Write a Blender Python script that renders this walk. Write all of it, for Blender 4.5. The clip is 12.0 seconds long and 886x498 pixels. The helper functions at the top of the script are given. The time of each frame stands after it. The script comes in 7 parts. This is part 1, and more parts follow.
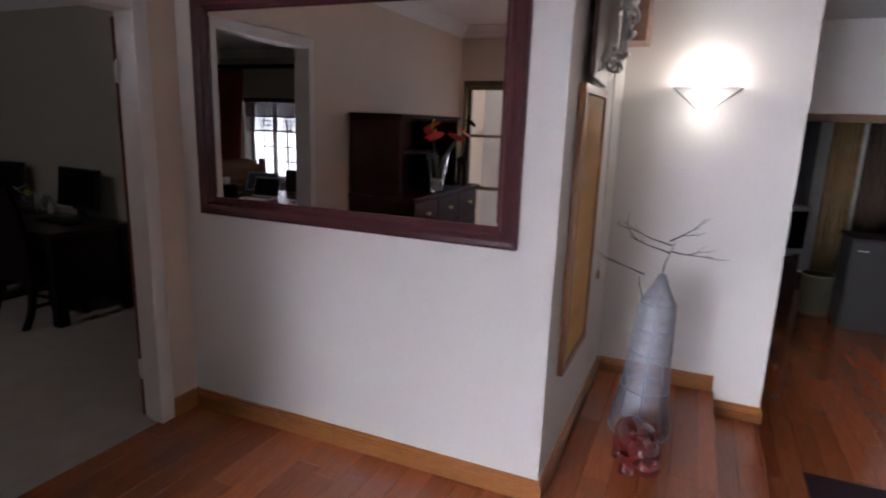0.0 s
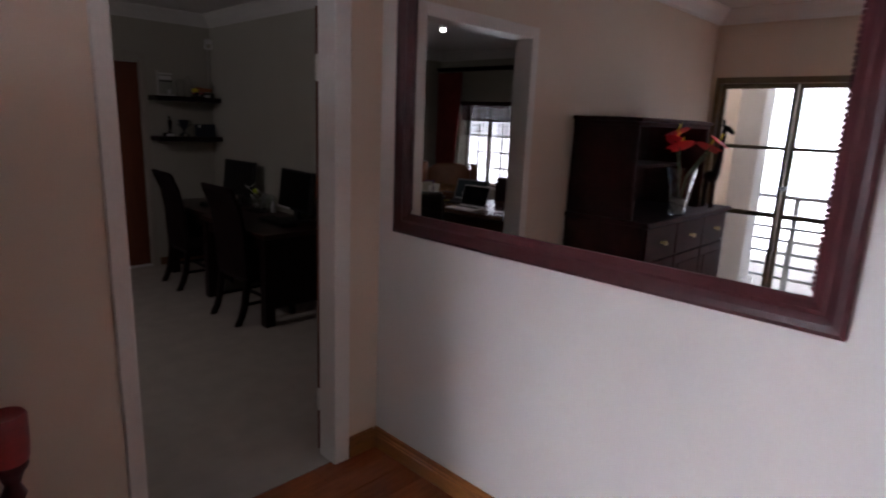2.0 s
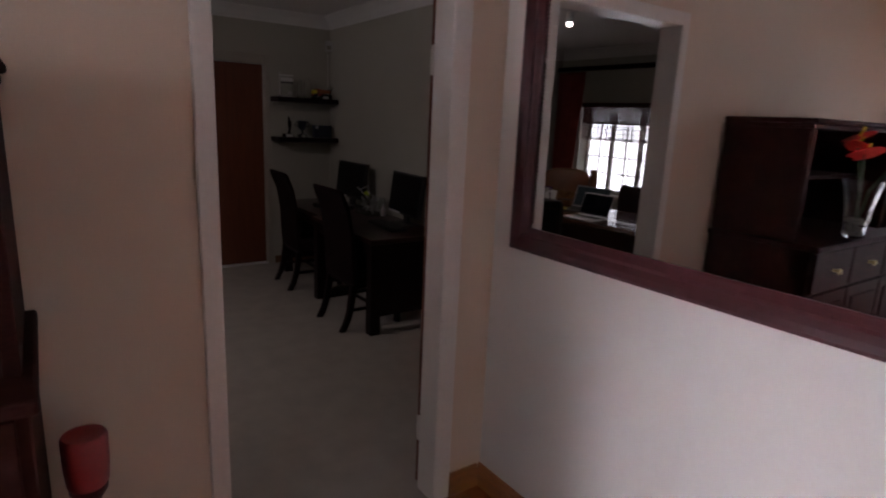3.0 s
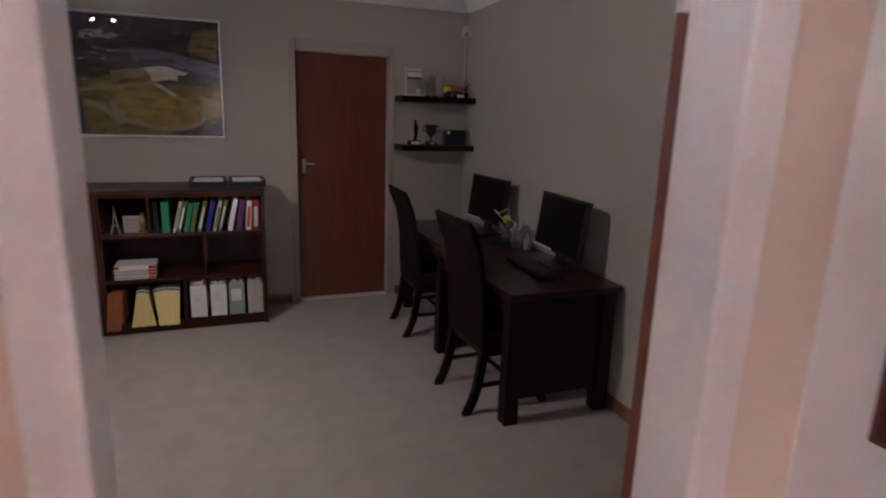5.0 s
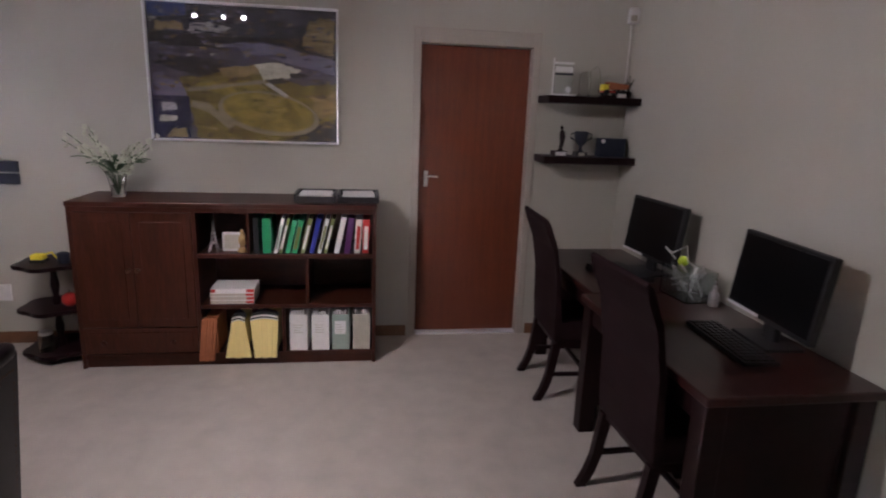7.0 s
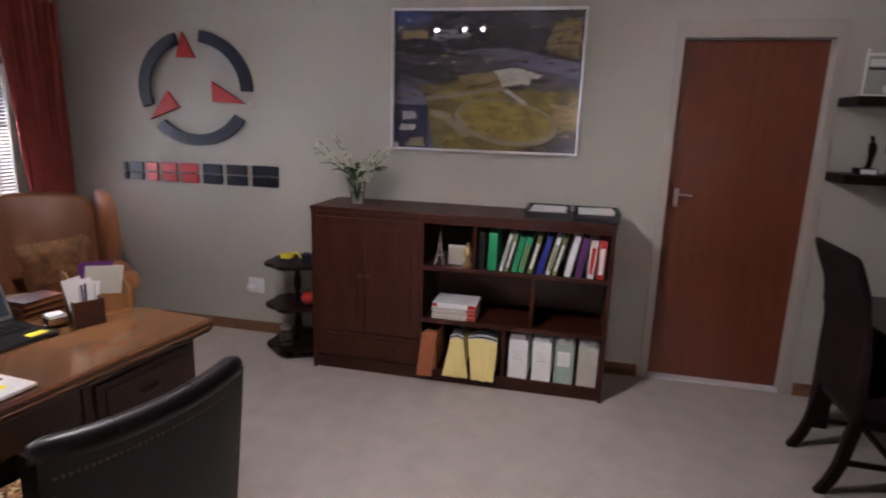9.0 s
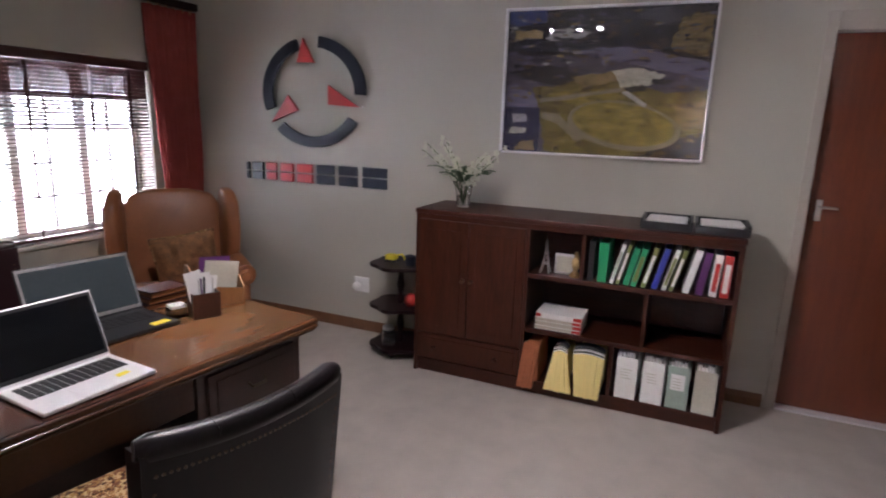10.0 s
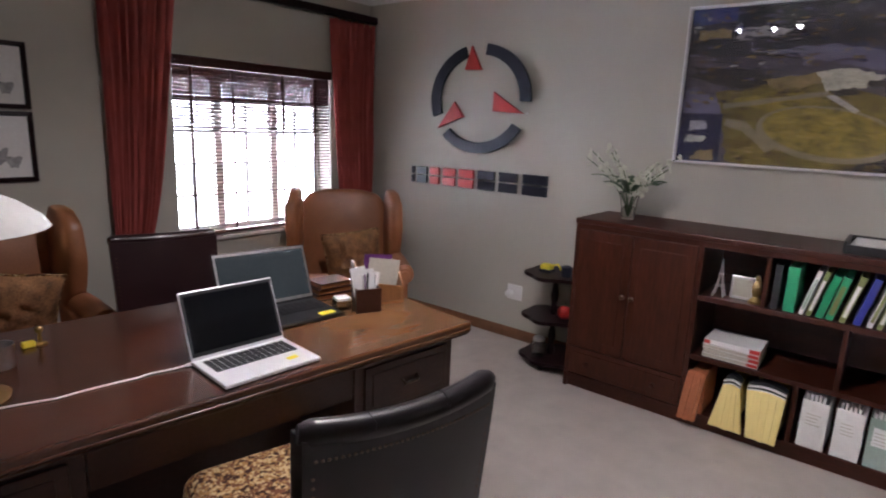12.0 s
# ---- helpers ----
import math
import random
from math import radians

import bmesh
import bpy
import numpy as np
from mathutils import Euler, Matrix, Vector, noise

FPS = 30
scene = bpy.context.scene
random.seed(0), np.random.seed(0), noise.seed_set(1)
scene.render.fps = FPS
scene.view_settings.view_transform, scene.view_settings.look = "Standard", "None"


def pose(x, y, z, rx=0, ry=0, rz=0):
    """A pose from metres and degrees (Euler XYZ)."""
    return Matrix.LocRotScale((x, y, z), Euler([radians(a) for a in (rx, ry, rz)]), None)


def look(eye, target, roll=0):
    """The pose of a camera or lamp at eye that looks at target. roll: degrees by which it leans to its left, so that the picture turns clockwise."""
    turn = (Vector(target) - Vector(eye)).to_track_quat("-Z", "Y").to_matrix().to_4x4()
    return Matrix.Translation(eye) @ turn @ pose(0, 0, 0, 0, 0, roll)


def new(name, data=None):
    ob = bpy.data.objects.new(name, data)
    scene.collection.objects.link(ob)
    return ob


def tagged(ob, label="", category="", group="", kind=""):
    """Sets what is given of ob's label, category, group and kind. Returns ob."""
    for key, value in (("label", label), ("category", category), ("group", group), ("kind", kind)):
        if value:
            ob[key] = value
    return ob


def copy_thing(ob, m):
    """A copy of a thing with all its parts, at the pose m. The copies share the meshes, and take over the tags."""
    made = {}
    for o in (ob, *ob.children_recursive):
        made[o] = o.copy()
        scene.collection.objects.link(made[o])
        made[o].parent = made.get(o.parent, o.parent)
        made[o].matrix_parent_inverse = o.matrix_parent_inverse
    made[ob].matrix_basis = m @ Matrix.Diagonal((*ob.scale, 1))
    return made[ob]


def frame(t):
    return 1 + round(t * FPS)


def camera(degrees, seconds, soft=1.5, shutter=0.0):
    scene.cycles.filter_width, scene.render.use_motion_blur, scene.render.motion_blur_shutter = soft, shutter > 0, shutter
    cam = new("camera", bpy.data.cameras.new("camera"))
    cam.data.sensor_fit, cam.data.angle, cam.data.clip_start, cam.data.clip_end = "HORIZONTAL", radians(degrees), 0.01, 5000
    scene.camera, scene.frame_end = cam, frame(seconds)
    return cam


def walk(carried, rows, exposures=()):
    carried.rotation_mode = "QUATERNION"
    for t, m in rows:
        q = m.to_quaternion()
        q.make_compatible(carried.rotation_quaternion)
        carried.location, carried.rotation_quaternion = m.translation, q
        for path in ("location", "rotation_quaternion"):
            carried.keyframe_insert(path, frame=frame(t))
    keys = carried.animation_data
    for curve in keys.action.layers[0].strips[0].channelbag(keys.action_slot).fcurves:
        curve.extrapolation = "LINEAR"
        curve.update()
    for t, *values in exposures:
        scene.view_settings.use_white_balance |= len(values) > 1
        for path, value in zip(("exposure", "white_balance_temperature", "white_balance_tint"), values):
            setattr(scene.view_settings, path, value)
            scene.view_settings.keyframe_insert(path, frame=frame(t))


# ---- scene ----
cam = camera(75.0, 12.0, soft=2.0, shutter=0.5)
PATH = [
    (0, (-0.109, -0.26, 1.597), (-0.884, 1.534, 1.172), 2.0),
    (0.5, (-0.192, -0.098, 1.586), (-1.126, 1.616, 1.15), 2.0),
    (1, (-0.333, 0.034, 1.583), (-1.385, 1.679, 1.151), 2.2),
    (1.5, (-0.449, 0.173, 1.581), (-1.631, 1.727, 1.148), 2.1),
    (2, (-0.528, 0.295, 1.591), (-1.883, 1.7, 1.156), 2.4),
    (2.5, (-0.6, 0.371, 1.587), (-2.098, 1.622, 1.151), 2.6),
    (3, (-0.793, 0.48, 1.574), (-2.389, 1.602, 1.134), 2.6),
    (3.5, (-1.08, 0.659, 1.575), (-2.753, 1.66, 1.13), 2.4),
    (3.7, (-1.177, 0.708, 1.602), (-2.876, 1.658, 1.143), 1.8),
    (5.3, (-2.073, 1.09, 1.561), (-3.904, 1.757, 1.112), 2.1),
    (5.5, (-2.162, 1.114, 1.57), (-4.003, 1.75, 1.116), 2.1),
    (6, (-2.37, 1.13, 1.585), (-4.239, 1.672, 1.123), 2.2),
    (6.5, (-2.569, 1.169, 1.59), (-4.467, 1.595, 1.125), 2.1),
    (7, (-2.757, 1.23, 1.583), (-4.681, 1.517, 1.122), 2.1),
    (7.2, (-2.821, 1.231, 1.609), (-4.75, 1.462, 1.135), 2.0),
    (8.8, (-3.091, 1.113, 1.535), (-5.01, 0.756, 1.098), 1.8),
    (9, (-3.111, 1.098, 1.53), (-5.016, 0.67, 1.097), 1.8),
    (9.5, (-3.159, 1.072, 1.524), (-5.016, 0.47, 1.092), 1.8),
    (10, (-3.19, 1.063, 1.526), (-4.986, 0.297, 1.093), 1.9),
    (10.5, (-3.216, 1.058, 1.519), (-4.946, 0.151, 1.09), 2.1),
    (11, (-3.228, 1.041, 1.51), (-4.895, 0.021, 1.084), 2.2),
    (11.5, (-3.229, 1.037, 1.509), (-4.829, -0.086, 1.086), 2.1),
    (12, (-3.219, 1.018, 1.511), (-4.75, -0.198, 1.087), 2.3),
]
walk(cam, [(t, look(eye, target, roll)) for t, eye, target, roll in PATH],
     exposures=[(0.0, -1.45, 6050, 20), (2.5, -1.40, 6250, 22), (3.7, -0.70, 6500, 25), (5.3, 0.65, 6050, 25), (6.5, 1.25, 5900, 24), (7.2, 1.38, 5850, 24), (8.8, 1.42, 5850, 23), (10.0, 1.50, 5800, 21), (12.0, 1.56, 5750, 20)])

# ---- world, sun and lamps ----
world = bpy.data.worlds.new("sky_world")
scene.world = world
world.use_nodes = True
wn = world.node_tree
sky = wn.nodes.new("ShaderNodeTexSky")
sky.sky_type, sky.sun_disc = 'NISHITA', False
sky.sun_elevation, sky.sun_rotation = radians(58), radians(10)
bg = wn.nodes["Background"]
bg.inputs["Strength"].default_value = 0.1
wn.links.new(sky.outputs[0], bg.inputs[0])

SUN, DOOR_GLOW, WINDOW_GLOW, SPOT, SCONCE = 3.0, 235.0, 9.5, 18.5, 13.0
sun_data = bpy.data.lights.new("sun", 'SUN')
sun_data.energy, sun_data.angle, sun_data.color = SUN, radians(0.5), (1.0, 0.95, 0.88)
new("sun", sun_data).matrix_basis = look((1.5, 8, 14), (0, 0, 0))


def lamp(name, loc, watts, radius, color, cone=0, aim=None):
    """A lamp's light: round, or a cone of that many degrees aimed at a point."""
    d = bpy.data.lights.new(name, 'SPOT' if cone else 'POINT')
    if cone:
        d.spot_size, d.spot_blend = radians(cone), 0.65
    d.energy, d.shadow_soft_size, d.color = watts, radius, color
    o = new(name, d)
    o.matrix_basis = look(loc, aim) if aim else Matrix.Translation(loc)
    return o


# ---- materials ----
def mat(name, color, rough=0.6, metal=0.0, var=0.12, scale=6.0, fine=80.0, bump=0.0, dist=0.002, stretch=(1, 1, 1), coat=0.0, spec=0.5, rand=0.0, trans=0.0):
    """A procedural surface: base colour varied at two scales, roughness varied, fine relief."""
    m = bpy.data.materials.new(name)
    m.use_nodes = True
    nt = m.node_tree
    n, l = nt.nodes, nt.links
    b = n["Principled BSDF"]
    b.inputs["Roughness"].default_value, b.inputs["Metallic"].default_value = rough, metal
    b.inputs["Coat Weight"].default_value, b.inputs["Coat Roughness"].default_value = coat, 0.12
    b.inputs["Specular IOR Level"].default_value = spec
    b.inputs["Transmission Weight"].default_value = trans
    tc = n.new("ShaderNodeTexCoord")
    mp = n.new("ShaderNodeMapping")
    mp.inputs["Scale"].default_value = stretch
    l.new(tc.outputs["Object"], mp.inputs[0])
    big, small = n.new("ShaderNodeTexNoise"), n.new("ShaderNodeTexNoise")
    big.inputs["Scale"].default_value, small.inputs["Scale"].default_value = scale, fine
    big.inputs["Detail"].default_value, small.inputs["Detail"].default_value = 3, 4
    l.new(mp.outputs[0], big.inputs[0])
    l.new(mp.outputs[0], small.inputs[0])
    mix = n.new("ShaderNodeMath")
    mix.operation = 'ADD'
    l.new(big.outputs[0], mix.inputs[0])
    l.new(small.outputs[0], mix.inputs[1])
    rg = n.new("ShaderNodeMapRange")
    rg.inputs[1].default_value, rg.inputs[2].default_value = 0.6, 1.4
    rg.inputs[3].default_value, rg.inputs[4].default_value = 1 - var, 1 + var
    l.new(mix.outputs[0], rg.inputs[0])
    last = rg.outputs[0]
    if rand:
        oi = n.new("ShaderNodeObjectInfo")
        rr = n.new("ShaderNodeMapRange")
        rr.inputs[3].default_value, rr.inputs[4].default_value = 1 - rand, 1 + rand
        l.new(oi.outputs["Random"], rr.inputs[0])
        mul = n.new("ShaderNodeMath")
        mul.operation = 'MULTIPLY'
        l.new(last, mul.inputs[0])
        l.new(rr.outputs[0], mul.inputs[1])
        last = mul.outputs[0]
    hsv = n.new("ShaderNodeHueSaturation")
    hsv.inputs["Color"].default_value = (*color, 1)
    l.new(last, hsv.inputs["Value"])
    l.new(hsv.outputs[0], b.inputs["Base Color"])
    if bump:
        bp = n.new("ShaderNodeBump")
        bp.inputs["Strength"].default_value, bp.inputs["Distance"].default_value = bump, dist
        l.new(small.outputs[0], bp.inputs["Height"])
        l.new(bp.outputs[0], b.inputs["Normal"])
    return m


def glow(name, color, strength):
    m = bpy.data.materials.new(name)
    m.use_nodes = True
    b = m.node_tree.nodes["Principled BSDF"]
    b.inputs["Base Color"].default_value = (*color, 1)
    b.inputs["Emission Color"].default_value = (*color, 1)
    b.inputs["Emission Strength"].default_value = strength
    return m


def glass(name, color=(1, 1, 1), rough=0.0):
    m = bpy.data.materials.new(name)
    m.use_nodes = True
    b = m.node_tree.nodes["Principled BSDF"]
    b.inputs["Base Color"].default_value = (*color, 1)
    b.inputs["Roughness"].default_value, b.inputs["Transmission Weight"].default_value = rough, 1.0
    return m


WALL_HALL = mat("hall_wall_paint", (0.73, 0.715, 0.675), 0.75, var=0.03, scale=1.5, fine=220, bump=0.12, dist=0.001)
WALL_BEIGE = mat("hall_beige_paint", (0.68, 0.565, 0.455), 0.75, var=0.04, scale=1.5, fine=220, bump=0.12, dist=0.001)
WALL_OFFICE = mat("office_wall_paint", (0.445, 0.43, 0.374), 0.75, var=0.04, scale=1.5, fine=220, bump=0.15, dist=0.001)
FRAME_BEIGE = mat("beige_gloss_paint", (0.42, 0.385, 0.335), 0.4, var=0.05, scale=5, fine=60, bump=0.06, dist=0.001)
BRONZE_NAIL = mat("dark_bronze_nail", (0.10, 0.07, 0.05), 0.35, metal=0.9)
WHITE = mat("white_ceiling_paint", (0.8, 0.8, 0.79), 0.8, var=0.03, scale=2, fine=150, bump=0.08, dist=0.001)
FRAME_PAINT = mat("cream_gloss_paint", (0.72, 0.69, 0.65), 0.35, var=0.05, scale=5, fine=60, bump=0.06, dist=0.001)
CARPET = mat("carpet_pile", (0.50, 0.455, 0.41), 0.95, var=0.14, scale=7, fine=320, bump=0.9, dist=0.006, spec=0.1)
PLANK = mat("red_brown_floor_plank", (0.19, 0.052, 0.018), 0.2, var=0.3, scale=9, fine=70, bump=0.12, dist=0.0008, stretch=(6, 0.7, 1), rand=0.24, coat=0.25)
SKIRT = mat("honey_varnished_skirting", (0.24, 0.088, 0.021), 0.3, var=0.25, scale=14, fine=90, bump=0.1, dist=0.001, stretch=(1, 1, 6), coat=0.4)
DARK_SKIRT = mat("brown_stained_skirting", (0.16, 0.075, 0.035), 0.4, var=0.25, scale=14, fine=90, bump=0.1, dist=0.001, coat=0.2)
DOOR_WOOD = mat("red_brown_veneer", (0.125, 0.029, 0.010), 0.42, var=0.28, scale=5, fine=60, bump=0.08, dist=0.0006, stretch=(6, 6, 0.5), coat=0.15)
MAHOGANY = mat("mahogany_moulding", (0.034, 0.0075, 0.0085), 0.38, var=0.3, scale=8, fine=60, bump=0.05, dist=0.0006, stretch=(3, 3, 3), coat=0.03, spec=0.22)
BOOKWOOD = mat("dark_stained_pine", (0.040, 0.0105, 0.0055), 0.42, var=0.45, scale=5, fine=40, bump=0.06, dist=0.0006, stretch=(4, 0.8, 4), coat=0.06, spec=0.25)
BOOKWOOD_DOOR = mat("dark_stained_panel", (0.046, 0.0125, 0.006), 0.42, var=0.5, scale=4.5, fine=26, bump=0.05, dist=0.0006, stretch=(3, 3, 0.5), coat=0.06, spec=0.25)
DESKWOOD = mat("worn_desk_top_wood", (0.048, 0.017, 0.009), 0.24, var=0.65, scale=2.6, fine=45, bump=0.08, dist=0.0006, stretch=(0.9, 6, 6), coat=0.25)
DESK_BODY = mat("dark_desk_wood", (0.042, 0.016, 0.010), 0.36, var=0.35, scale=6, fine=50, bump=0.1, dist=0.0006, stretch=(1.5, 5, 2), coat=0.08, spec=0.3)
WENGE = mat("wenge_stained_wood", (0.011, 0.0035, 0.0045), 0.42, var=0.35, scale=7, fine=60, bump=0.06, dist=0.0006, stretch=(1, 6, 6), coat=0.0, spec=0.18)
WENGE_TOP = mat("red_wenge_desk_top", (0.030, 0.008, 0.007), 0.28, var=0.4, scale=5, fine=50, bump=0.05, dist=0.0005, stretch=(0.8, 7, 7), coat=0.15, spec=0.35)
UPHOL = mat("dark_brown_suede", (0.014, 0.006, 0.0075), 0.8, var=0.35, scale=9, fine=200, bump=0.3, dist=0.001, spec=0.12)
LEATHER = mat("oxblood_black_leather", (0.006, 0.0035, 0.0045), 0.34, var=0.35, scale=10, fine=170, bump=0.18, dist=0.0010, coat=0.06, spec=0.32)
LEATHER_BROWN = mat("maroon_brown_leather", (0.018, 0.0065, 0.0075), 0.3, var=0.4, scale=9, fine=170, bump=0.2, dist=0.0012, coat=0.12, spec=0.4)
TAN = mat("tan_leather", (0.27, 0.105, 0.042), 0.42, var=0.22, scale=6, fine=160, bump=0.25, dist=0.0012)
BRASS = mat("aged_brass", (0.5, 0.36, 0.16), 0.35, metal=1, var=0.2, scale=30)
CHROME = mat("brushed_steel", (0.62, 0.62, 0.63), 0.28, metal=1, var=0.1, scale=40)
ALU = mat("silver_aluminium", (0.76, 0.76, 0.78), 0.36, metal=0.25, var=0.05, scale=30)
BLACK = mat("black_plastic", (0.012, 0.012, 0.014), 0.45, var=0.2, scale=20, fine=150, bump=0.1, dist=0.0005)
SCREEN = mat("dark_glossy_screen", (0.003, 0.0035, 0.005), 0.08, var=0.1, spec=0.25)
MONITOR_SCREEN = mat("black_matt_screen", (0.004, 0.004, 0.005), 0.3, var=0.1, spec=0.15)
LAP_SCREEN = mat("grey_matt_screen", (0.03, 0.04, 0.045), 0.25, var=0.1)
CURTAIN = mat("rust_red_curtain_cloth", (0.29, 0.062, 0.052), 0.8, var=0.2, scale=8, fine=250, bump=0.3, dist=0.001, spec=0.2)
SLAT = mat("dark_cherry_slat", (0.06, 0.018, 0.012), 0.35, var=0.2, scale=8, stretch=(1, 5, 5))
PAPER = mat("white_paper", (0.75, 0.75, 0.74), 0.8, var=0.06, scale=30)
RED = mat("red_gloss", (0.40, 0.022, 0.018), 0.42, var=0.12, scale=10)
NAVY = mat("slate_blue_gloss", (0.018, 0.021, 0.034), 0.42, var=0.2, scale=10, coat=0.03, spec=0.35)
YELLOW = mat("yellow_card", (0.86, 0.72, 0.29), 0.6, var=0.05, scale=12, fine=30, stretch=(1, 4, 0.4))
NOTE = mat("yellow_sticky_note", (0.85, 0.72, 0.05), 0.8, var=0.05)
GREEN = mat("green_plastic", (0.02, 0.28, 0.12), 0.4, var=0.12, scale=20)
OLIVE = mat("olive_card", (0.17, 0.19, 0.06), 0.55, var=0.15, scale=20)
BLUE = mat("blue_plastic", (0.03, 0.04, 0.28), 0.4, var=0.15, scale=20)
PURPLE = mat("purple_card", (0.09, 0.02, 0.11), 0.5, var=0.15, scale=20)
ORANGE = mat("orange_brown_card", (0.36, 0.12, 0.05), 0.7, var=0.25, scale=15)
SAGE = mat("sage_green_board", (0.3, 0.38, 0.33), 0.7, var=0.1, scale=20)
BEIGE = mat("beige_board", (0.45, 0.43, 0.36), 0.7, var=0.1, scale=20)
LEAF = mat("dark_green_leaf", (0.03, 0.07, 0.022), 0.5, var=0.3, scale=20)
PETAL = mat("cream_white_petal", (0.52, 0.53, 0.42), 0.6, var=0.1, scale=30)
CLEAR = glass("clear_glass")
SMOKE = glass("clear_acrylic", (0.9, 0.95, 0.96), 0.05)
MIRROR = mat("silvered_mirror", (0.83, 0.84, 0.84), 0.0, metal=1.0, var=0.0)
PLASTER = mat("white_outdoor_plaster", (0.75, 0.75, 0.74), 0.85, var=0.08, scale=4, bump=0.3, dist=0.003)
PAVING = mat("pale_paving", (0.42, 0.4, 0.37), 0.85, var=0.15, scale=3, bump=0.3, dist=0.003)
BAMBOO = mat("honey_bamboo", (0.52, 0.28, 0.065), 0.4, var=0.3, scale=20, fine=120, bump=0.2, dist=0.001, stretch=(1, 1, 0.4), coat=0.2)
HONEY = mat("honey_pine", (0.26, 0.115, 0.04), 0.4, var=0.25, scale=12, stretch=(4, 4, 0.6), coat=0.2)
CERAMIC_RED = mat("red_glazed_ceramic", (0.05, 0.007, 0.006), 0.15, var=0.3, scale=14, coat=0.6)
MESHWIRE = mat("grey_galvanised_wire", (0.20, 0.21, 0.23), 0.4, metal=0.7, var=0.15, scale=40)
TWIG = mat("dark_wire_twig", (0.06, 0.055, 0.055), 0.5, metal=0.4, var=0.2, scale=40)
TAPESTRY = mat("brown_gold_tapestry", (0.34, 0.22, 0.10), 0.9, var=0.75, scale=26, fine=160, bump=0.4, dist=0.002, spec=0.15)
SHADE = mat("white_lamp_shade", (0.6, 0.58, 0.55), 0.8, var=0.04, scale=20)
BULB = glow("lit_lamp_bulb", (1.0, 0.93, 0.82), 90)



def worn_patch(m, centre, size, color):
    """Polish worn through to bare golden wood round one spot of the top, with a ragged edge."""
    n, l = m.node_tree.nodes, m.node_tree.links
    b = n["Principled BSDF"]
    tc, mp, ln = n.new("ShaderNodeTexCoord"), n.new("ShaderNodeMapping"), n.new("ShaderNodeVectorMath")
    mp.vector_type = 'TEXTURE'
    mp.inputs["Location"].default_value, mp.inputs["Scale"].default_value = centre, size
    ln.operation = 'LENGTH'
    l.new(tc.outputs["Object"], mp.inputs[0])
    l.new(mp.outputs[0], ln.inputs[0])
    ns, st = n.new("ShaderNodeTexNoise"), n.new("ShaderNodeMapping")
    st.inputs["Scale"].default_value = (1.6, 5, 1)
    ns.inputs["Scale"].default_value, ns.inputs["Detail"].default_value = 1.6, 6
    l.new(tc.outputs["Object"], st.inputs[0])
    l.new(st.outputs[0], ns.inputs[0])
    ad = n.new("ShaderNodeMath")
    l.new(ln.outputs["Value"], ad.inputs[0])
    l.new(ns.outputs[0], ad.inputs[1])
    rg = n.new("ShaderNodeMapRange")
    rg.inputs[1].default_value, rg.inputs[2].default_value, rg.inputs[3].default_value, rg.inputs[4].default_value = 0.45, 1.75, 0.9, 0.0
    l.new(ad.outputs[0], rg.inputs[0])
    mx = n.new("ShaderNodeMix")
    mx.data_type = 'RGBA'
    old = b.inputs["Base Color"].links[0].from_socket
    l.new(rg.outputs[0], mx.inputs[0])
    l.new(old, mx.inputs[6])
    mx.inputs[7].default_value = (*color, 1)
    l.new(mx.outputs[2], b.inputs["Base Color"])


worn_patch(DESKWOOD, (0.22, -0.28, 0.78), (0.46, 0.40, 1.0), (0.225, 0.112, 0.043))


def woven(m, cells):
    """A woven figure of cream, gold and dark brown patches."""
    n, l = m.node_tree.nodes, m.node_tree.links
    b = n["Principled BSDF"]
    tc, vo, ns, rp = n.new("ShaderNodeTexCoord"), n.new("ShaderNodeTexVoronoi"), n.new("ShaderNodeTexNoise"), n.new("ShaderNodeValToRGB")
    vo.distance = 'CHEBYCHEV'
    vo.inputs["Scale"].default_value, ns.inputs["Scale"].default_value = cells, cells * 0.45
    l.new(tc.outputs["Object"], vo.inputs["Vector"])
    l.new(tc.outputs["Object"], ns.inputs["Vector"])
    ad = n.new("ShaderNodeMath")
    ad.operation = 'MULTIPLY_ADD'
    sp = n.new("ShaderNodeSeparateColor")
    l.new(vo.outputs["Color"], sp.inputs[0])
    l.new(sp.outputs[0], ad.inputs[0])
    ad.inputs[1].default_value = 0.55
    l.new(ns.outputs[0], ad.inputs[2])
    l.new(ad.outputs[0], rp.inputs[0])
    rp.color_ramp.interpolation = 'CONSTANT'
    e = rp.color_ramp.elements
    e[0].position, e[0].color = 0.0, (0.05, 0.022, 0.014, 1)
    e[1].position, e[1].color = 0.62, (0.27, 0.15, 0.055, 1)
    for p, c in ((0.78, (0.46, 0.34, 0.18, 1)), (0.92, (0.14, 0.06, 0.03, 1))):
        q = e.new(p)
        q.color = c
    l.new(rp.outputs[0], b.inputs["Base Color"])


woven(TAPESTRY, 95.0)

# ---- mesh helpers ----
POSE = {}


def thing(name, m=None, label="", category="", group="", kind=""):
    ob = new(name)
    m = m if m is not None else Matrix()
    ob.matrix_basis, POSE[ob] = m, m
    return tagged(ob, label, category, group, kind)


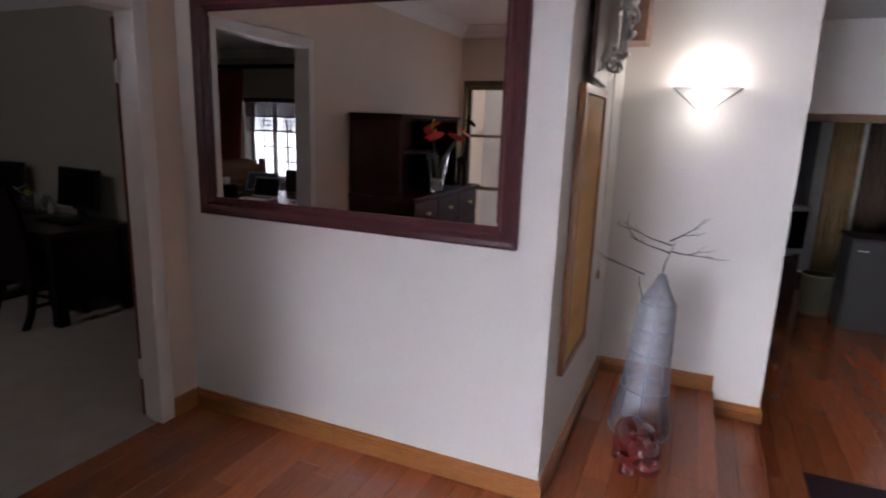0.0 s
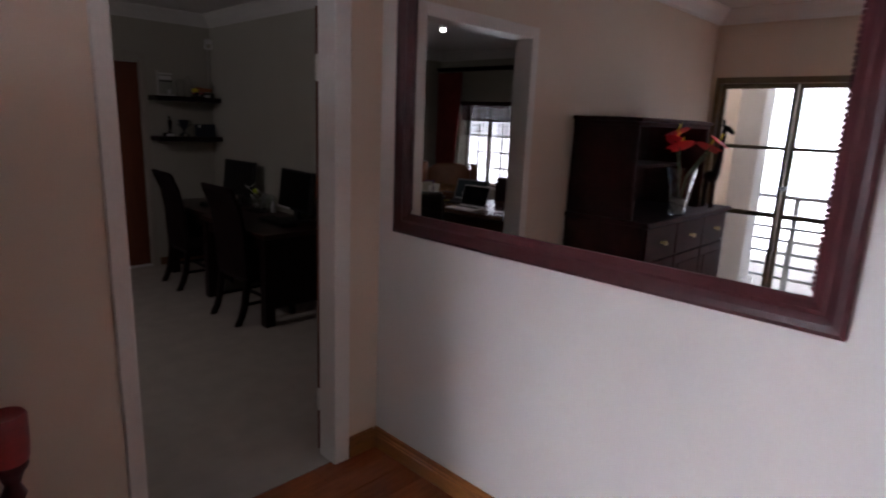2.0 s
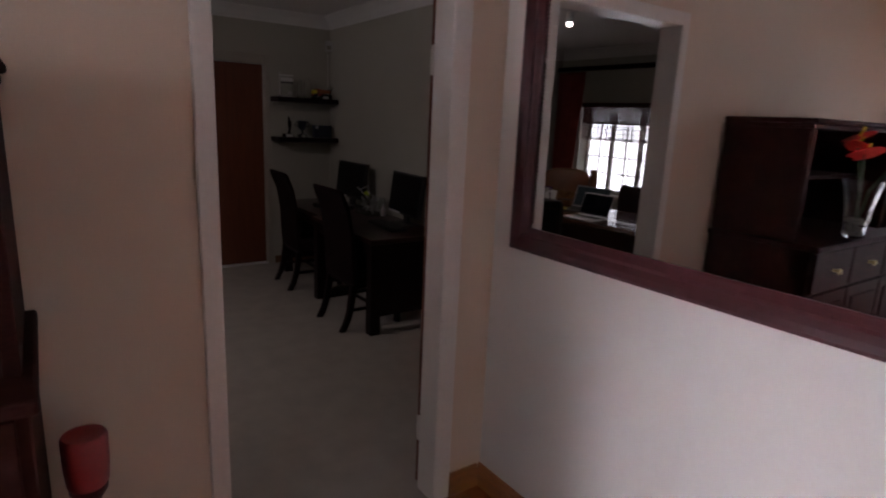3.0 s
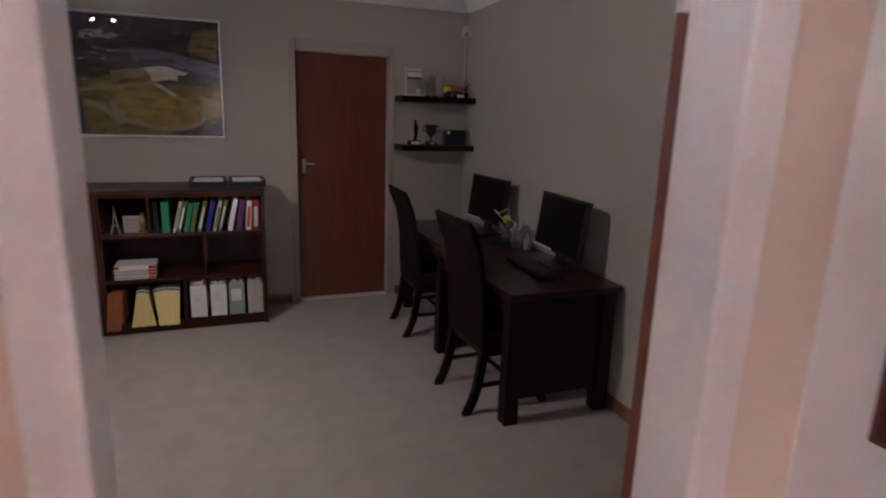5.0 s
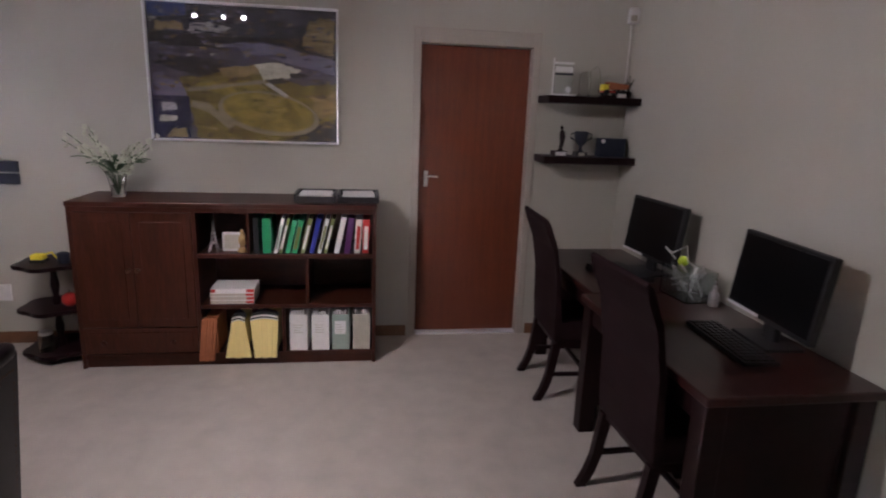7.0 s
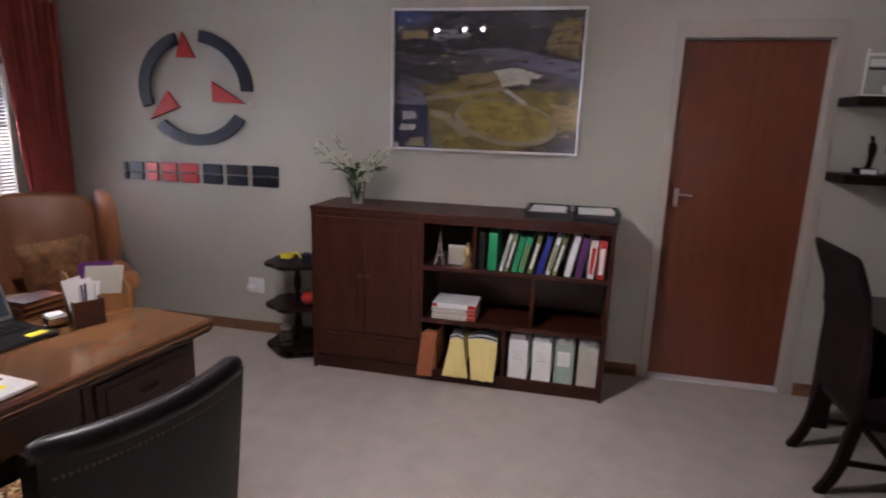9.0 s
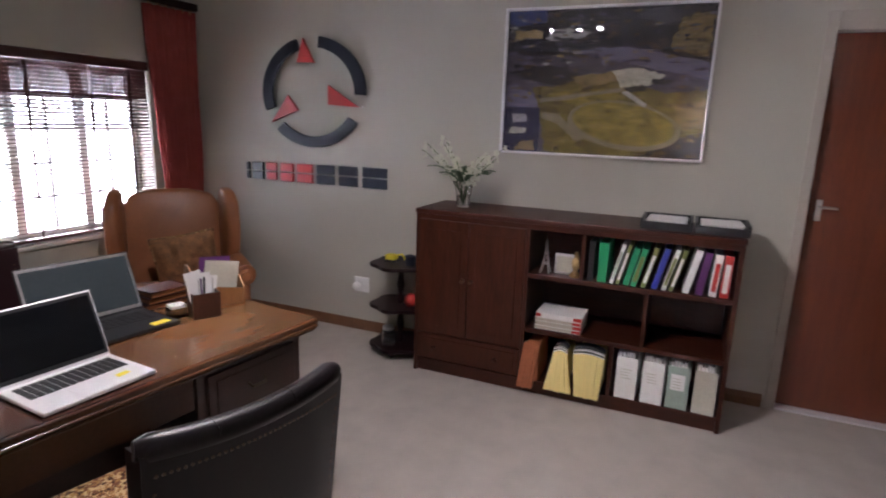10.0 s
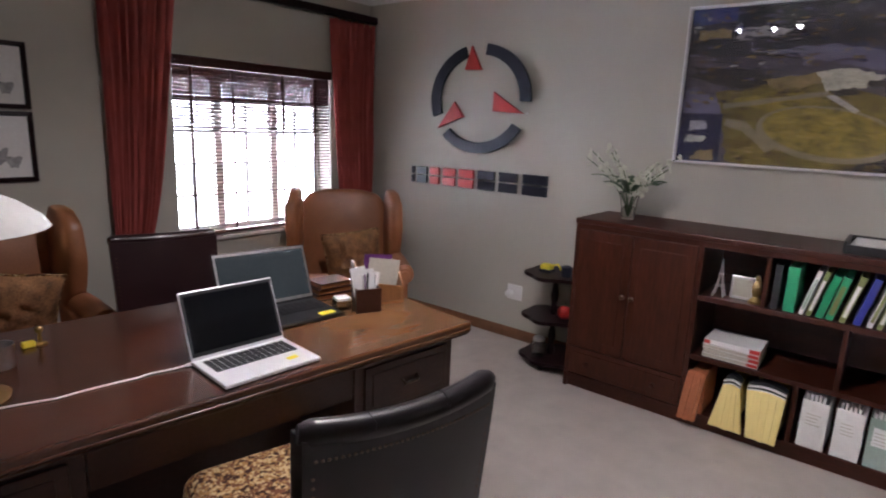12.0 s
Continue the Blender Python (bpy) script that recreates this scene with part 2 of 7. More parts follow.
def part(name, bm, material, parent=None, label="", world=False, smooth=False):
    """One mesh object under a thing or a part. world: the bmesh is in the world's place."""
    if world and parent is not None:
        bmesh.ops.transform(bm, matrix=POSE[parent].inverted(), verts=bm.verts)
    bmesh.ops.recalc_face_normals(bm, faces=bm.faces)
    me = bpy.data.meshes.new(name)
    bm.to_mesh(me)
    bm.free()
    if smooth:
        me.polygons.foreach_set("use_smooth", [True] * len(me.polygons))
        me.set_sharp_from_angle(angle=radians(42))
    for one in (material if isinstance(material, (list, tuple)) else [material]):
        me.materials.append(one)
    ob = new(name, me)
    if parent is not None:
        ob.parent = parent
        POSE[ob] = POSE[parent]
    if label:
        ob["label"] = label
    return ob


def box(x0, y0, z0, x1, y1, z1, bev=0.0, bm=None, m=None, seg=2):
    """A box between two corners, its edges rounded by bev, added to bm."""
    t = bmesh.new()
    bmesh.ops.create_cube(t, size=1)
    c = Matrix.Translation(((x0 + x1) / 2, (y0 + y1) / 2, (z0 + z1) / 2)) @ Matrix.Diagonal((abs(x1 - x0), abs(y1 - y0), abs(z1 - z0), 1))
    bmesh.ops.transform(t, matrix=c, verts=t.verts)
    if bev:
        bmesh.ops.bevel(t, geom=list(t.edges), offset=bev, segments=seg, profile=0.5, affect='EDGES')
    return merge(t, bm, m)


def merge(t, bm=None, m=None):
    if m is not None:
        bmesh.ops.transform(t, matrix=m, verts=t.verts)
    if bm is None:
        return t
    me = bpy.data.meshes.new("tmp")
    t.to_mesh(me)
    t.free()
    bm.from_mesh(me)
    bpy.data.meshes.remove(me)
    return bm


def lathe(profile, seg=24, bm=None, m=None, close=False):
    """A turned shape round z from (radius, height) pairs."""
    t = bmesh.new()
    rings = []
    for r, z in profile:
        rings.append([t.verts.new((max(r, 1e-4) * math.cos(2 * math.pi * i / seg), max(r, 1e-4) * math.sin(2 * math.pi * i / seg), z)) for i in range(seg)])
    for a, b in zip(rings, rings[1:] + ([rings[0]] if close else [])):
        for i in range(seg):
            t.faces.new((a[i], a[(i + 1) % seg], b[(i + 1) % seg], b[i]))
    if not close:
        t.faces.new(rings[0][::-1])
        t.faces.new(rings[-1])
    return merge(t, bm, m)


def tube(pts, r, seg=8, bm=None, m=None):
    """A round bar along points; r is one radius or one for each point."""
    t = bmesh.new()
    pts = [Vector(p) for p in pts]
    rs = r if isinstance(r, (list, tuple)) else [r] * len(pts)
    rings = []
    for i, p in enumerate(pts):
        d = (pts[min(i + 1, len(pts) - 1)] - pts[max(i - 1, 0)]).normalized()
        u = d.cross(Vector((0, 0, 1)) if abs(d.z) < 0.9 else Vector((1, 0, 0))).normalized()
        v = d.cross(u)
        rings.append([t.verts.new(p + rs[i] * (math.cos(2 * math.pi * k / seg) * u + math.sin(2 * math.pi * k / seg) * v)) for k in range(seg)])
    for a, b in zip(rings, rings[1:]):
        for k in range(seg):
            t.faces.new((a[k], a[(k + 1) % seg], b[(k + 1) % seg], b[k]))
    t.faces.new(rings[0][::-1])
    t.faces.new(rings[-1])
    return merge(t, bm, m)


def prism(poly, depth, bm=None, m=None, bev=0.0):
    """A flat outline in x and y, made thick along z."""
    t = bmesh.new()
    lo = [t.verts.new((x, y, 0)) for x, y in poly]
    hi = [t.verts.new((x, y, depth)) for x, y in poly]
    n = len(poly)
    t.faces.new(lo[::-1])
    t.faces.new(hi)
    for i in range(n):
        t.faces.new((lo[i], lo[(i + 1) % n], hi[(i + 1) % n], hi[i]))
    if bev:
        bmesh.ops.bevel(t, geom=list(t.edges), offset=bev, segments=2, profile=0.5, affect='EDGES')
    return merge(t, bm, m)


def blob(rx, ry, rz, bm=None, m=None, sub=3, bumpy=0.0, freq=3.0):
    """A rounded lump, its surface moved by noise."""
    t = bmesh.new()
    bmesh.ops.create_icosphere(t, subdivisions=sub, radius=1)
    for v in t.verts:
        k = 1 + bumpy * noise.noise(v.co * freq)
        v.co = Vector((v.co.x * rx, v.co.y * ry, v.co.z * rz)) * k
    return merge(t, bm, m)


def ring(r0, r1, a0, a1, steps=20):
    """The outline of a piece of a flat ring, in degrees."""
    ang = [radians(a0 + (a1 - a0) * i / steps) for i in range(steps + 1)]
    return [(r1 * math.cos(a), r1 * math.sin(a)) for a in ang] + [(r0 * math.cos(a), r0 * math.sin(a)) for a in reversed(ang)]


YZ = Matrix(((0, 0, 1, 0), (1, 0, 0, 0), (0, 1, 0, 0), (0, 0, 0, 1)))   # outline x, y -> world y, z; thickness -> +x
XZ = Matrix(((1, 0, 0, 0), (0, 0, -1, 0), (0, 1, 0, 0), (0, 0, 0, 1)))  # outline x, y -> world x, z; thickness -> -y
T = Matrix.Translation


def fixed(name, bm, material, label, category, smooth=False, kind="structure"):
    ob = tagged(part(name, bm, material, smooth=smooth), label, category, kind=kind)
    POSE[ob] = Matrix()
    return ob


# ---- the large structure ----
WX, WO = -2.55, -2.65          # door wall: hall face, office face
MY = 1.965                      # mirror wall
FX, SY, NY = -6.69, -2.582, 3.075  # office: far wall, window wall, desk wall
NX, NYY, NYE = -4.11, 3.95, 3.015  # niche beside the door, and the desk wall's near end
CE, CH = 2.53, 2.6               # ceilings
BY = -1.8                        # hall's back wall with the glass doors

# office walls
b = box(FX - 0.2, SY - 0.25, 0, FX, 1.620, CE)
box(FX - 0.2, 2.385, 0, FX, NY, CE, bm=b)
box(FX - 0.2, 1.620, 2.055, FX, 2.385, CE, bm=b)
fixed("wall_west", b, WALL_OFFICE, "beige painted plaster wall of the office", "wall")
WX0, WX1, WZ0, WZ1 = -6.28, -5.02, 0.71, 1.865
b = box(FX, SY - 0.25, 0, WX0, SY, CE)
box(WX1, SY - 0.25, 0, WO, SY, CE, bm=b)
box(WX0, SY - 0.25, 0, WX1, SY, WZ0, bm=b)
box(WX0, SY - 0.25, WZ1, WX1, SY, CE, bm=b)
fixed("wall_south", b, WALL_OFFICE, "beige painted plaster wall with a window", "wall")
b = prism([(FX - 0.2, NY), (NX - 0.03, NYE + 0.0007), (NX - 0.03, NYY + 0.2), (FX - 0.2, NYY + 0.2)], CE)
box(NX, NYY, 0, -2.2, NYY + 0.2, CE, bm=b)
fixed("wall_north", b, WALL_OFFICE, "plain beige plaster wall behind the desks", "wall")
fixed("wall_niche", box(NX - 0.03, NYE, 0, NX, NYY, CE), WALL_BEIGE, "warm beige painted return wall of the niche", "wall")
# door wall, its two sides painted alike
DY0, DY1, DZ = 0.888, 1.718, 2.06
b = box(WO, SY - 0.25, 0, WX, DY0, CH)
box(WO, DY1, 0, WX, NYY, CH, bm=b)
box(WO, DY0, DZ, WX, DY1, CH, bm=b)
fixed("wall_door", b, WALL_BEIGE, "cream painted wall with an open doorway", "wall")
# hall walls
b = box(WX, MY, -0.5, -0.585, 3.545, CH)
fixed("wall_mirror", b, WALL_HALL, "off-white painted wall block that carries the mirror", "wall")
b = box(-0.585, 3.545, -0.5, 0.41, 3.75, CH)
fixed("wall_alcove", b, WALL_HALL, "off-white painted alcove wall with a lit sconce", "wall")
GX0, GX1, GZ = -2.51, 1.16, 2.05
b = box(WX, BY - 0.2, 0, GX0, BY, CH)
box(GX1, BY - 0.2, 0, 3.2, BY, CH, bm=b)
box(GX0, BY - 0.2, GZ, GX1, BY, CH, bm=b)
fixed("wall_back", b, WALL_BEIGE, "cream wall with wide glazed doors", "wall")
b = box(3.0, BY, -0.5, 3.2, 9.4, CH)
fixed("wall_east", b, WALL_HALL, "plain cream wall that closes the hall", "wall")
FZ = -0.30
b = box(-0.3, 6.0, FZ, 0.62, 6.15, CH)
box(0.62, 6.0, 1.77, 1.75, 6.15, CH, bm=b)
box(1.75, 6.0, FZ, 3.0, 6.15, CH, bm=b)
box(-0.3, 3.75, FZ, -0.1, 6.0, CH, bm=b)
box(-0.3, 9.2, FZ, 3.0, 9.4, CH, bm=b)
box(-0.3, 6.15, FZ, -0.1, 9.2, CH, bm=b)
fixed("wall_far_room", b, WALL_HALL, "cream walls of the passage and living room", "wall")

# ceilings and coving
fixed("ceiling_office", box(FX - 0.2, SY - 0.25, CE, WO, NYY + 0.2, CE + 0.12), WHITE, "white painted office ceiling", "ceiling")
fixed("ceiling_hall", box(WO, BY - 0.2, CH, 3.2, 9.4, CH + 0.12), WHITE, "white painted hall ceiling", "ceiling")
COVE = [(0, 0), (0, -0.115), (0.012, -0.115), (0.018, -0.10), (0.035, -0.085), (0.06, -0.05), (0.085, -0.03), (0.10, -0.018), (0.115, -0.012), (0.115, 0)]


def coving(name, runs, z):
    """Moulded coving along straight runs: start, end, and the side it faces."""
    b = bmesh.new()
    for (xa, ya), (xb, yb), (nx, ny) in runs:
        d = Vector((xb - xa, yb - ya, 0))
        m = Matrix((((nx), 0, d.x / d.length, xa), (ny, 0, d.y / d.length, ya), (0, 1, 0, z), (0, 0, 0, 1)))
        prism(COVE, d.length, b, m)
    fixed(name, b, WHITE, "white moulded plaster coving", "coving")


coving("coving_office", [((FX, SY), (FX, NY), (1, 0)), ((FX, SY), (WO, SY), (0, 1)), ((FX, NY), (NX, NYE), (0, -1)), ((WO, SY), (WO, NYY), (-1, 0))], CE - 0.002)
coving("coving_hall", [((WX, BY), (WX, MY), (1, 0)), ((WX, BY), (3.0, BY), (0, 1)), ((WX, MY), (-0.585, MY), (0, -1))], CH - 0.002)

# floors
fixed("floor_office", box(FX - 0.2, SY - 0.25, -0.12, WX - 0.02, NYY + 0.2, 0.0), CARPET, "greyish beige carpet of short pile", "carpet")
STEP1, STEP2 = 0.145, 0.41
b = box(WX - 0.02, BY - 0.2, -0.5, STEP1, 3.545, -0.014)
box(STEP1, BY, -0.5, STEP2, 3.545, -0.164, bm=b)
box(STEP2, BY, -0.5, 3.0, 9.2, FZ - 0.014, bm=b)
box(-0.1, 3.75, -0.5, STEP2, 9.2, FZ - 0.014, bm=b)
floor_hall = fixed("floor_hall", b, mat("dark_floor_bed", (0.05, 0.02, 0.01), 0.8), "red-brown wooden plank floor with steps down", "floor")


# skirting
def skirting(name, runs, h, d, material, label):
    prof = [(0, 0), (d, 0), (d, h * 0.62), (d * 0.8, h * 0.66), (d * 0.8, h * 0.76), (d * 0.55, h * 0.8), (d * 0.5, h * 0.93), (d * 0.2, h), (0, h)]
    b = bmesh.new()
    for (xa, ya), (xb, yb), (nx, ny), z in runs:
        v = Vector((xb - xa, yb - ya, 0))
        prism(prof, v.length, b, Matrix(((nx, 0, v.x / v.length, xa), (ny, 0, v.y / v.length, ya), (0, 1, 0, z), (0, 0, 0, 1))))
    fixed(name, b, material, label, "skirting board")


skirting("baseboard_hall", [((WX, MY), (-0.585, MY), (0, -1), 0), ((-0.585, MY - 0.02), (-0.585, 3.545), (1, 0), 0), ((-0.565, 3.545), (STEP1 - 0.01, 3.545), (0, -1), 0),
                            ((WX, 1.792), (WX, MY - 0.02), (1, 0), 0), ((WX, BY), (WX, 0.841), (1, 0), 0), ((STEP1, 3.545), (0.41, 3.545), (0, -1), -0.15), ((0.41, 3.525), (0.41, 3.75), (1, 0), -0.15)],
         0.10, 0.02, SKIRT, "honey varnished moulded wooden skirting")
skirting("baseboard_office", [((FX, SY), (FX, 1.56), (1, 0), 0), ((FX, 2.45), (FX, NY), (1, 0), 0), ((FX, NY), (NX + 0.015, NYE), (0, -1), 0), ((NX, NYE - 0.015), (NX, NYY), (1, 0), 0), ((FX, SY), (WO, SY), (0, 1), 0)],
         0.075, 0.015, DARK_SKIRT, "brown stained wooden skirting")

# open doorway: cream steel frame and the open leaf
door1 = thing("door_1", T((WX, 1.76, 0)), "red-brown veneered door swung open in a cream frame", "door", kind="structure")
for nm, y0, y1, z0, z1 in (("frame_post", DY0 - 0.045, DY0 + 0.012, 0, DZ + 0.05), ("frame_post", DY1 - 0.012, DY1 + 0.07, 0, DZ + 0.05), ("frame_head", DY0 + 0.012, DY1 - 0.012, DZ - 0.012, DZ + 0.05)):
    part(nm, box(WO - 0.004, y0, z0, WX + 0.022, y1, z1, 0.006), FRAME_PAINT, door1, "cream painted frame", world=True)
leaf = part("leaf", box(-2.70, 1.725, 0.008, -2.656, 2.56, 2.03, 0.002), DOOR_WOOD, door1, world=True)
for z in (0.28, 1.78):
    h = lathe([(0.009, z - 0.05), (0.009, z + 0.05), (0.006, z + 0.058)], 12, m=T((-2.662, 1.712, 0)))
    box(-2.695, 1.7195, z - 0.045, -2.665, 1.7245, z + 0.045, bm=h)
    part("hinge", h, FRAME_PAINT, door1, "painted steel hinge", world=True)

# closed office door
door2 = thing("door_2", T((FX, 2.0, 0)), "closed red-brown veneered door in a beige frame", "door", kind="structure")
for nm, y0, y1, z0, z1 in (("frame_post", 1.578, 1.628, 0, 2.112), ("frame_post", 2.378, 2.43, 0, 2.112), ("frame_head", 1.628, 2.378, 2.018, 2.112)):
    part(nm, box(FX - 0.09, y0, z0, FX + 0.014, y1, z1, 0.006), FRAME_BEIGE, door2, "beige painted frame", world=True)
part("leaf", box(FX - 0.10, 1.630, 0.012, FX - 0.06, 2.376, 2.016, 0.003), DOOR_WOOD, door2, world=True)
part("threshold", box(FX - 0.11, 1.632, 0.0, FX + 0.004, 2.378, 0.011, 0.002), ALU, door2, "pale metal threshold strip", world=True)
part("handle_plate", box(FX - 0.06, 1.672, 1.075, FX - 0.054, 1.700, 1.185, 0.003), CHROME, door2, "brushed steel plate", world=True)
b = lathe([(0.009, 0), (0.009, 0.045)], 12, m=T((FX - 0.054, 1.685, 1.15)) @ Matrix.Rotation(radians(90), 4, 'Y'))
tube([(FX - 0.012, 1.685, 1.15), (FX - 0.012, 1.71, 1.152), (FX - 0.014, 1.765, 1.148)], [0.007, 0.007, 0.006], 10, b)
part("handle", b, CHROME, door2, "brushed steel lever", world=True, smooth=True)

# ---- daylight openings ----
# outdoors: one ground sheet, a bright plain backdrop of sky beyond the patio
fixed("ground", box(-60, -80, -0.62, 60, 60, -0.52), PAVING, "pale paved ground outside", "ground")
fixed("patio", box(-2.75, -7.5, -0.52, 4, BY - 0.2, -0.02), PAVING, "pale paved patio outside the doors", "patio")
fixed("backdrop", box(-12.5, -7.6, -0.5, -1.3, -7.55, 5.5), glow("bright_hazy_sky", (0.93, 0.96, 1.0), DOOR_GLOW), "bright overexposed daylight beyond the patio", "sky")

# glazed patio doors with a sliding security gate
gd = thing("window_1", T((GX0, BY, 0)), "wide glazed patio doors with dark brown frames", "glass door", kind="structure")
BRONZE = mat("bronze_aluminium", (0.16, 0.12, 0.07), 0.4, metal=0.5, var=0.15, scale=20)
for x0, x1, z0, z1 in ((GX0, GX1, GZ - 0.05, GZ), (GX0, GX0 + 0.04, 0, GZ - 0.05), (GX1 - 0.04, GX1, 0, GZ - 0.05), (GX0 + 0.04, GX1 - 0.04, 0, 0.05)):
    part("door_frame", box(x0, BY - 0.12, z0, x1, BY + 0.01, z1, 0.004), BRONZE, gd, world=True)
# the right-hand leaves are unseen, added to let more daylight into the hall
for i in range(6):
    xa = GX0 + 0.04 + i * 0.598
    xb = xa + 0.59
    sash = bmesh.new()
    for x0, x1, z0, z1 in ((xa, xa + 0.035, 0.05, GZ - 0.05), (xb - 0.035, xb, 0.05, GZ - 0.05), (xa + 0.035, xb - 0.035, 0.05, 0.10), (xa + 0.035, xb - 0.035, GZ - 0.09, GZ - 0.05), (xa + 0.035, xb - 0.035, 1.46, 1.49), (xa + 0.035, xb - 0.035, 0.89, 0.93)):
        box(x0, BY - 0.09, z0, x1, BY - 0.05, z1, 0.003, sash)
    part("sash", sash, BRONZE, gd, world=True)
    for z0, z1 in ((0.10, 0.89), (0.93, 1.46), (1.49, GZ - 0.09)):
        p = part("pane", box(xa + 0.035, BY - 0.073, z0, xb - 0.035, BY - 0.069, z1), CLEAR, gd, "clear glass pane", world=True)
        p.visible_shadow = False
b = lathe([(0.012, 0), (0.012, 0.05), (0.02, 0.055), (0.02, 0.075)], 12, m=T((GX0 + 0.66, BY - 0.05, 1.15)) @ Matrix.Rotation(radians(-90), 4, 'X'))
tube([(GX0 + 0.66, BY + 0.02, 1.15), (GX0 + 0.60, BY + 0.02, 1.15)], 0.01, 10, b)
part("handle", b, CHROME, gd, "steel door handle", world=True, smooth=True)

# patio railing, pillar and rail outside
rail = thing("railing", T((-1.55, -3.0, -0.02)), "white painted metal railing on the patio", "railing")
RAILP = mat("grey_white_rail_paint", (0.3, 0.31, 0.31), 0.5, var=0.1)
for i in range(6):
    part("bar", box(-2.7, -3.012, 0.12 + i * 0.13, -0.4, -2.988, 0.15 + i * 0.13, 0.004), RAILP, rail, world=True)
for x in (-2.7, -2.0, -1.3, -0.4):
    part("post", box(x - 0.025, -3.025, -0.02, x + 0.025, -2.975, 0.95, 0.005), RAILP, rail, world=True)
part("top_rail", box(-2.73, -3.03, 0.95, -0.35, -2.97, 0.99, 0.008), RAILP, rail, world=True)
col = thing("patio_column", T((-2.5, -2.7, 0)), "white plastered patio column", "column")
part("shaft", box(-2.62, -2.9, 0.12, -2.32, -2.6, 2.75, 0.01), PLASTER, col, world=True)
part("base", box(-2.66, -2.94, -0.02, -2.28, -2.56, 0.12, 0.01), PLASTER, col, world=True)
rf = thing("patio_roof", T((-2, -2.5, 3)), "white plastered patio roof slab", "roof", kind="structure")
part("slab", box(-2.75, -3.4, 2.75, 4, BY - 0.2, 2.95), PLASTER, rf, world=True)

# office window: bright daylight, frames, bars and a wooden blind
fixed("window_sky", box(-7.6, -5.2, -0.45, -3.4, -5.15, 3.6), glow("window_daylight", (0.95, 0.97, 1.0), WINDOW_GLOW), "bright overexposed daylight outside the window", "sky")
win = thing("window_2", T(((WX0 + WX1) / 2, SY, WZ0)), "steel framed cottage window with small panes", "window", kind="structure")
yb = SY - 0.18
posts = [WX1 - 0.02, -5.41, -5.86, WX0 + 0.02]
for i, x in enumerate(posts):
    w = 0.02 if i in (0, 3) else 0.03
    part("mullion", box(x - w, yb - 0.025, WZ0, x + w, yb + 0.025, WZ1, 0.004), FRAME_PAINT, win, world=True)
for z0, z1 in ((WZ0, WZ0 + 0.04), (WZ1 - 0.04, WZ1)):
    part("window_frame", box(WX0 + 0.04, yb - 0.025, z0, WX1 - 0.04, yb + 0.025, z1, 0.004), FRAME_PAINT, win, world=True)
for a, c in zip(posts[1:], posts):
    xm = (a + c) / 2
    part("glazing_bar", box(xm - 0.010, yb - 0.012, WZ0 + 0.04, xm + 0.010, yb + 0.012, WZ1 - 0.04, 0.002), FRAME_PAINT, win, world=True)
    for k in range(1, 5):
        z = WZ0 + 0.04 + k * (WZ1 - WZ0 - 0.08) / 5
        part("glazing_bar", box(a + 0.03, yb - 0.012, z - 0.010, c - 0.03, yb + 0.012, z + 0.010, 0.002), FRAME_PAINT, win, world=True)
    p = part("pane", box(a + 0.03, yb - 0.018, WZ0 + 0.04, c - 0.03, yb - 0.014, WZ1 - 0.04), CLEAR, win, "clear glass pane", world=True)
    p.visible_shadow = False
part("window_sill", box(WX0 - 0.03, SY - 0.25, WZ0 - 0.03, WX1 + 0.03, SY + 0.03, WZ0 - 0.002, 0.006), FRAME_PAINT, win, "cream painted sill", world=True)
# scrolled burglar bars
bars = thing("burglar_bars", T((-5.6, SY - 0.10, WZ0)), "dark wrought iron burglar bars with scrollwork", "burglar bars")
IRON = mat("dark_wrought_iron", (0.04, 0.035, 0.035), 0.5, metal=0.5, var=0.2, scale=30)
yi = SY - 0.115
for i in range(9):
    x = WX0 + 0.08 + i * (WX1 - WX0 - 0.16) / 8
    part("upright_bar", box(x - 0.004, yi - 0.004, 1.42, x + 0.004, yi + 0.004, WZ1, 0.001), IRON, bars, world=True)
for z in (1.42, 1.60):
    part("cross_bar", box(WX0, yi - 0.011, z - 0.006, WX1, yi - 0.005, z + 0.006, 0.001), IRON, bars, world=True)
for i in range(8):
    x = WX0 + 0.08 + (i + 0.5) * (WX1 - WX0 - 0.16) / 8
    b = bmesh.new()
    for sx in (-1, 1):
        for sz in (-1, 1):
            tube([(x + sx * 0.033 + 0.028 * math.cos(a) * (1 - a / 12), yi, 1.51 + sz * 0.04 + 0.03 * math.sin(a) * (1 - a / 12)) for a in [k * 0.7 for k in range(10)]], 0.005, 6, b)
    part("scroll", b, IRON, bars, world=True)
# wooden venetian blind
blind = thing("venetian_blind", T((-5.6, SY - 0.03, WZ1)), "dark cherry wooden venetian blind with open slats", "blind")
part("headrail", box(WX0 + 0.005, SY - 0.06, WZ1 - 0.062, WX1 - 0.005, SY + 0.008, WZ1 - 0.002, 0.004), SLAT, blind, world=True)
slat = box(-(WX1 - WX0) / 2 + 0.004, -0.0125, -0.0017, (WX1 - WX0) / 2 - 0.004, 0.0125, 0.0017)
first = None
n_slat = 46
for i in range(n_slat):
    z = WZ1 - 0.06 - i * (WZ1 - WZ0 - 0.10) / (n_slat - 1)
    m = T(((WX0 + WX1) / 2, SY - 0.03, z)) @ Matrix.Rotation(radians(16 if z < 1.40 else 30 if z < 1.60 else 56), 4, 'X')
    if first is None:
        first = part("slat", slat, SLAT, blind)
        s = first
    else:
        s = new("slat", first.data)
        s.parent = blind
    s.matrix_basis = POSE[blind].inverted() @ m
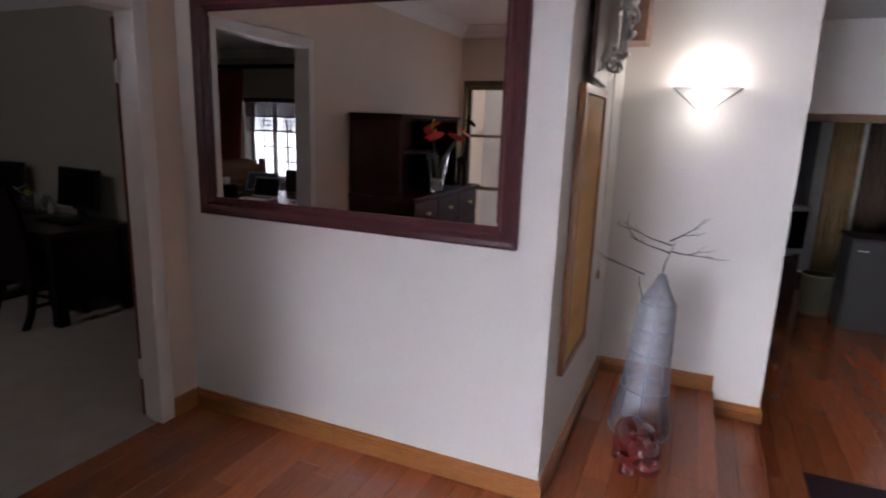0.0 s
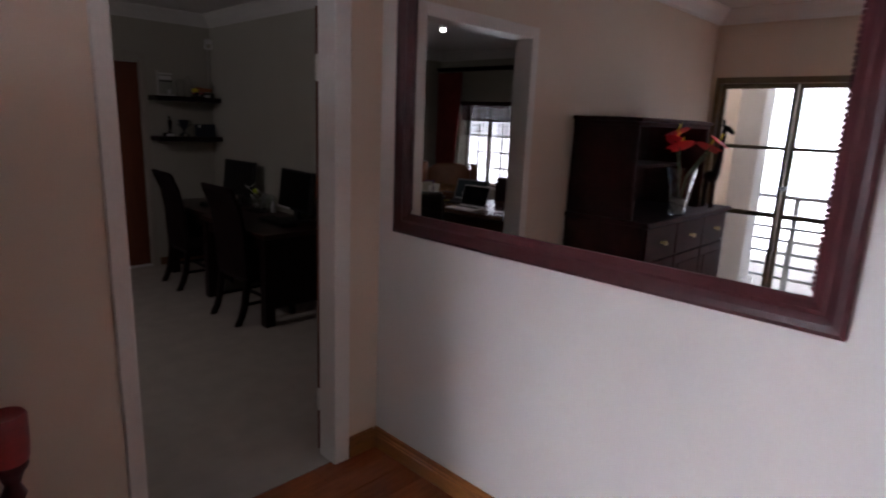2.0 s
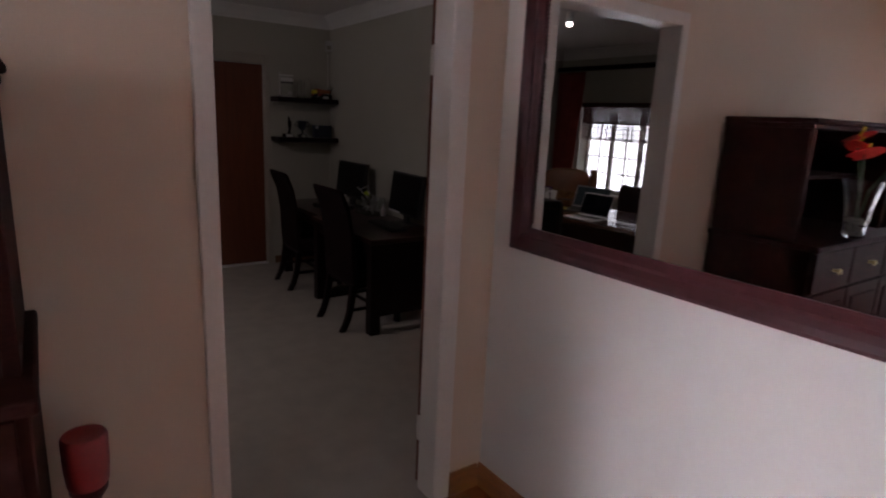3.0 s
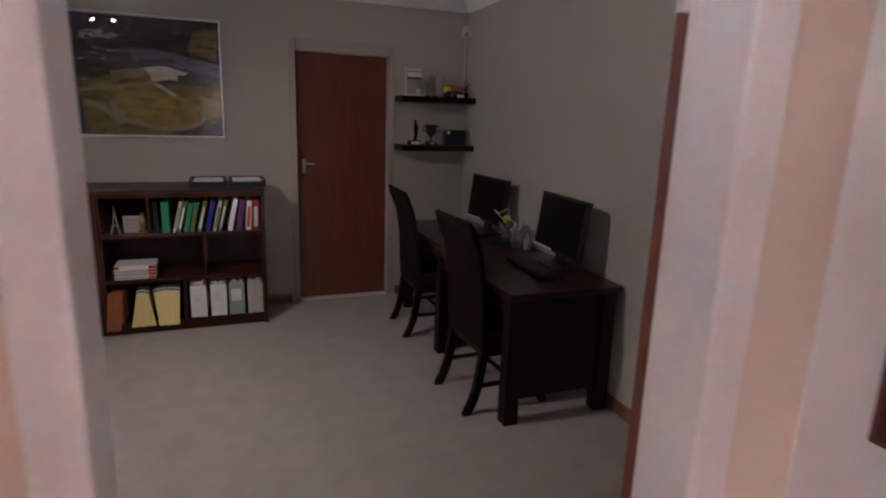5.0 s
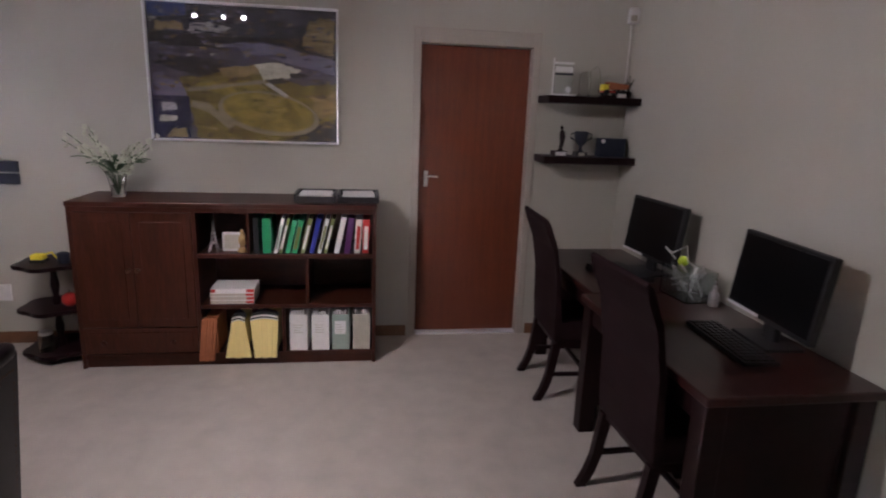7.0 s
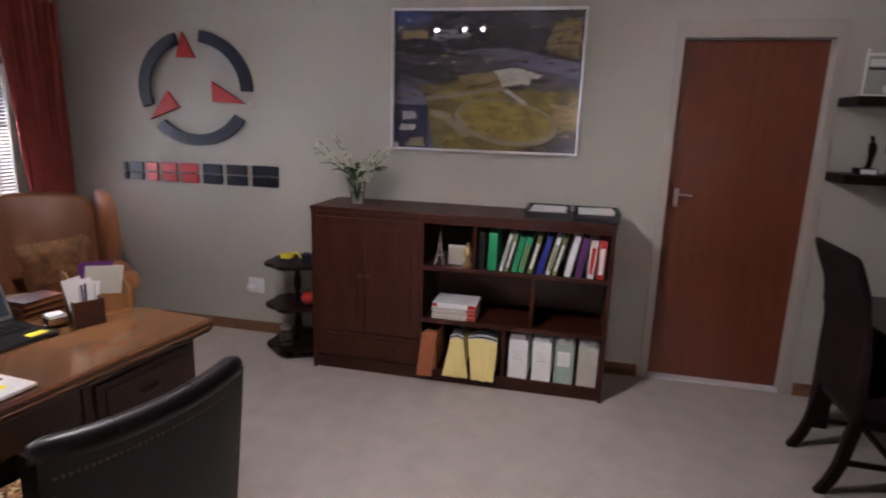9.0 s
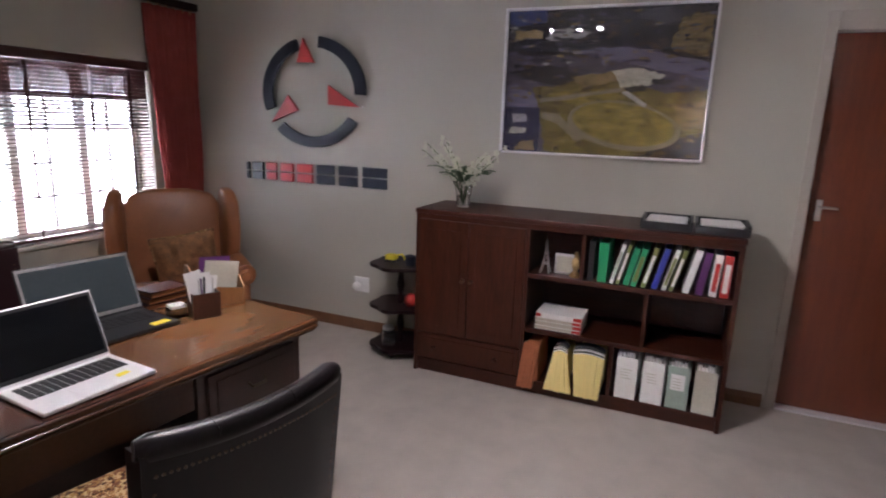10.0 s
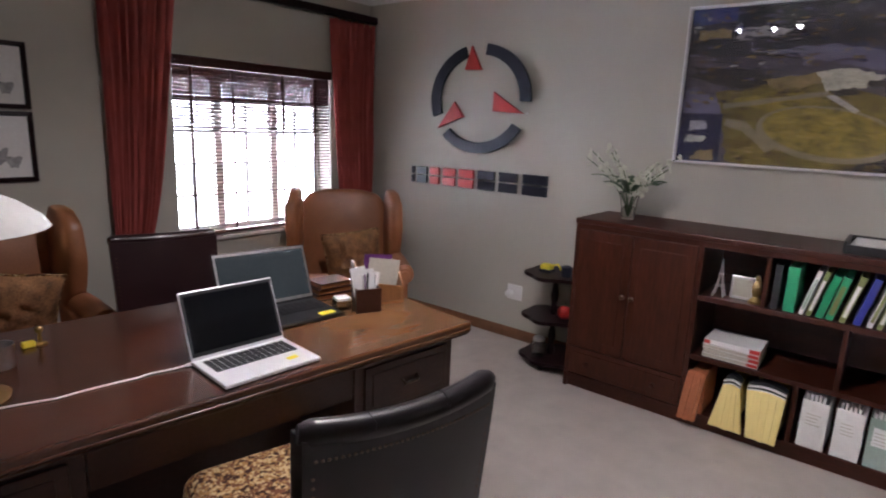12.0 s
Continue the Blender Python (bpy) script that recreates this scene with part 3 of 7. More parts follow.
part("bottom_rail", box(WX0 + 0.01, SY - 0.048, WZ0 + 0.005, WX1 - 0.01, SY - 0.012, WZ0 + 0.025, 0.003), SLAT, blind, world=True)
for x in (WX0 + 0.15, -5.84, -5.44, WX1 - 0.13):
    part("ladder_tape", box(x - 0.009, SY - 0.0165, WZ0 + 0.02, x + 0.009, SY - 0.0155, WZ1 - 0.05), SLAT, blind, world=True)


def curtain(x0, x1, xw0, xw1, z_waist, waves, label):
    """A gathered curtain, narrower at the waist."""
    th = thing("curtain", T(((x0 + x1) / 2, SY + 0.07, 0.02)), label, "curtain", "curtains at the office window")
    b = bmesh.new()
    nx, nz = waves * 14, 40
    grid = []
    for j in range(nz + 1):
        z = 0.03 + (2.25 - 0.03) * j / nz
        if z > z_waist:
            k = ((z - z_waist) / (2.25 - z_waist))
            k = k ** 0.75
        else:
            k = 0.25 * min(1, (z_waist - z) / 0.3)
        xa, xb = xw0 + (x0 - xw0) * k, xw1 + (x1 - xw1) * k
        row = []
        for i in range(nx + 1):
            u = i / nx
            amp = 0.028 * (0.55 + 0.45 * k)
            y = SY + 0.075 + amp * math.sin(u * waves * 2 * math.pi + 0.5 * noise.noise((u * 5, z * 1.3, 2)) * 3) + 0.016 * noise.noise((u * 9, z * 1.2, 0)) + 0.007 * math.sin(u * waves * 14.5 + 2.2 * noise.noise((u * 4, z, 7)))
            row.append(b.verts.new((xa + (xb - xa) * u, y, z)))
        grid.append(row)
    for r0, r1 in zip(grid, grid[1:]):
        for i in range(nx):
            b.faces.new((r0[i], r0[i + 1], r1[i + 1], r1[i]))
    o = part("cloth", b, CURTAIN, th, world=True, smooth=True)
    mod = o.modifiers.new("thickness", 'SOLIDIFY')
    mod.thickness = 0.003
    for i in range(6):
        x = x0 + (x1 - x0) * (i + 0.5) / 6
        part("hook", tube([(x, SY + 0.075, 2.23), (x, SY + 0.08, 2.27)], 0.004, 6), BRASS, th, world=True)


curtain(-5.03, -4.60, -4.80, -4.60, 0.75, 8, "rust red gathered curtain held back at the waist")
curtain(-6.655, -6.22, -6.63, -6.34, 0.70, 7, "rust red gathered curtain hanging in the room's corner")
rod = thing("curtain_rail", T((-5.6, SY + 0.06, 2.3)), "dark stained wooden curtain rail", "curtain rail")
part("rail", box(FX + 0.01, SY + 0.045, 2.262, -4.35, SY + 0.10, 2.317, 0.012), WENGE, rod, world=True)
for x in (-6.5, -5.6, -4.5):
    part("bracket", box(x - 0.015, SY, 2.27, x + 0.015, SY + 0.05, 2.31, 0.004), WENGE, rod, world=True)

# ---- mirror in the hall ----
mr = thing("wall_mirror_framed", T((-1.6, MY, 1.11)), "large mirror in a moulded mahogany frame", "mirror")
mx0, mx1, mz0, mz1 = -2.420, -0.741, 1.106, 2.165
PROF = [(0, 0), (0, 0.030), (0.012, 0.036), (0.03, 0.034), (0.05, 0.026), (0.062, 0.030), (0.070, 0.024), (0.080, 0.014), (0.088, 0.010), (0.088, 0)]


def moulded(x0, x1, z0, z1, prof, xf):
    """Four mitred lengths of a moulded frame; xf(x, z, height) gives the place."""
    out = []
    for side in range(4):
        b = bmesh.new()
        ends = []
        for e in (0, 1):
            row = []
            for d, h in prof:
                if side == 0: x, z = (x0 + d, x1 - d)[e], z0 + d
                elif side == 1: x, z = x1 - d, (z0 + d, z1 - d)[e]
                elif side == 2: x, z = (x1 - d, x0 + d)[e], z1 - d
                else: x, z = x0 + d, (z1 - d, z0 + d)[e]
                row.append(b.verts.new(xf(x, z, h)))
            ends.append(row)
        n = len(prof)
        for i in range(n):
            b.faces.new((ends[0][i], ends[0][(i + 1) % n], ends[1][(i + 1) % n], ends[1][i]))
        b.faces.new(ends[0]), b.faces.new(ends[1][::-1])
        out.append(b)
    return out


for b in moulded(mx0, mx1, mz0, mz1, PROF, lambda x, z, h: (x, MY - 0.002 - h, z)):
    part("frame_rail", b, MAHOGANY, mr, "moulded mahogany rail", world=True)
part("mirror_glass", box(mx0 + 0.083, MY - 0.008, mz0 + 0.083, mx1 - 0.083, MY - 0.004, mz1 - 0.083), MIRROR, mr, "silvered mirror glass", world=True)
bead = None
for i in range(60):
    z = mz0 + 0.11 + i * (mz1 - mz0 - 0.22) / 59
    for x in (mx0 + 0.091, mx1 - 0.091):
        if bead is None:
            bead = part("bead", blob(0.005, 0.005, 0.007, sub=1), MAHOGANY, mr, "carved bead")
            o = bead
        else:
            o = new("bead", bead.data)
            o.parent = mr
        o.matrix_basis = POSE[mr].inverted() @ T((x, MY - 0.011, z))

# ---- office ceiling spotlights ----
sp = thing("ceiling_spotlight", T((-4.5, 0.0, CE)), "ceiling bar with lit spotlights", "ceiling light")
part("bar", box(-4.51, -0.42, CE - 0.03, -4.43, 0.24, CE - 0.001, 0.008), CHROME, sp, world=True)
for x, y, aim, cone in ((-4.45, -0.33, (-4.75, -0.75, 0.0), 134), (-4.45, -0.06, (-5.1, 0.45, 0.0), 130), (-4.49, 0.13, (-5.0, 2.5, 0.7), 120)):
    head = part("spot_head", lathe([(0.012, 0.09), (0.030, 0.085), (0.034, 0.03), (0.037, 0.0), (0.033, 0.0), (0.030, 0.03), (0.01, 0.07)], 18, m=T((x, y, CE - 0.125)), close=True), CHROME, sp, world=True, smooth=True)
    part("bulb", blob(0.024, 0.024, 0.018, m=T((x, y, CE - 0.138)), sub=2), BULB, head, "lit bulb", world=True)
    lamp("spot_lamp", (x, y, CE - 0.165), SPOT * (1.3 if y > 0 else 1.0), 0.012, (1.0, 0.90, 0.79), cone, aim)
# ---- alcove sconce ----
sc = thing("wall_sconce", T((-0.112, 3.545, 1.76)), "white angular uplighter wall lamp, lit", "wall lamp")
SC = mat("white_sconce_plaster", (0.8, 0.8, 0.78), 0.6)
poly = [(-0.19, 0.075), (0.19, 0.075), (0.03, -0.045), (-0.04, -0.045)]
b = bmesh.new()
lo = [b.verts.new((-0.112 + x, 3.542, 1.77 + z)) for x, z in poly]
hi = [b.verts.new((-0.112 + x * 0.92, 3.542 - (0.13 if z > 0 else 0.05), 1.77 + z)) for x, z in poly]
for i in range(4):
    if i != 0:
        b.faces.new((lo[i], lo[(i + 1) % 4], hi[(i + 1) % 4], hi[i]))
b.faces.new(hi)
o = part("shade", b, SC, sc, world=True)
mod = o.modifiers.new("thickness", 'SOLIDIFY')
mod.thickness = 0.006
part("bulb", blob(0.03, 0.03, 0.035, m=T((-0.112, 3.48, 1.815)), sub=2), BULB, sc, "lit bulb", world=True)
lamp("sconce_lamp", (-0.112, 3.46, 1.885), SCONCE, 0.04, (1.0, 0.9, 0.75))
# added helper light without a bulb, in front of and below the shade
lamp("sconce_lamp", (-0.112, 3.39, 1.705), SCONCE * 0.3, 0.03, (1.0, 0.9, 0.75))

# ---- office: bookcase and what stands on it ----
BX, BF, B0, B1 = -6.672, -6.237, -0.413, 1.333
bc = thing("bookcase", T((BX, 0.46, 0)), "long dark-stained wooden bookcase with two cupboard doors", "bookcase")


def board(name, y0, y1, z0, z1, x0=BX, x1=BF, m=BOOKWOOD, bev=0.002, parent=bc):
    return part(name, box(x0, y0, z0, x1, y1, z1, bev), m, parent, world=True)


board("top", B0 - 0.005, B1 + 0.005, 0.992, 1.02, x1=BF + 0.006, bev=0.005)
board("side", B0, B0 + 0.022, 0, 0.992)
board("side", B1 - 0.022, B1, 0, 0.992)
board("back", B0 + 0.022, B1 - 0.022, 0.06, 0.992, x1=BX + 0.008)
board("partition", 0.258, 0.282, 0.06, 0.992, x0=BX + 0.008)
board("shelf", 0.282, B1 - 0.022, 0.686, 0.712, x0=BX + 0.008, x1=BF - 0.008)
board("shelf", 0.282, B1 - 0.022, 0.368, 0.394, x0=BX + 0.008, x1=BF - 0.008)
board("bottom", B0 + 0.022, B1 - 0.022, 0.06, 0.085, x0=BX + 0.008, x1=BF - 0.004)
board("plinth", B0 + 0.022, B1 - 0.022, 0.0, 0.06, x0=BF - 0.05, x1=BF - 0.02)
board("partition", 0.562, 0.582, 0.712, 0.992, x0=BX + 0.008, x1=BF - 0.008)
board("partition", 0.904, 0.924, 0.394, 0.686, x0=BX + 0.008, x1=BF - 0.008)
board("partition", 0.757, 0.777, 0.085, 0.368, x0=BX + 0.008, x1=BF - 0.008)
board("face_rail", 0.282, B1 - 0.022, 0.962, 0.992, x0=BF - 0.02)
board("face_rail", B0 + 0.022, 0.258, 0.962, 0.992, x0=BF - 0.02)
for ya, ybb, yk in ((B0 + 0.024, -0.078, -0.10), (-0.074, 0.256, -0.05)):
    d = board("cupboard_door", ya, ybb, 0.262, 0.96, x0=BF - 0.018, x1=BF + 0.002, m=BOOKWOOD_DOOR)
    part("panel_moulding", prism([(ya + 0.045, 0.315), (ybb - 0.045, 0.315), (ybb - 0.045, 0.905), (ya + 0.045, 0.905)], 0.006, m=T((BF + 0.001, 0, 0)) @ YZ, bev=0.0025), BOOKWOOD_DOOR, d, world=True)
    part("knob", lathe([(0.007, 0), (0.006, 0.012), (0.014, 0.02), (0.015, 0.028), (0.008, 0.034)], 14, m=T((BF + 0.002, yk, 0.62)) @ Matrix.Rotation(radians(90), 4, 'Y')), BRONZE_NAIL, d, "small dark bronze knob", world=True, smooth=True)
dr = board("drawer", B0 + 0.024, 0.256, 0.095, 0.255, x0=BF - 0.018, x1=BF + 0.002, m=BOOKWOOD_DOOR)
part("panel_moulding", box(BF + 0.002, B0 + 0.05, 0.12, BF + 0.007, 0.23, 0.23, 0.003), BOOKWOOD_DOOR, dr, world=True)
for y in (-0.27, 0.12):
    part("knob", lathe([(0.007, 0), (0.006, 0.012), (0.014, 0.02), (0.015, 0.028), (0.008, 0.034)], 14, m=T((BF + 0.006, y, 0.175)) @ Matrix.Rotation(radians(90), 4, 'Y')), BOOKWOOD, dr, world=True, smooth=True)


def folder(y, w, h, tilt, cover, spine, label, z=0.712, depth=0.24):
    """An upright file with a cover, paper block and a spine label, leaning by tilt degrees."""
    th = thing("file_folder", T((BF - 0.03, y, z)) @ Matrix.Rotation(radians(tilt), 4, 'X'), label, "file", "files on the upper shelf")
    lift = 0.5 * w * abs(math.sin(radians(tilt)))
    b = box(-depth, 0, lift, 0, w, h + lift, 0.002)
    part("cover", b, cover, th)
    part("spine_label", box(0.0, w * 0.2, lift + h * 0.12, 0.0015, w * 0.8, lift + h * 0.8), spine, th)


rnd = random.Random(5)
for y, w, h, tilt, c, s, lb in (
        (0.60, 0.030, 0.215, 0, BLACK, BLACK, "thin black file standing on the shelf"),
        (0.652, 0.048, 0.215, 0, GREEN, GREEN, "bright green file standing upright on the shelf"),
        (0.715, 0.020, 0.225, -14, PAPER, SAGE, "white spined clear file leaning on the shelf"),
        (0.745, 0.020, 0.225, -14, OLIVE, PAPER, "olive and white file leaning on the shelf"),
        (0.782, 0.032, 0.21, -13, GREEN, GREEN, "green file leaning on the shelf"),
        (0.820, 0.032, 0.21, -13, GREEN, OLIVE, "green file leaning on the shelf"),
        (0.872, 0.026, 0.225, -14, OLIVE, PAPER, "olive file with white label leaning on the shelf"),
        (0.925, 0.030, 0.225, -13, BLUE, BLUE, "dark blue file leaning on the shelf"),
        (0.975, 0.022, 0.225, -14, PAPER, OLIVE, "white edged file leaning on the shelf"),
        (1.010, 0.022, 0.225, -14, OLIVE, PAPER, "olive file with white label leaning on the shelf"),
        (1.075, 0.032, 0.235, -12, PAPER, PAPER, "white ring file leaning on the shelf"),
        (1.135, 0.036, 0.225, -8, PURPLE, PURPLE, "dark purple file leaning on the shelf"),
        (1.198, 0.036, 0.215, -4, PAPER, RED, "white file with red label on the shelf"),
        (1.248, 0.040, 0.215, -2, RED, PAPER, "red file standing at the shelf's end")):
    folder(y, w, h, tilt, c, s, lb)

# ornaments in the first pigeonhole
tw = thing("tower_figurine", T((BF - 0.08, 0.36, 0.712)), "small grey metal lattice tower ornament", "ornament")
b = bmesh.new()
for sx in (-1, 1):
    for sy in (-1, 1):
        tube([(sx * 0.026, sy * 0.026, 0), (sx * 0.014, sy * 0.014, 0.05), (sx * 0.006, sy * 0.006, 0.11), (0, 0, 0.19)], [0.005, 0.004, 0.003, 0.002], 6, b)
part("tower", b, CHROME, tw)
for z, s in ((0.05, 0.016), (0.11, 0.008)):
    part("deck", box(-s - 0.004, -s - 0.004, z, s + 0.004, s + 0.004, z + 0.006, 0.001), CHROME, tw)
pf = thing("photo_frame", T((BF - 0.09, 0.46, 0.712)) @ Matrix.Rotation(radians(-8), 4, 'Y'), "small silver picture frame with a pale print", "picture frame")
part("frame", box(-0.012, -0.055, 0, 0, 0.055, 0.115, 0.004), CHROME, pf)
part("print", box(0.0002, -0.042, 0.014, 0.0015, 0.042, 0.10), BEIGE, pf)
og = thing("gold_ornament", T((BF - 0.07, 0.528, 0.712)), "small gilt figure ornament on a round base", "ornament")
part("base", lathe([(0.03, 0), (0.03, 0.012), (0.022, 0.018), (0.015, 0.03)], 18), BRASS, og, smooth=True)
part("figure", blob(0.02, 0.02, 0.045, m=T((0, 0, 0.07)), bumpy=0.5, freq=2.5), BRASS, og, smooth=True)
part("finial", blob(0.012, 0.012, 0.016, m=T((0, 0, 0.125)), sub=2, bumpy=0.3), BRASS, og, smooth=True)

# stack of books on the middle shelf
for i, (h, c, e) in enumerate(((0.022, PAPER, RED), (0.022, BEIGE, RED), (0.022, PAPER, RED), (0.026, PAPER, RED))):
    z = 0.394 + i * 0.023
    bk = thing("book", T((BF - 0.03, 0.33 + 0.004 * (i % 2), z)), "white paperback with a red end, in a stack", "book", "books stacked on the shelf")
    part("page_block", box(-0.20, 0.002, 0.002, -0.002, 0.258, h - 0.003), BEIGE if i < 3 else PAPER, bk)
    part("cover", box(-0.205, 0, 0, 0, 0.26, 0.0022), c, bk)
    part("cover", box(-0.205, 0, h - 0.003, 0, 0.26, h - 0.001), c, bk)
    part("end_band", box(-0.0018, 0.212, 0.0024, 0.0008, 0.259, h - 0.0032), RED, bk)
    if i == 3:
        part("end_band", box(-0.0018, 0.0, 0.0024, 0.0008, 0.03, h - 0.0032), RED, bk)


def fan_file(bottom, top, z0, z1, cover, label, band):
    """A bulging concertina file drooping over the shelf's edge; bottom and top give its y span."""
    th = thing("concertina_file", T((BF, (bottom[0] + bottom[1]) / 2, 0.0855)), label, "file", "concertina files on the lowest shelf")
    n = 5
    for i in range(n):
        y = [lerp(bottom, i / n), lerp(bottom, (i + 1) / n), lerp(top, (i + 1) / n), lerp(top, i / n)]
        arch = [0.014 * math.sin(math.pi * (i + e) / n) for e in (0, 1)]
        d = 0.026 + 0.007 * math.sin(math.pi * (i + 0.5) / n) + 0.002 * (i % 2)
        part("leaf", prism([(y[0], z0 + 0.004 * (i % 2)), (y[1], z0 + 0.004 * (i % 2)), (y[2], z1 + arch[1]), (y[3], z1 + arch[0])], d, m=T((BF + 0.004, 0, 0)) @ YZ, bev=0.002), cover, th, world=True)
    if band:
        for k, (za, zb, c) in enumerate(((0.0, 0.006, PAPER), (0.0065, 0.016, BLACK), (0.0165, 0.021, PAPER))):
            part("band", prism([(lerp(top, u), z1 + 0.014 * math.sin(math.pi * u) + za) for u in [q / 8 for q in range(9)]] + [(lerp(top, 1 - u), z1 + 0.014 * math.sin(math.pi * u) + zb) for u in [q / 8 for q in range(9)]], 0.022, m=T((BF + 0.004, 0, 0)) @ YZ), c, th, world=True)
        part("flap", prism([(lerp(top, u), z1 + 0.0145 * math.sin(math.pi * u) + 0.0215) for u in [q / 8 for q in range(9)]] + [(lerp(top, 0.9 - 0.8 * u), z1 + 0.024 + 0.03 * math.sin(math.pi * (0.15 + 0.7 * u))) for u in [q / 8 for q in range(9)]], 0.06, m=T((BF - 0.05, 0, 0)) @ YZ), BLACK, th, "black arched flap", world=True)
    part("body", box(BF - 0.24, lerp(top, 0.08), 0.0855, BF + 0.0035, lerp(top, 0.92), z1 - 0.004, 0.003), cover, th, world=True)


def lerp(ab, u):
    return ab[0] + (ab[1] - ab[0]) * u


fan_file((0.262, 0.352), (0.292, 0.382), 0.045, 0.315, ORANGE, "worn orange-brown concertina file drooping off the shelf", False)
fan_file((0.418, 0.572), (0.462, 0.540), 0.062, 0.292, YELLOW, "pale yellow concertina file bulging at the bottom", True)
fan_file((0.592, 0.722), (0.570, 0.738), 0.058, 0.300, YELLOW, "pale yellow concertina file with black arched top", True)


def magazine_file(y, w, c, label, tag):
    th = thing("magazine_file", T((BF - 0.015, y, 0.085)) @ Matrix.Rotation(radians(-2), 4, 'Z'), label, "magazine file", "magazine files on the lowest shelf")
    h = 0.235
    part("front", box(-0.003, 0, 0, 0, w, h, 0.001), c, th)
    for yy in (0, w - 0.003):
        part("side", prism([(-0.24, 0), (-0.003, 0), (-0.003, h), (-0.10, h + 0.02), (-0.24, h + 0.02)], 0.003, m=T((0, yy + 0.003, 0)) @ XZ), c, th)
    part("back", box(-0.243, 0, 0, -0.24, w, h + 0.02, 0.001), c, th)
    part("label", box(0.0004, w * 0.16, h * 0.45, 0.0016, w * 0.8, h * 0.82), tag, th, "paper label")
    for i in range(5):
        yy = 0.012 + i * (w - 0.024) / 5
        part("paper_sheaf", box(-0.22, yy, 0.004, -0.012, yy + 0.009, h + 0.012 + 0.02 * rnd.random()), PAPER, th)
    for k in range(4):
        part("text_line", box(0.0018, w * 0.22, h * (0.50 + 0.07 * k), 0.0022, w * (0.6 + 0.15 * rnd.random()), h * (0.515 + 0.07 * k)), BEIGE, th)


magazine_file(0.800, 0.108, PAPER, "white magazine file stuffed with papers", PAPER)
magazine_file(0.935, 0.108, PAPER, "off-white magazine file stuffed with papers", PAPER)
magazine_file(1.060, 0.108, SAGE, "sage green magazine file with a pale label", PAPER)
magazine_file(1.190, 0.108, BEIGE, "beige magazine file filled with papers", BEIGE)

# letter trays on the bookcase
for i, y in enumerate((0.845, 1.105)):
    th = thing("letter_tray", T((BF - 0.17, y + 0.12, 1.02)), "black letter tray holding loose white papers", "letter tray", "letter trays on the bookcase")
    part("base", box(-0.14, -0.124, 0, 0.12, 0.124, 0.008, 0.002), BLACK, th)
    for x0, y0, x1, y1 in ((-0.14, -0.126, 0.12, -0.112), (-0.14, 0.112, 0.12, 0.126), (-0.14, -0.112, -0.126, 0.112), (0.108, -0.112, 0.12, 0.112)):
        part("wall", box(x0, y0, 0.008, x1, y1, 0.040 if x0 > 0.1 else 0.054, 0.002), BLACK, th)
    for k in range(6):
        a = rnd.uniform(-4, 4)
        part("paper_sheet", box(-0.115, -0.095, 0, 0.095, 0.095, 0.003, m=T((rnd.uniform(-0.008, 0.008), 0, 0.010 + k * 0.0068)) @ Matrix.Rotation(radians(a), 4, 'Z') @ Matrix.Rotation(radians(rnd.uniform(-1.5, 1.5)), 4, 'X')), PAPER, th)

# vase of white flowers
fl = thing("flower_vase", T((-6.44, -0.20, 1.02)), "clear glass vase with white blossom sprays", "vase")
part("glass", lathe([(0.035, 0.0), (0.038, 0.006), (0.040, 0.05), (0.050, 0.11), (0.068, 0.155), (0.072, 0.16), (0.068, 0.157), (0.046, 0.11), (0.035, 0.05), (0.032, 0.012), (0.001, 0.010)], 28), CLEAR, fl, "clear flared glass", smooth=True)
part("water", lathe([(0.031, 0.012), (0.034, 0.05), (0.038, 0.07)], 20), glass("water", (0.85, 0.9, 0.85)), fl, smooth=True)
rf2 = random.Random(11)
sprays = [(-0.28, 0.33), (-0.20, 0.30), (-0.12, 0.37), (-0.05, 0.28), (0.06, 0.30), (0.16, 0.33), (0.22, 0.30), (-0.16, 0.40), (0.02, 0.25), (-0.24, 0.37), (0.25, 0.36), (0.12, 0.27)]
for dy, top in sprays:
    dx = rf2.uniform(-0.07, 0.10)
    pts = [Vector((0, 0, 0.02)), Vector((dx * 0.15, dy * 0.12, 0.16)), Vector((dx * 0.6, dy * 0.55, top * 0.78)), Vector((dx, dy, top))]
    curve = [pts[0].lerp(pts[1], s).lerp(pts[1].lerp(pts[2], s), s).lerp(pts[2].lerp(pts[3], s), s * s) for s in [k / 9 for k in range(10)]]
    part("stem", tube(curve, 0.0025, 6), LEAF, fl)
    for k in range(11):
        c = curve[4 + min(5, k * 5 // 10)] + Vector([rf2.uniform(-0.018, 0.018) for _ in range(3)])
        b = bmesh.new()
        rot = Euler([rf2.uniform(0, 6.28) for _ in range(3)]).to_matrix().to_4x4()
        for q in range(5):
            blob(0.012, 0.007, 0.004, b, T(c) @ rot @ Matrix.Rotation(q * 1.257, 4, 'Z') @ T((0.010, 0, 0)), sub=1)
        part("blossom", b, PETAL, fl, "white blossom")
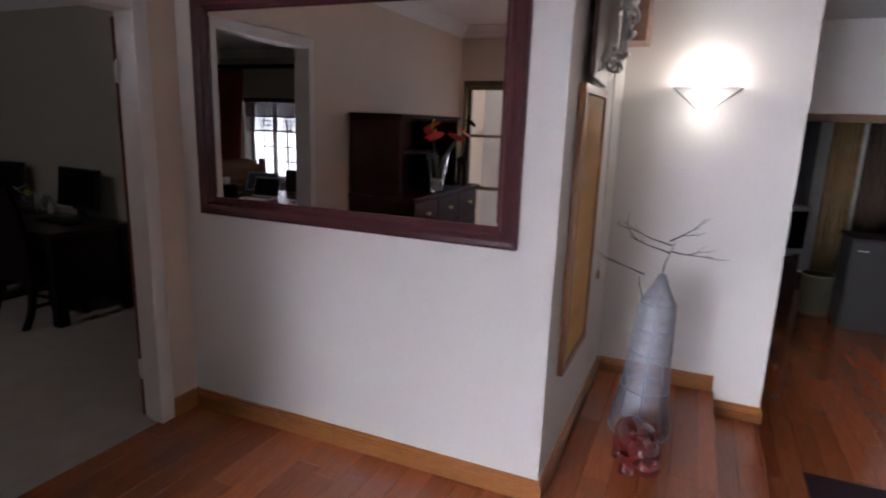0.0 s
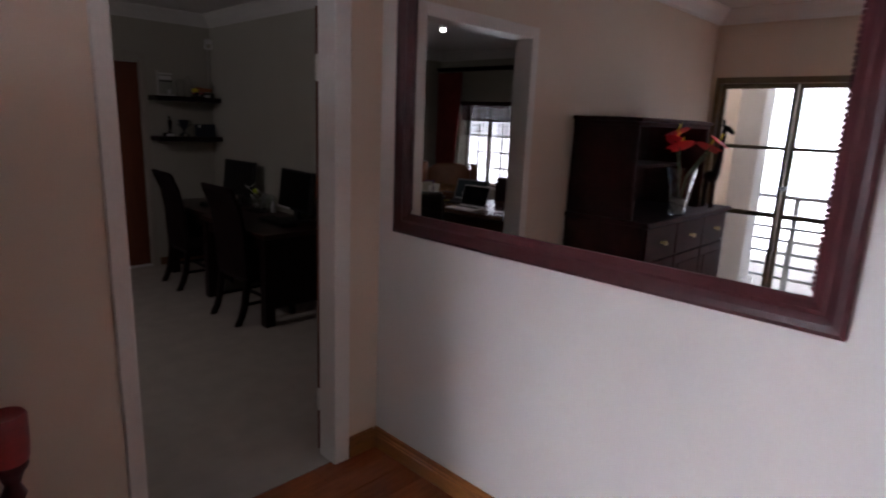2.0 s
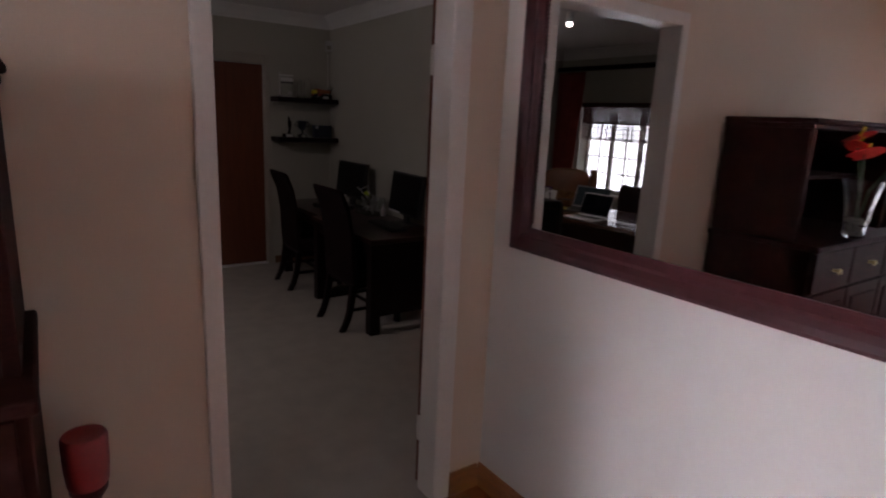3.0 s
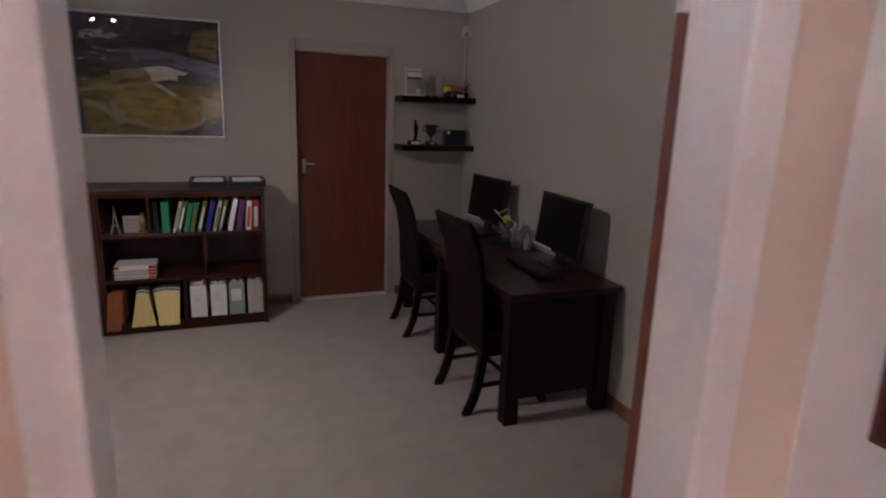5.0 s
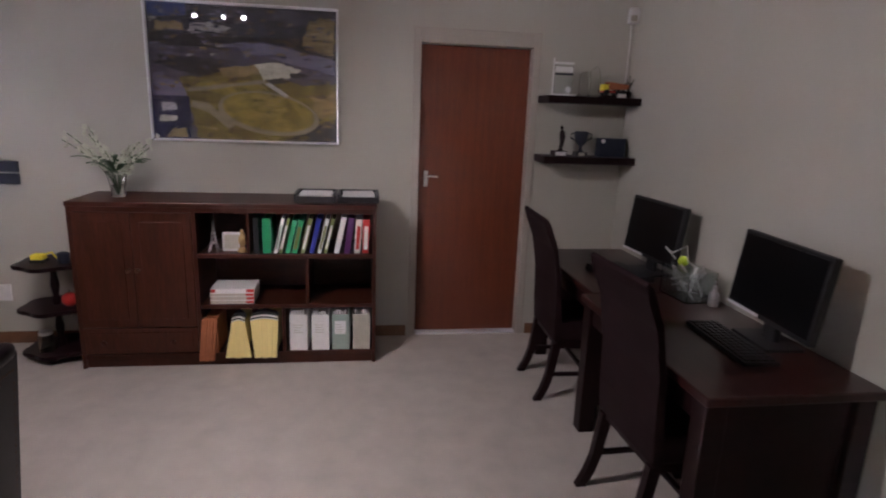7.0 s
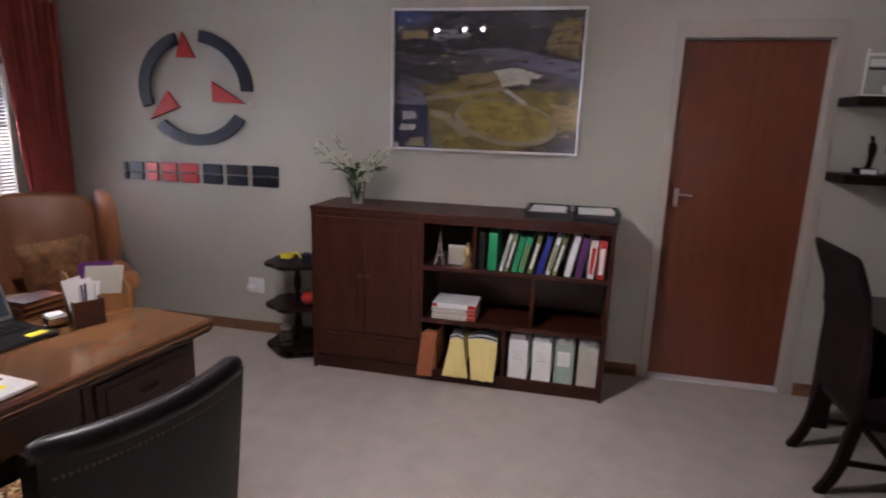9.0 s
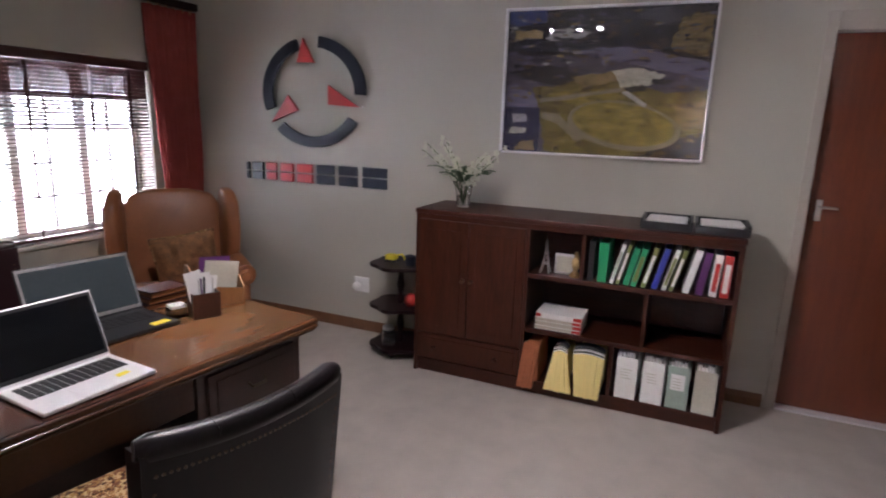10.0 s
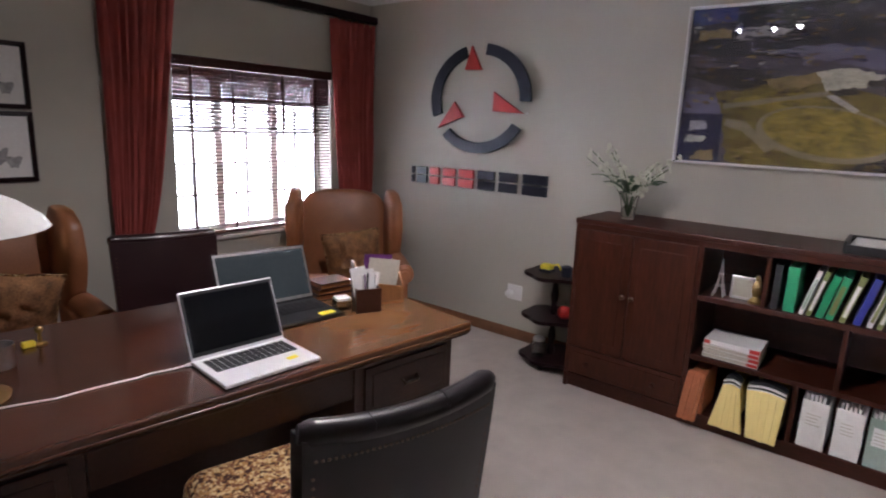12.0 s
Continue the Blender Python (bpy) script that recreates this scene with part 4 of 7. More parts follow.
for k in range(22):
    a = k * 0.7
    b = bmesh.new()
    L = 0.17 + 0.11 * rf2.random()
    rows = []
    for i in range(7):
        s = i / 6
        r = 0.02 + s * L * 0.75
        z = 0.14 + L * (0.9 * s - 0.55 * s * s)
        wv = 0.021 * math.sin(math.pi * min(1, s * 0.92 + 0.08))
        p = Vector((math.cos(a) * r, math.sin(a) * r, z))
        n2 = Vector((-math.sin(a), math.cos(a), 0))
        rows.append((b.verts.new(p - wv * n2), b.verts.new(p + Vector((0, 0, -0.004))), b.verts.new(p + wv * n2)))
    for r0, r1 in zip(rows, rows[1:]):
        b.faces.new((r0[0], r0[1], r1[1], r1[0])), b.faces.new((r0[1], r0[2], r1[2], r1[1]))
    o = part("leaf_blade", b, LEAF, fl, smooth=True)
    o.modifiers.new("thickness", 'SOLIDIFY').thickness = 0.0012

# tiered corner stand beside the bookcase
st = thing("tiered_stand", T((-6.45, -0.62, 0)), "dark turned wooden three-tier stand with knick-knacks", "stand")
for z, r in ((0.05, 0.19), (0.32, 0.19), (0.595, 0.19)):
    part("tier", prism([(r * math.cos(a) * (1 + 0.08 * math.cos(6 * a)), r * math.sin(a) * (1 + 0.08 * math.cos(6 * a))) for a in [k * 2 * math.pi / 48 for k in range(48)]], 0.024, m=T((0, 0, z)), bev=0.004), WENGE, st)
for z0, z1 in ((0.074, 0.32), (0.344, 0.595)):
    part("post", lathe([(0.020, z0), (0.028, z0 + 0.03), (0.016, z0 + 0.06), (0.026, (z0 + z1) / 2), (0.016, z1 - 0.05), (0.026, z1 - 0.02), (0.02, z1)], 16), WENGE, st, smooth=True)
for k in range(3):
    part("foot", blob(0.025, 0.025, 0.026, m=T((0.12 * math.cos(k * 2.1), 0.12 * math.sin(k * 2.1), 0.026)), sub=2), WENGE, st, smooth=True)
toy = thing("toy_digger", T((-6.42, -0.66, 0.619)), "yellow and black toy excavator on the stand", "toy")
part("body", box(-0.03, -0.05, 0.018, 0.03, 0.02, 0.05, 0.006), NOTE, toy)
part("track", box(-0.036, -0.055, 0, -0.018, 0.03, 0.02, 0.006), BLACK, toy)
part("track", box(0.018, -0.055, 0, 0.036, 0.03, 0.02, 0.006), BLACK, toy)
part("arm", tube([(0, 0.01, 0.045), (0, 0.06, 0.06), (0, 0.085, 0.025)], 0.006, 8), NOTE, toy)
bx2 = thing("blue_tin", T((-6.40, -0.53, 0.619)), "small blue-grey tin on the stand", "tin")
part("tin", lathe([(0.03, 0), (0.032, 0.004), (0.032, 0.06), (0.028, 0.064), (0.012, 0.07)], 20), NAVY, bx2, smooth=True)
rb = thing("red_ball", T((-6.40, -0.52, 0.344)), "shiny red round ornament on the middle tier", "ornament")
part("ball", blob(0.045, 0.045, 0.045, m=T((0, 0, 0.045))), RED, rb, smooth=True)
part("stalk", tube([(0, 0, 0.088), (0.006, 0.004, 0.105)], 0.004, 6), LEAF, rb)
jar = thing("glass_jar", T((-6.36, -0.66, 0.074)), "small clear glass jar with a pale lid", "jar")
part("jar_glass", lathe([(0.04, 0), (0.045, 0.01), (0.045, 0.09), (0.035, 0.105), (0.032, 0.105), (0.041, 0.088), (0.041, 0.012), (0.001, 0.008)], 24), SMOKE, jar, smooth=True)
part("lid", lathe([(0.036, 0.106), (0.038, 0.11), (0.036, 0.125), (0.01, 0.13)], 24), CHROME, jar, smooth=True)

# wall socket
sk = thing("wall_socket", T((FX, -1.06, 0.345)), "white double wall socket with a plug", "socket")
part("plate", box(FX, -1.12, 0.29, FX + 0.010, -1.00, 0.40, 0.003), PAPER, sk, world=True)
for y in (-1.09, -1.035):
    part("switch", box(FX + 0.0105, y - 0.008, 0.37, FX + 0.014, y + 0.008, 0.385, 0.001), PAPER, sk, world=True)
part("plug", lathe([(0.026, 0), (0.026, 0.02), (0.018, 0.04), (0.008, 0.045)], 18, m=T((FX + 0.0105, -1.095, 0.335)) @ Matrix.Rotation(radians(90), 4, 'Y')), PAPER, sk, world=True, smooth=True)

# ---- framed aerial landscape ----
pt = thing("framed_picture", T((FX, 0.52, 1.35)), "large framed aerial landscape print behind glass", "picture")
p0, p1, q0, q1 = -0.062, 1.097, 1.347, 2.185
for b in moulded(p0, p1, q0, q1, [(0, 0), (0, 0.026), (0.006, 0.028), (0.012, 0.024), (0.014, 0.016), (0.014, 0)], lambda y, z, h: (FX + 0.002 + h, y, z)):
    part("frame_rail", b, ALU, pt, "thin silver rail", world=True)
PIC = []


def ink(name, c, var=0.35, scale=9.0):
    m = mat(name, c, 0.7, var=var, scale=scale, fine=60, stretch=(1, 1, 2.2), spec=0.1)
    PIC.append(m)
    return len(PIC) - 1


w_, h_ = p1 - p0, q1 - q0
pr = bmesh.new()


def daub(poly, layer, idx):
    """A flat patch of the print, in fractions of its width and height."""
    vs = [pr.verts.new((FX + 0.006 + layer * 0.0005, p0 + u * w_, q0 + v * h_)) for u, v in poly]
    fc = pr.faces.new(vs)
    fc.material_index = idx


def wavy(poly, amp, seed, n=8):
    out = []
    for (a, b2), (c, d) in zip(poly, poly[1:] + poly[:1]):
        for k in range(n):
            s = k / n
            out.append((a + (c - a) * s + amp * noise.noise((seed + a * 7 + k * 0.9, b2 * 7, 0)), b2 + (d - b2) * s + amp * noise.noise((seed + 9 + k * 0.9, a * 7, b2 * 5))))
    return [(min(max(u, 0.011), 0.989), min(max(v, 0.014), 0.986)) for u, v in out]


dk, grey, olive, road, roofw = ink("print_dark", (0.022, 0.020, 0.026), 0.8), ink("print_grey", (0.065, 0.062, 0.084), 0.7), ink("print_olive", (0.120, 0.094, 0.026), 0.9), ink("print_road", (0.19, 0.165, 0.12), 0.35), ink("print_roof", (0.40, 0.385, 0.31), 0.35)
navy2, sand, water2, pale, mustard = ink("print_navy", (0.014, 0.016, 0.047), 0.4), ink("print_sand", (0.203, 0.149, 0.068), 0.7), ink("print_lake", (0.128, 0.119, 0.182), 0.35), ink("print_pale", (0.324, 0.311, 0.311), 0.4), ink("print_mustard", (0.185, 0.142, 0.033), 0.9)
blue2, brown2 = ink("print_blue", (0.030, 0.049, 0.162), 0.4), ink("print_brown", (0.081, 0.057, 0.030), 0.8)
daub([(0.0, 0.0), (1, 0), (1, 1), (0, 1)], 0, grey)
daub(wavy([(0.01, 0.70), (0.99, 0.62), (0.99, 0.98), (0.01, 0.98)], 0.02, 1), 1, dk)
daub(wavy([(0.02, 0.88), (0.21, 0.90), (0.21, 0.98), (0.02, 0.98)], 0.004, 2), 2, blue2)
daub(wavy([(0.05, 0.79), (0.20, 0.80), (0.19, 0.85), (0.06, 0.85)], 0.02, 3), 2, sand)
daub(wavy([(0.22, 0.80), (0.40, 0.79), (0.44, 0.83), (0.25, 0.86)], 0.03, 3), 2, pale)
daub(wavy([(0.80, 0.70), (0.98, 0.66), (0.98, 0.94), (0.84, 0.90)], 0.04, 4), 2, sand)
daub(wavy([(0.62, 0.90), (0.80, 0.86), (0.90, 0.95), (0.70, 0.97)], 0.03, 4), 2, grey)
daub(wavy([(0.33, 0.71), (0.60, 0.74), (0.98, 0.63), (0.98, 0.52), (0.72, 0.60), (0.50, 0.66)], 0.015, 5), 2, water2)
daub(wavy([(0.02, 0.50), (0.22, 0.40), (0.18, 0.30), (0.02, 0.33)], 0.02, 6), 2, water2)
daub(wavy([(0.05, 0.62), (0.36, 0.60), (0.42, 0.52), (0.22, 0.48), (0.06, 0.54)], 0.03, 7), 3, dk)
daub(wavy([(0.16, 0.46), (0.55, 0.54), (0.80, 0.44), (0.99, 0.46), (0.99, 0.02), (0.24, 0.02), (0.20, 0.30)], 0.02, 8), 3, olive)
daub(wavy([(0.24, 0.42), (0.50, 0.48), (0.62, 0.40), (0.40, 0.34)], 0.02, 9), 4, mustard)
daub(wavy([(0.70, 0.02), (0.99, 0.02), (0.99, 0.20), (0.86, 0.14)], 0.02, 9), 4, dk)
daub(wavy([(0.84, 0.36), (0.99, 0.40), (0.99, 0.22), (0.88, 0.20)], 0.02, 12), 4, sand)
ell = lambda cx, cy, rx, ry: [(cx + rx * math.cos(a), cy + ry * math.sin(a) - 0.04 * math.cos(a)) for a in [k * 2 * math.pi / 40 for k in range(40)]]
daub(ell(0.62, 0.22, 0.27, 0.16), 5, road)
daub(ell(0.62, 0.232, 0.245, 0.138), 6, mustard)
daub(wavy([(0.22, 0.30), (0.30, 0.29), (0.44, 0.12), (0.40, 0.10), (0.30, 0.22), (0.21, 0.26)], 0.008, 13), 6, road)
daub(wavy([(0.20, 0.39), (0.60, 0.47), (0.62, 0.45), (0.20, 0.36)], 0.006, 14), 6, road)
daub(wavy([(0.36, 0.53), (0.56, 0.58), (0.60, 0.52), (0.42, 0.47)], 0.02, 15), 6, sand)
daub(wavy([(0.55, 0.58), (0.66, 0.60), (0.80, 0.55), (0.72, 0.48), (0.60, 0.47)], 0.012, 16), 7, roofw)
daub(wavy([(0.61, 0.47), (0.70, 0.49), (0.72, 0.45), (0.64, 0.44)], 0.01, 17), 8, dk)
daub(wavy([(0.74, 0.53), (0.85, 0.52), (0.80, 0.49), (0.73, 0.50)], 0.01, 18), 8, dk)
daub([(0.60, 0.44), (0.63, 0.45), (0.73, 0.36), (0.71, 0.345)], 8, pale)
rp = random.Random(31)
for k in range(620):
    u, v = rp.uniform(0.03, 0.97), rp.uniform(0.03, 0.96)
    if (u < 0.23 and v < 0.36) or (0.34 < u < 0.9 and 0.06 < v < 0.38 and rp.random() < 0.6) or (0.5 < u < 0.86 and 0.43 < v < 0.62):
        continue
    if v > 0.62:
        c = rp.choice((dk, dk, brown2, grey, navy2, sand, water2, pale if u < 0.5 else brown2))
    elif v > 0.48:
        c = rp.choice((dk, grey, water2, brown2))
    else:
        c = rp.choice((olive, mustard, brown2, brown2, sand, dk, olive))
    ru, rv = rp.uniform(0.006, 0.034), rp.uniform(0.003, 0.012)
    daub(wavy([(u - ru, v), (u, v - rv), (u + ru, v + rv * rp.uniform(-1.5, 1.5)), (u + ru * 0.2, v + rv)], 0.012, k, 3), 4.1 + 0.0014 * k, c)
daub([(0.012, 0.014), (0.205, 0.014), (0.205, 0.33), (0.012, 0.33)], 8, navy2)
daub(wavy([(0.06, 0.22), (0.14, 0.23), (0.13, 0.28), (0.06, 0.28)], 0.01, 20), 9, pale)
daub(wavy([(0.04, 0.14), (0.13, 0.15), (0.14, 0.185), (0.05, 0.19)], 0.01, 21), 9, roofw)
daub(wavy([(0.08, 0.03), (0.19, 0.03), (0.18, 0.10), (0.11, 0.09)], 0.015, 22), 9, sand)
part("print", pr, PIC, pt, "aerial view of fields, roads and a pale roofed hall", world=True)
pane = part("glass_pane", box(FX + 0.014, p0 + 0.012, q0 + 0.012, FX + 0.016, p1 - 0.012, q1 - 0.012), CLEAR, pt, "clear picture glass", world=True)
pane.visible_shadow = False

# ---- wall emblem: three arcs, three wedges and a row of raised blocks ----
em = thing("wall_emblem", T((FX, -1.45, 1.05)), "raised wall emblem of slate arcs, red wedges and bars", "wall sign")
cy, cz, ry, rz = -1.452, 1.69, 0.432, 0.378


def oval(a0, a1):
    return [(cy + x * ry, cz + y * rz) for x, y in ring(0.80, 1.0, a0, a1)]


for a0, a1 in ((108, 200), (-2, 82), (224, 328)):
    part("arc", prism(oval(a0, a1), 0.022, m=T((FX + 0.012, 0, 0)) @ YZ, bev=0.002), NAVY, em, "slate blue gloss arc", world=True)
for tri in ([(-1.58, 1.893), (-1.436, 1.890), (-1.527, 2.056)], [(-1.320, 1.742), (-1.320, 1.610), (-1.075, 1.597)], [(-1.810, 1.480), (-1.575, 1.566), (-1.663, 1.672)]):
    part("wedge", prism(tri, 0.022, m=T((FX + 0.012, 0, 0)) @ YZ, bev=0.002), RED, em, "red gloss wedge", world=True)
for i, (ya, wl, c) in enumerate(((-2.066, 0.040, NAVY), (-2.010, 0.115, NAVY), (-1.878, 0.105, RED), (-1.750, 0.130, RED), (-1.600, 0.150, RED), (-1.425, 0.160, NAVY), (-1.240, 0.165, NAVY), (-1.045, 0.205, NAVY))):
    zt, zb = 1.176 + 0.0028 * i, 1.053
    for z0, z1 in ((zb, (zb + zt) / 2 - 0.005), ((zb + zt) / 2 + 0.005, zt)):
        part("bar", box(FX + 0.012, ya, z0, FX + 0.030, ya + wl - 0.014, z1, 0.002), c, em, world=True)
for y, z in ((-1.52, 1.36), (-1.45, 1.36), (-1.83, 1.75), (-1.09, 1.8), (-1.06, 1.60)):
    part("stud", lathe([(0.005, 0), (0.005, 0.0125)], 8, m=T((FX, y, z)) @ Matrix.Rotation(radians(90), 4, 'Y')), CHROME, em, world=True)

# ---- office: floating shelves ----
for zt in (1.715, 1.325):
    th = thing("floating_shelf", T((FX, 2.75, zt)), "thick dark wenge floating shelf in the corner", "shelf", "floating shelves in the corner")
    part("slab", box(FX + 0.001, 2.432, zt - 0.048, FX + 0.235, NY - 0.002, zt, 0.003), WENGE, th, world=True)
    part("edge_strip", box(FX + 0.2352, 2.434, zt - 0.046, FX + 0.237, NY - 0.004, zt - 0.002), WENGE, th, world=True)
cf = thing("certificate_stand", T((FX + 0.13, 2.56, 1.715)), "white upright certificate stand on the shelf", "trophy")
part("base", box(-0.04, -0.085, 0, 0.04, 0.075, 0.012, 0.002), PAPER, cf)
part("post", tube([(0, -0.075, 0.012), (0, -0.075, 0.235)], 0.006, 8), PAPER, cf)
part("sheet", box(-0.003, -0.065, 0.014, 0.003, 0.06, 0.21, 0.001), SMOKE, cf)
part("title_band", box(0.0035, -0.062, 0.15, 0.0045, 0.057, 0.185), PAPER, cf)
part("dark_band", box(0.0035, -0.062, 0.132, 0.0045, 0.057, 0.144), NAVY, cf)
part("cap", box(-0.006, -0.066, 0.2, 0.006, 0.062, 0.214, 0.001), PAPER, cf)
part("seal", blob(0.004, 0.02, 0.022, m=T((0.006, 0.03, 0.04)), sub=2), PAPER, cf)
for y, h in ((2.70, 0.17), (2.775, 0.20)):
    tr = thing("glass_trophy", T((FX + 0.13, y, 1.715)), "clear glass plaque trophy on the shelf", "trophy", "glass trophies")
    part("plaque", prism([(-0.03, 0.012), (0.03, 0.012), (0.034, h * 0.8), (0.0, h), (-0.034, h * 0.8)], 0.012, m=T((-0.006, 0, 0)) @ YZ, bev=0.002), CLEAR, tr)
    part("foot", box(-0.02, -0.036, 0, 0.02, 0.036, 0.012, 0.002), CLEAR, tr)
tk = thing("model_truck", T((FX + 0.15, 2.90, 1.715)), "yellow and red model tipper truck on a plinth", "model truck")
part("plinth", box(-0.05, -0.09, 0, 0.05, 0.09, 0.014, 0.002), WENGE, tk)
part("plate", box(0.0502, 0.01, 0.002, 0.052, 0.07, 0.026), PAPER, tk)
part("chassis", box(-0.03, -0.085, 0.032, 0.03, 0.07, 0.045, 0.003), RED, tk)
part("tipper", prism([(-0.04, 0.05), (0.085, 0.056), (0.095, 0.085), (-0.05, 0.10)], 0.07, m=T((-0.035, 0, 0)) @ YZ, bev=0.003), ORANGE, tk)
part("cab", box(-0.03, -0.085, 0.045, 0.03, -0.045, 0.085, 0.006), NOTE, tk)
for y in (-0.06, 0.02, 0.055):
    for x in (-0.036, 0.026):
        part("wheel", lathe([(0.006, 0), (0.019, 0.001), (0.019, 0.011), (0.006, 0.012)], 16, m=T((x, y, 0.033)) @ Matrix.Rotation(radians(90), 4, 'Y')), BLACK, tk, smooth=True)
sp2 = thing("twig_ornament", T((FX + 0.12, 3.02, 1.715)), "small dark twig ornament in the corner", "ornament")
part("pot", lathe([(0.018, 0), (0.024, 0.03), (0.02, 0.045), (0.01, 0.044)], 14), WENGE, sp2, smooth=True)
for k in range(5):
    part("twig", tube([(0, 0, 0.04), (0.012 * math.cos(k * 1.3), 0.012 * math.sin(k * 1.3), 0.08), (0.03 * math.cos(k * 1.3), 0.03 * math.sin(k * 1.3), 0.10 + 0.025 * (k % 3))], 0.003, 6), UPHOL, sp2)
ss = thing("statuette", T((FX + 0.14, 2.56, 1.325)), "slim dark bronze statuette on a white plinth", "statuette")
b = lathe([(0.018, 0.034), (0.012, 0.05), (0.014, 0.09), (0.020, 0.13), (0.017, 0.155), (0.007, 0.17), (0.012, 0.188), (0.004, 0.20)], 14)
for v in b.verts:
    v.co.y += 0.018 * math.sin(v.co.z * 14)
box(-0.04, -0.045, 0, 0.04, 0.045, 0.032, 0.003, bm=b)
o = part("figure", b, UPHOL, ss, smooth=True)
part("plate", box(0.0405, -0.036, 0.004, 0.043, 0.036, 0.028), PAPER, ss, "pale name plate")
cp = thing("trophy_cup", T((FX + 0.14, 2.71, 1.325)), "dark two-handled trophy cup with a small plate", "trophy")
part("plinth", box(-0.035, -0.04, 0, 0.035, 0.04, 0.03, 0.003), BLACK, cp)
part("bowl", lathe([(0.022, 0.03), (0.010, 0.045), (0.010, 0.065), (0.036, 0.09), (0.046, 0.13), (0.048, 0.165), (0.043, 0.165), (0.040, 0.13), (0.004, 0.09)], 24), NAVY, cp, smooth=True)
for s in (-1, 1):
    part("handle", tube([(0, s * 0.045, 0.15), (0, s * 0.07, 0.15), (0, s * 0.072, 0.12), (0, s * 0.042, 0.105)], 0.005, 8), NAVY, cp, smooth=True)
part("plate", box(0.0355, -0.02, 0.005, 0.037, 0.02, 0.026), BEIGE, cp)
bn = thing("presentation_box", T((FX + 0.13, 2.93, 1.325)), "dark blue presentation folder standing on the shelf", "box")
part("case", box(-0.04, -0.095, 0, 0.03, 0.095, 0.125, 0.004), mat("midnight_blue_cloth", (0.012, 0.018, 0.035), 0.6), bn)
part("badge", lathe([(0.014, 0), (0.014, 0.002)], 18, m=T((0.0305, -0.07, 0.105)) @ Matrix.Rotation(radians(90), 4, 'Y')), PAPER, bn)
se = thing("alarm_sensor", T((FX + 0.05, NY - 0.05, 2.2)), "small white alarm detector in the corner", "sensor")
part("housing", prism([(-0.035, 0), (0.03, 0), (0.034, 0.02), (0.034, 0.085), (0.026, 0.10), (-0.03, 0.10)], 0.05, m=T((-0.02, 0.01, 0)) @ YZ, bev=0.005), PAPER, se)
part("lens", box(0.0302, -0.022, 0.012, 0.033, 0.022, 0.05, 0.001), BEIGE, se)
cabl = thing("sensor_cable", T((FX, NY - 0.02, 1.72)), "thin white cable running down the corner", "cable")
part("wire", tube([(FX + 0.006, NY - 0.03, 2.2), (FX + 0.006, NY - 0.028, 2.0), (FX + 0.006, NY - 0.03, 1.716)], 0.004, 6), PAPER, cabl, world=True)


# ---- writing desks along the wall ----
def writing_desk(x0, x1, y0, label):
    th = thing("writing_desk", T(((x0 + x1) / 2, 2.74, 0)), label, "desk", "desks along the wall")
    y1, zt = NYE - 0.012, 0.72
    part("desk_top", box(x0, y0, zt - 0.035, x1, y1, zt, 0.006), WENGE_TOP, th, world=True)
    for x in (x0 + 0.02, x1 - 0.10):
        for y in (y0 + 0.015, y1 - 0.095):
            part("leg", box(x, y, 0, x + 0.08, y + 0.08, zt - 0.035, 0.004), WENGE, th, world=True)
    for xa in (x0 + 0.045, x1 - 0.065):
        part("end_panel", box(xa, y0 + 0.097, 0.13, xa + 0.02, y1 - 0.097, zt - 0.036, 0.002), WENGE, th, world=True)
    part("apron", box(x0 + 0.102, y0 + 0.03, zt - 0.13, x1 - 0.102, y0 + 0.05, zt - 0.036, 0.002), WENGE, th, world=True)
    part("back_panel", box(x0 + 0.102, y1 - 0.06, 0.13, x1 - 0.102, y1 - 0.04, zt - 0.036, 0.002), WENGE, th, world=True)
    return th


writing_desk(-5.405, -4.305, 2.335, "dark red-brown writing desk with square legs")
writing_desk(-6.38, -5.410, 2.40, "dark red-brown writing desk butted to another")


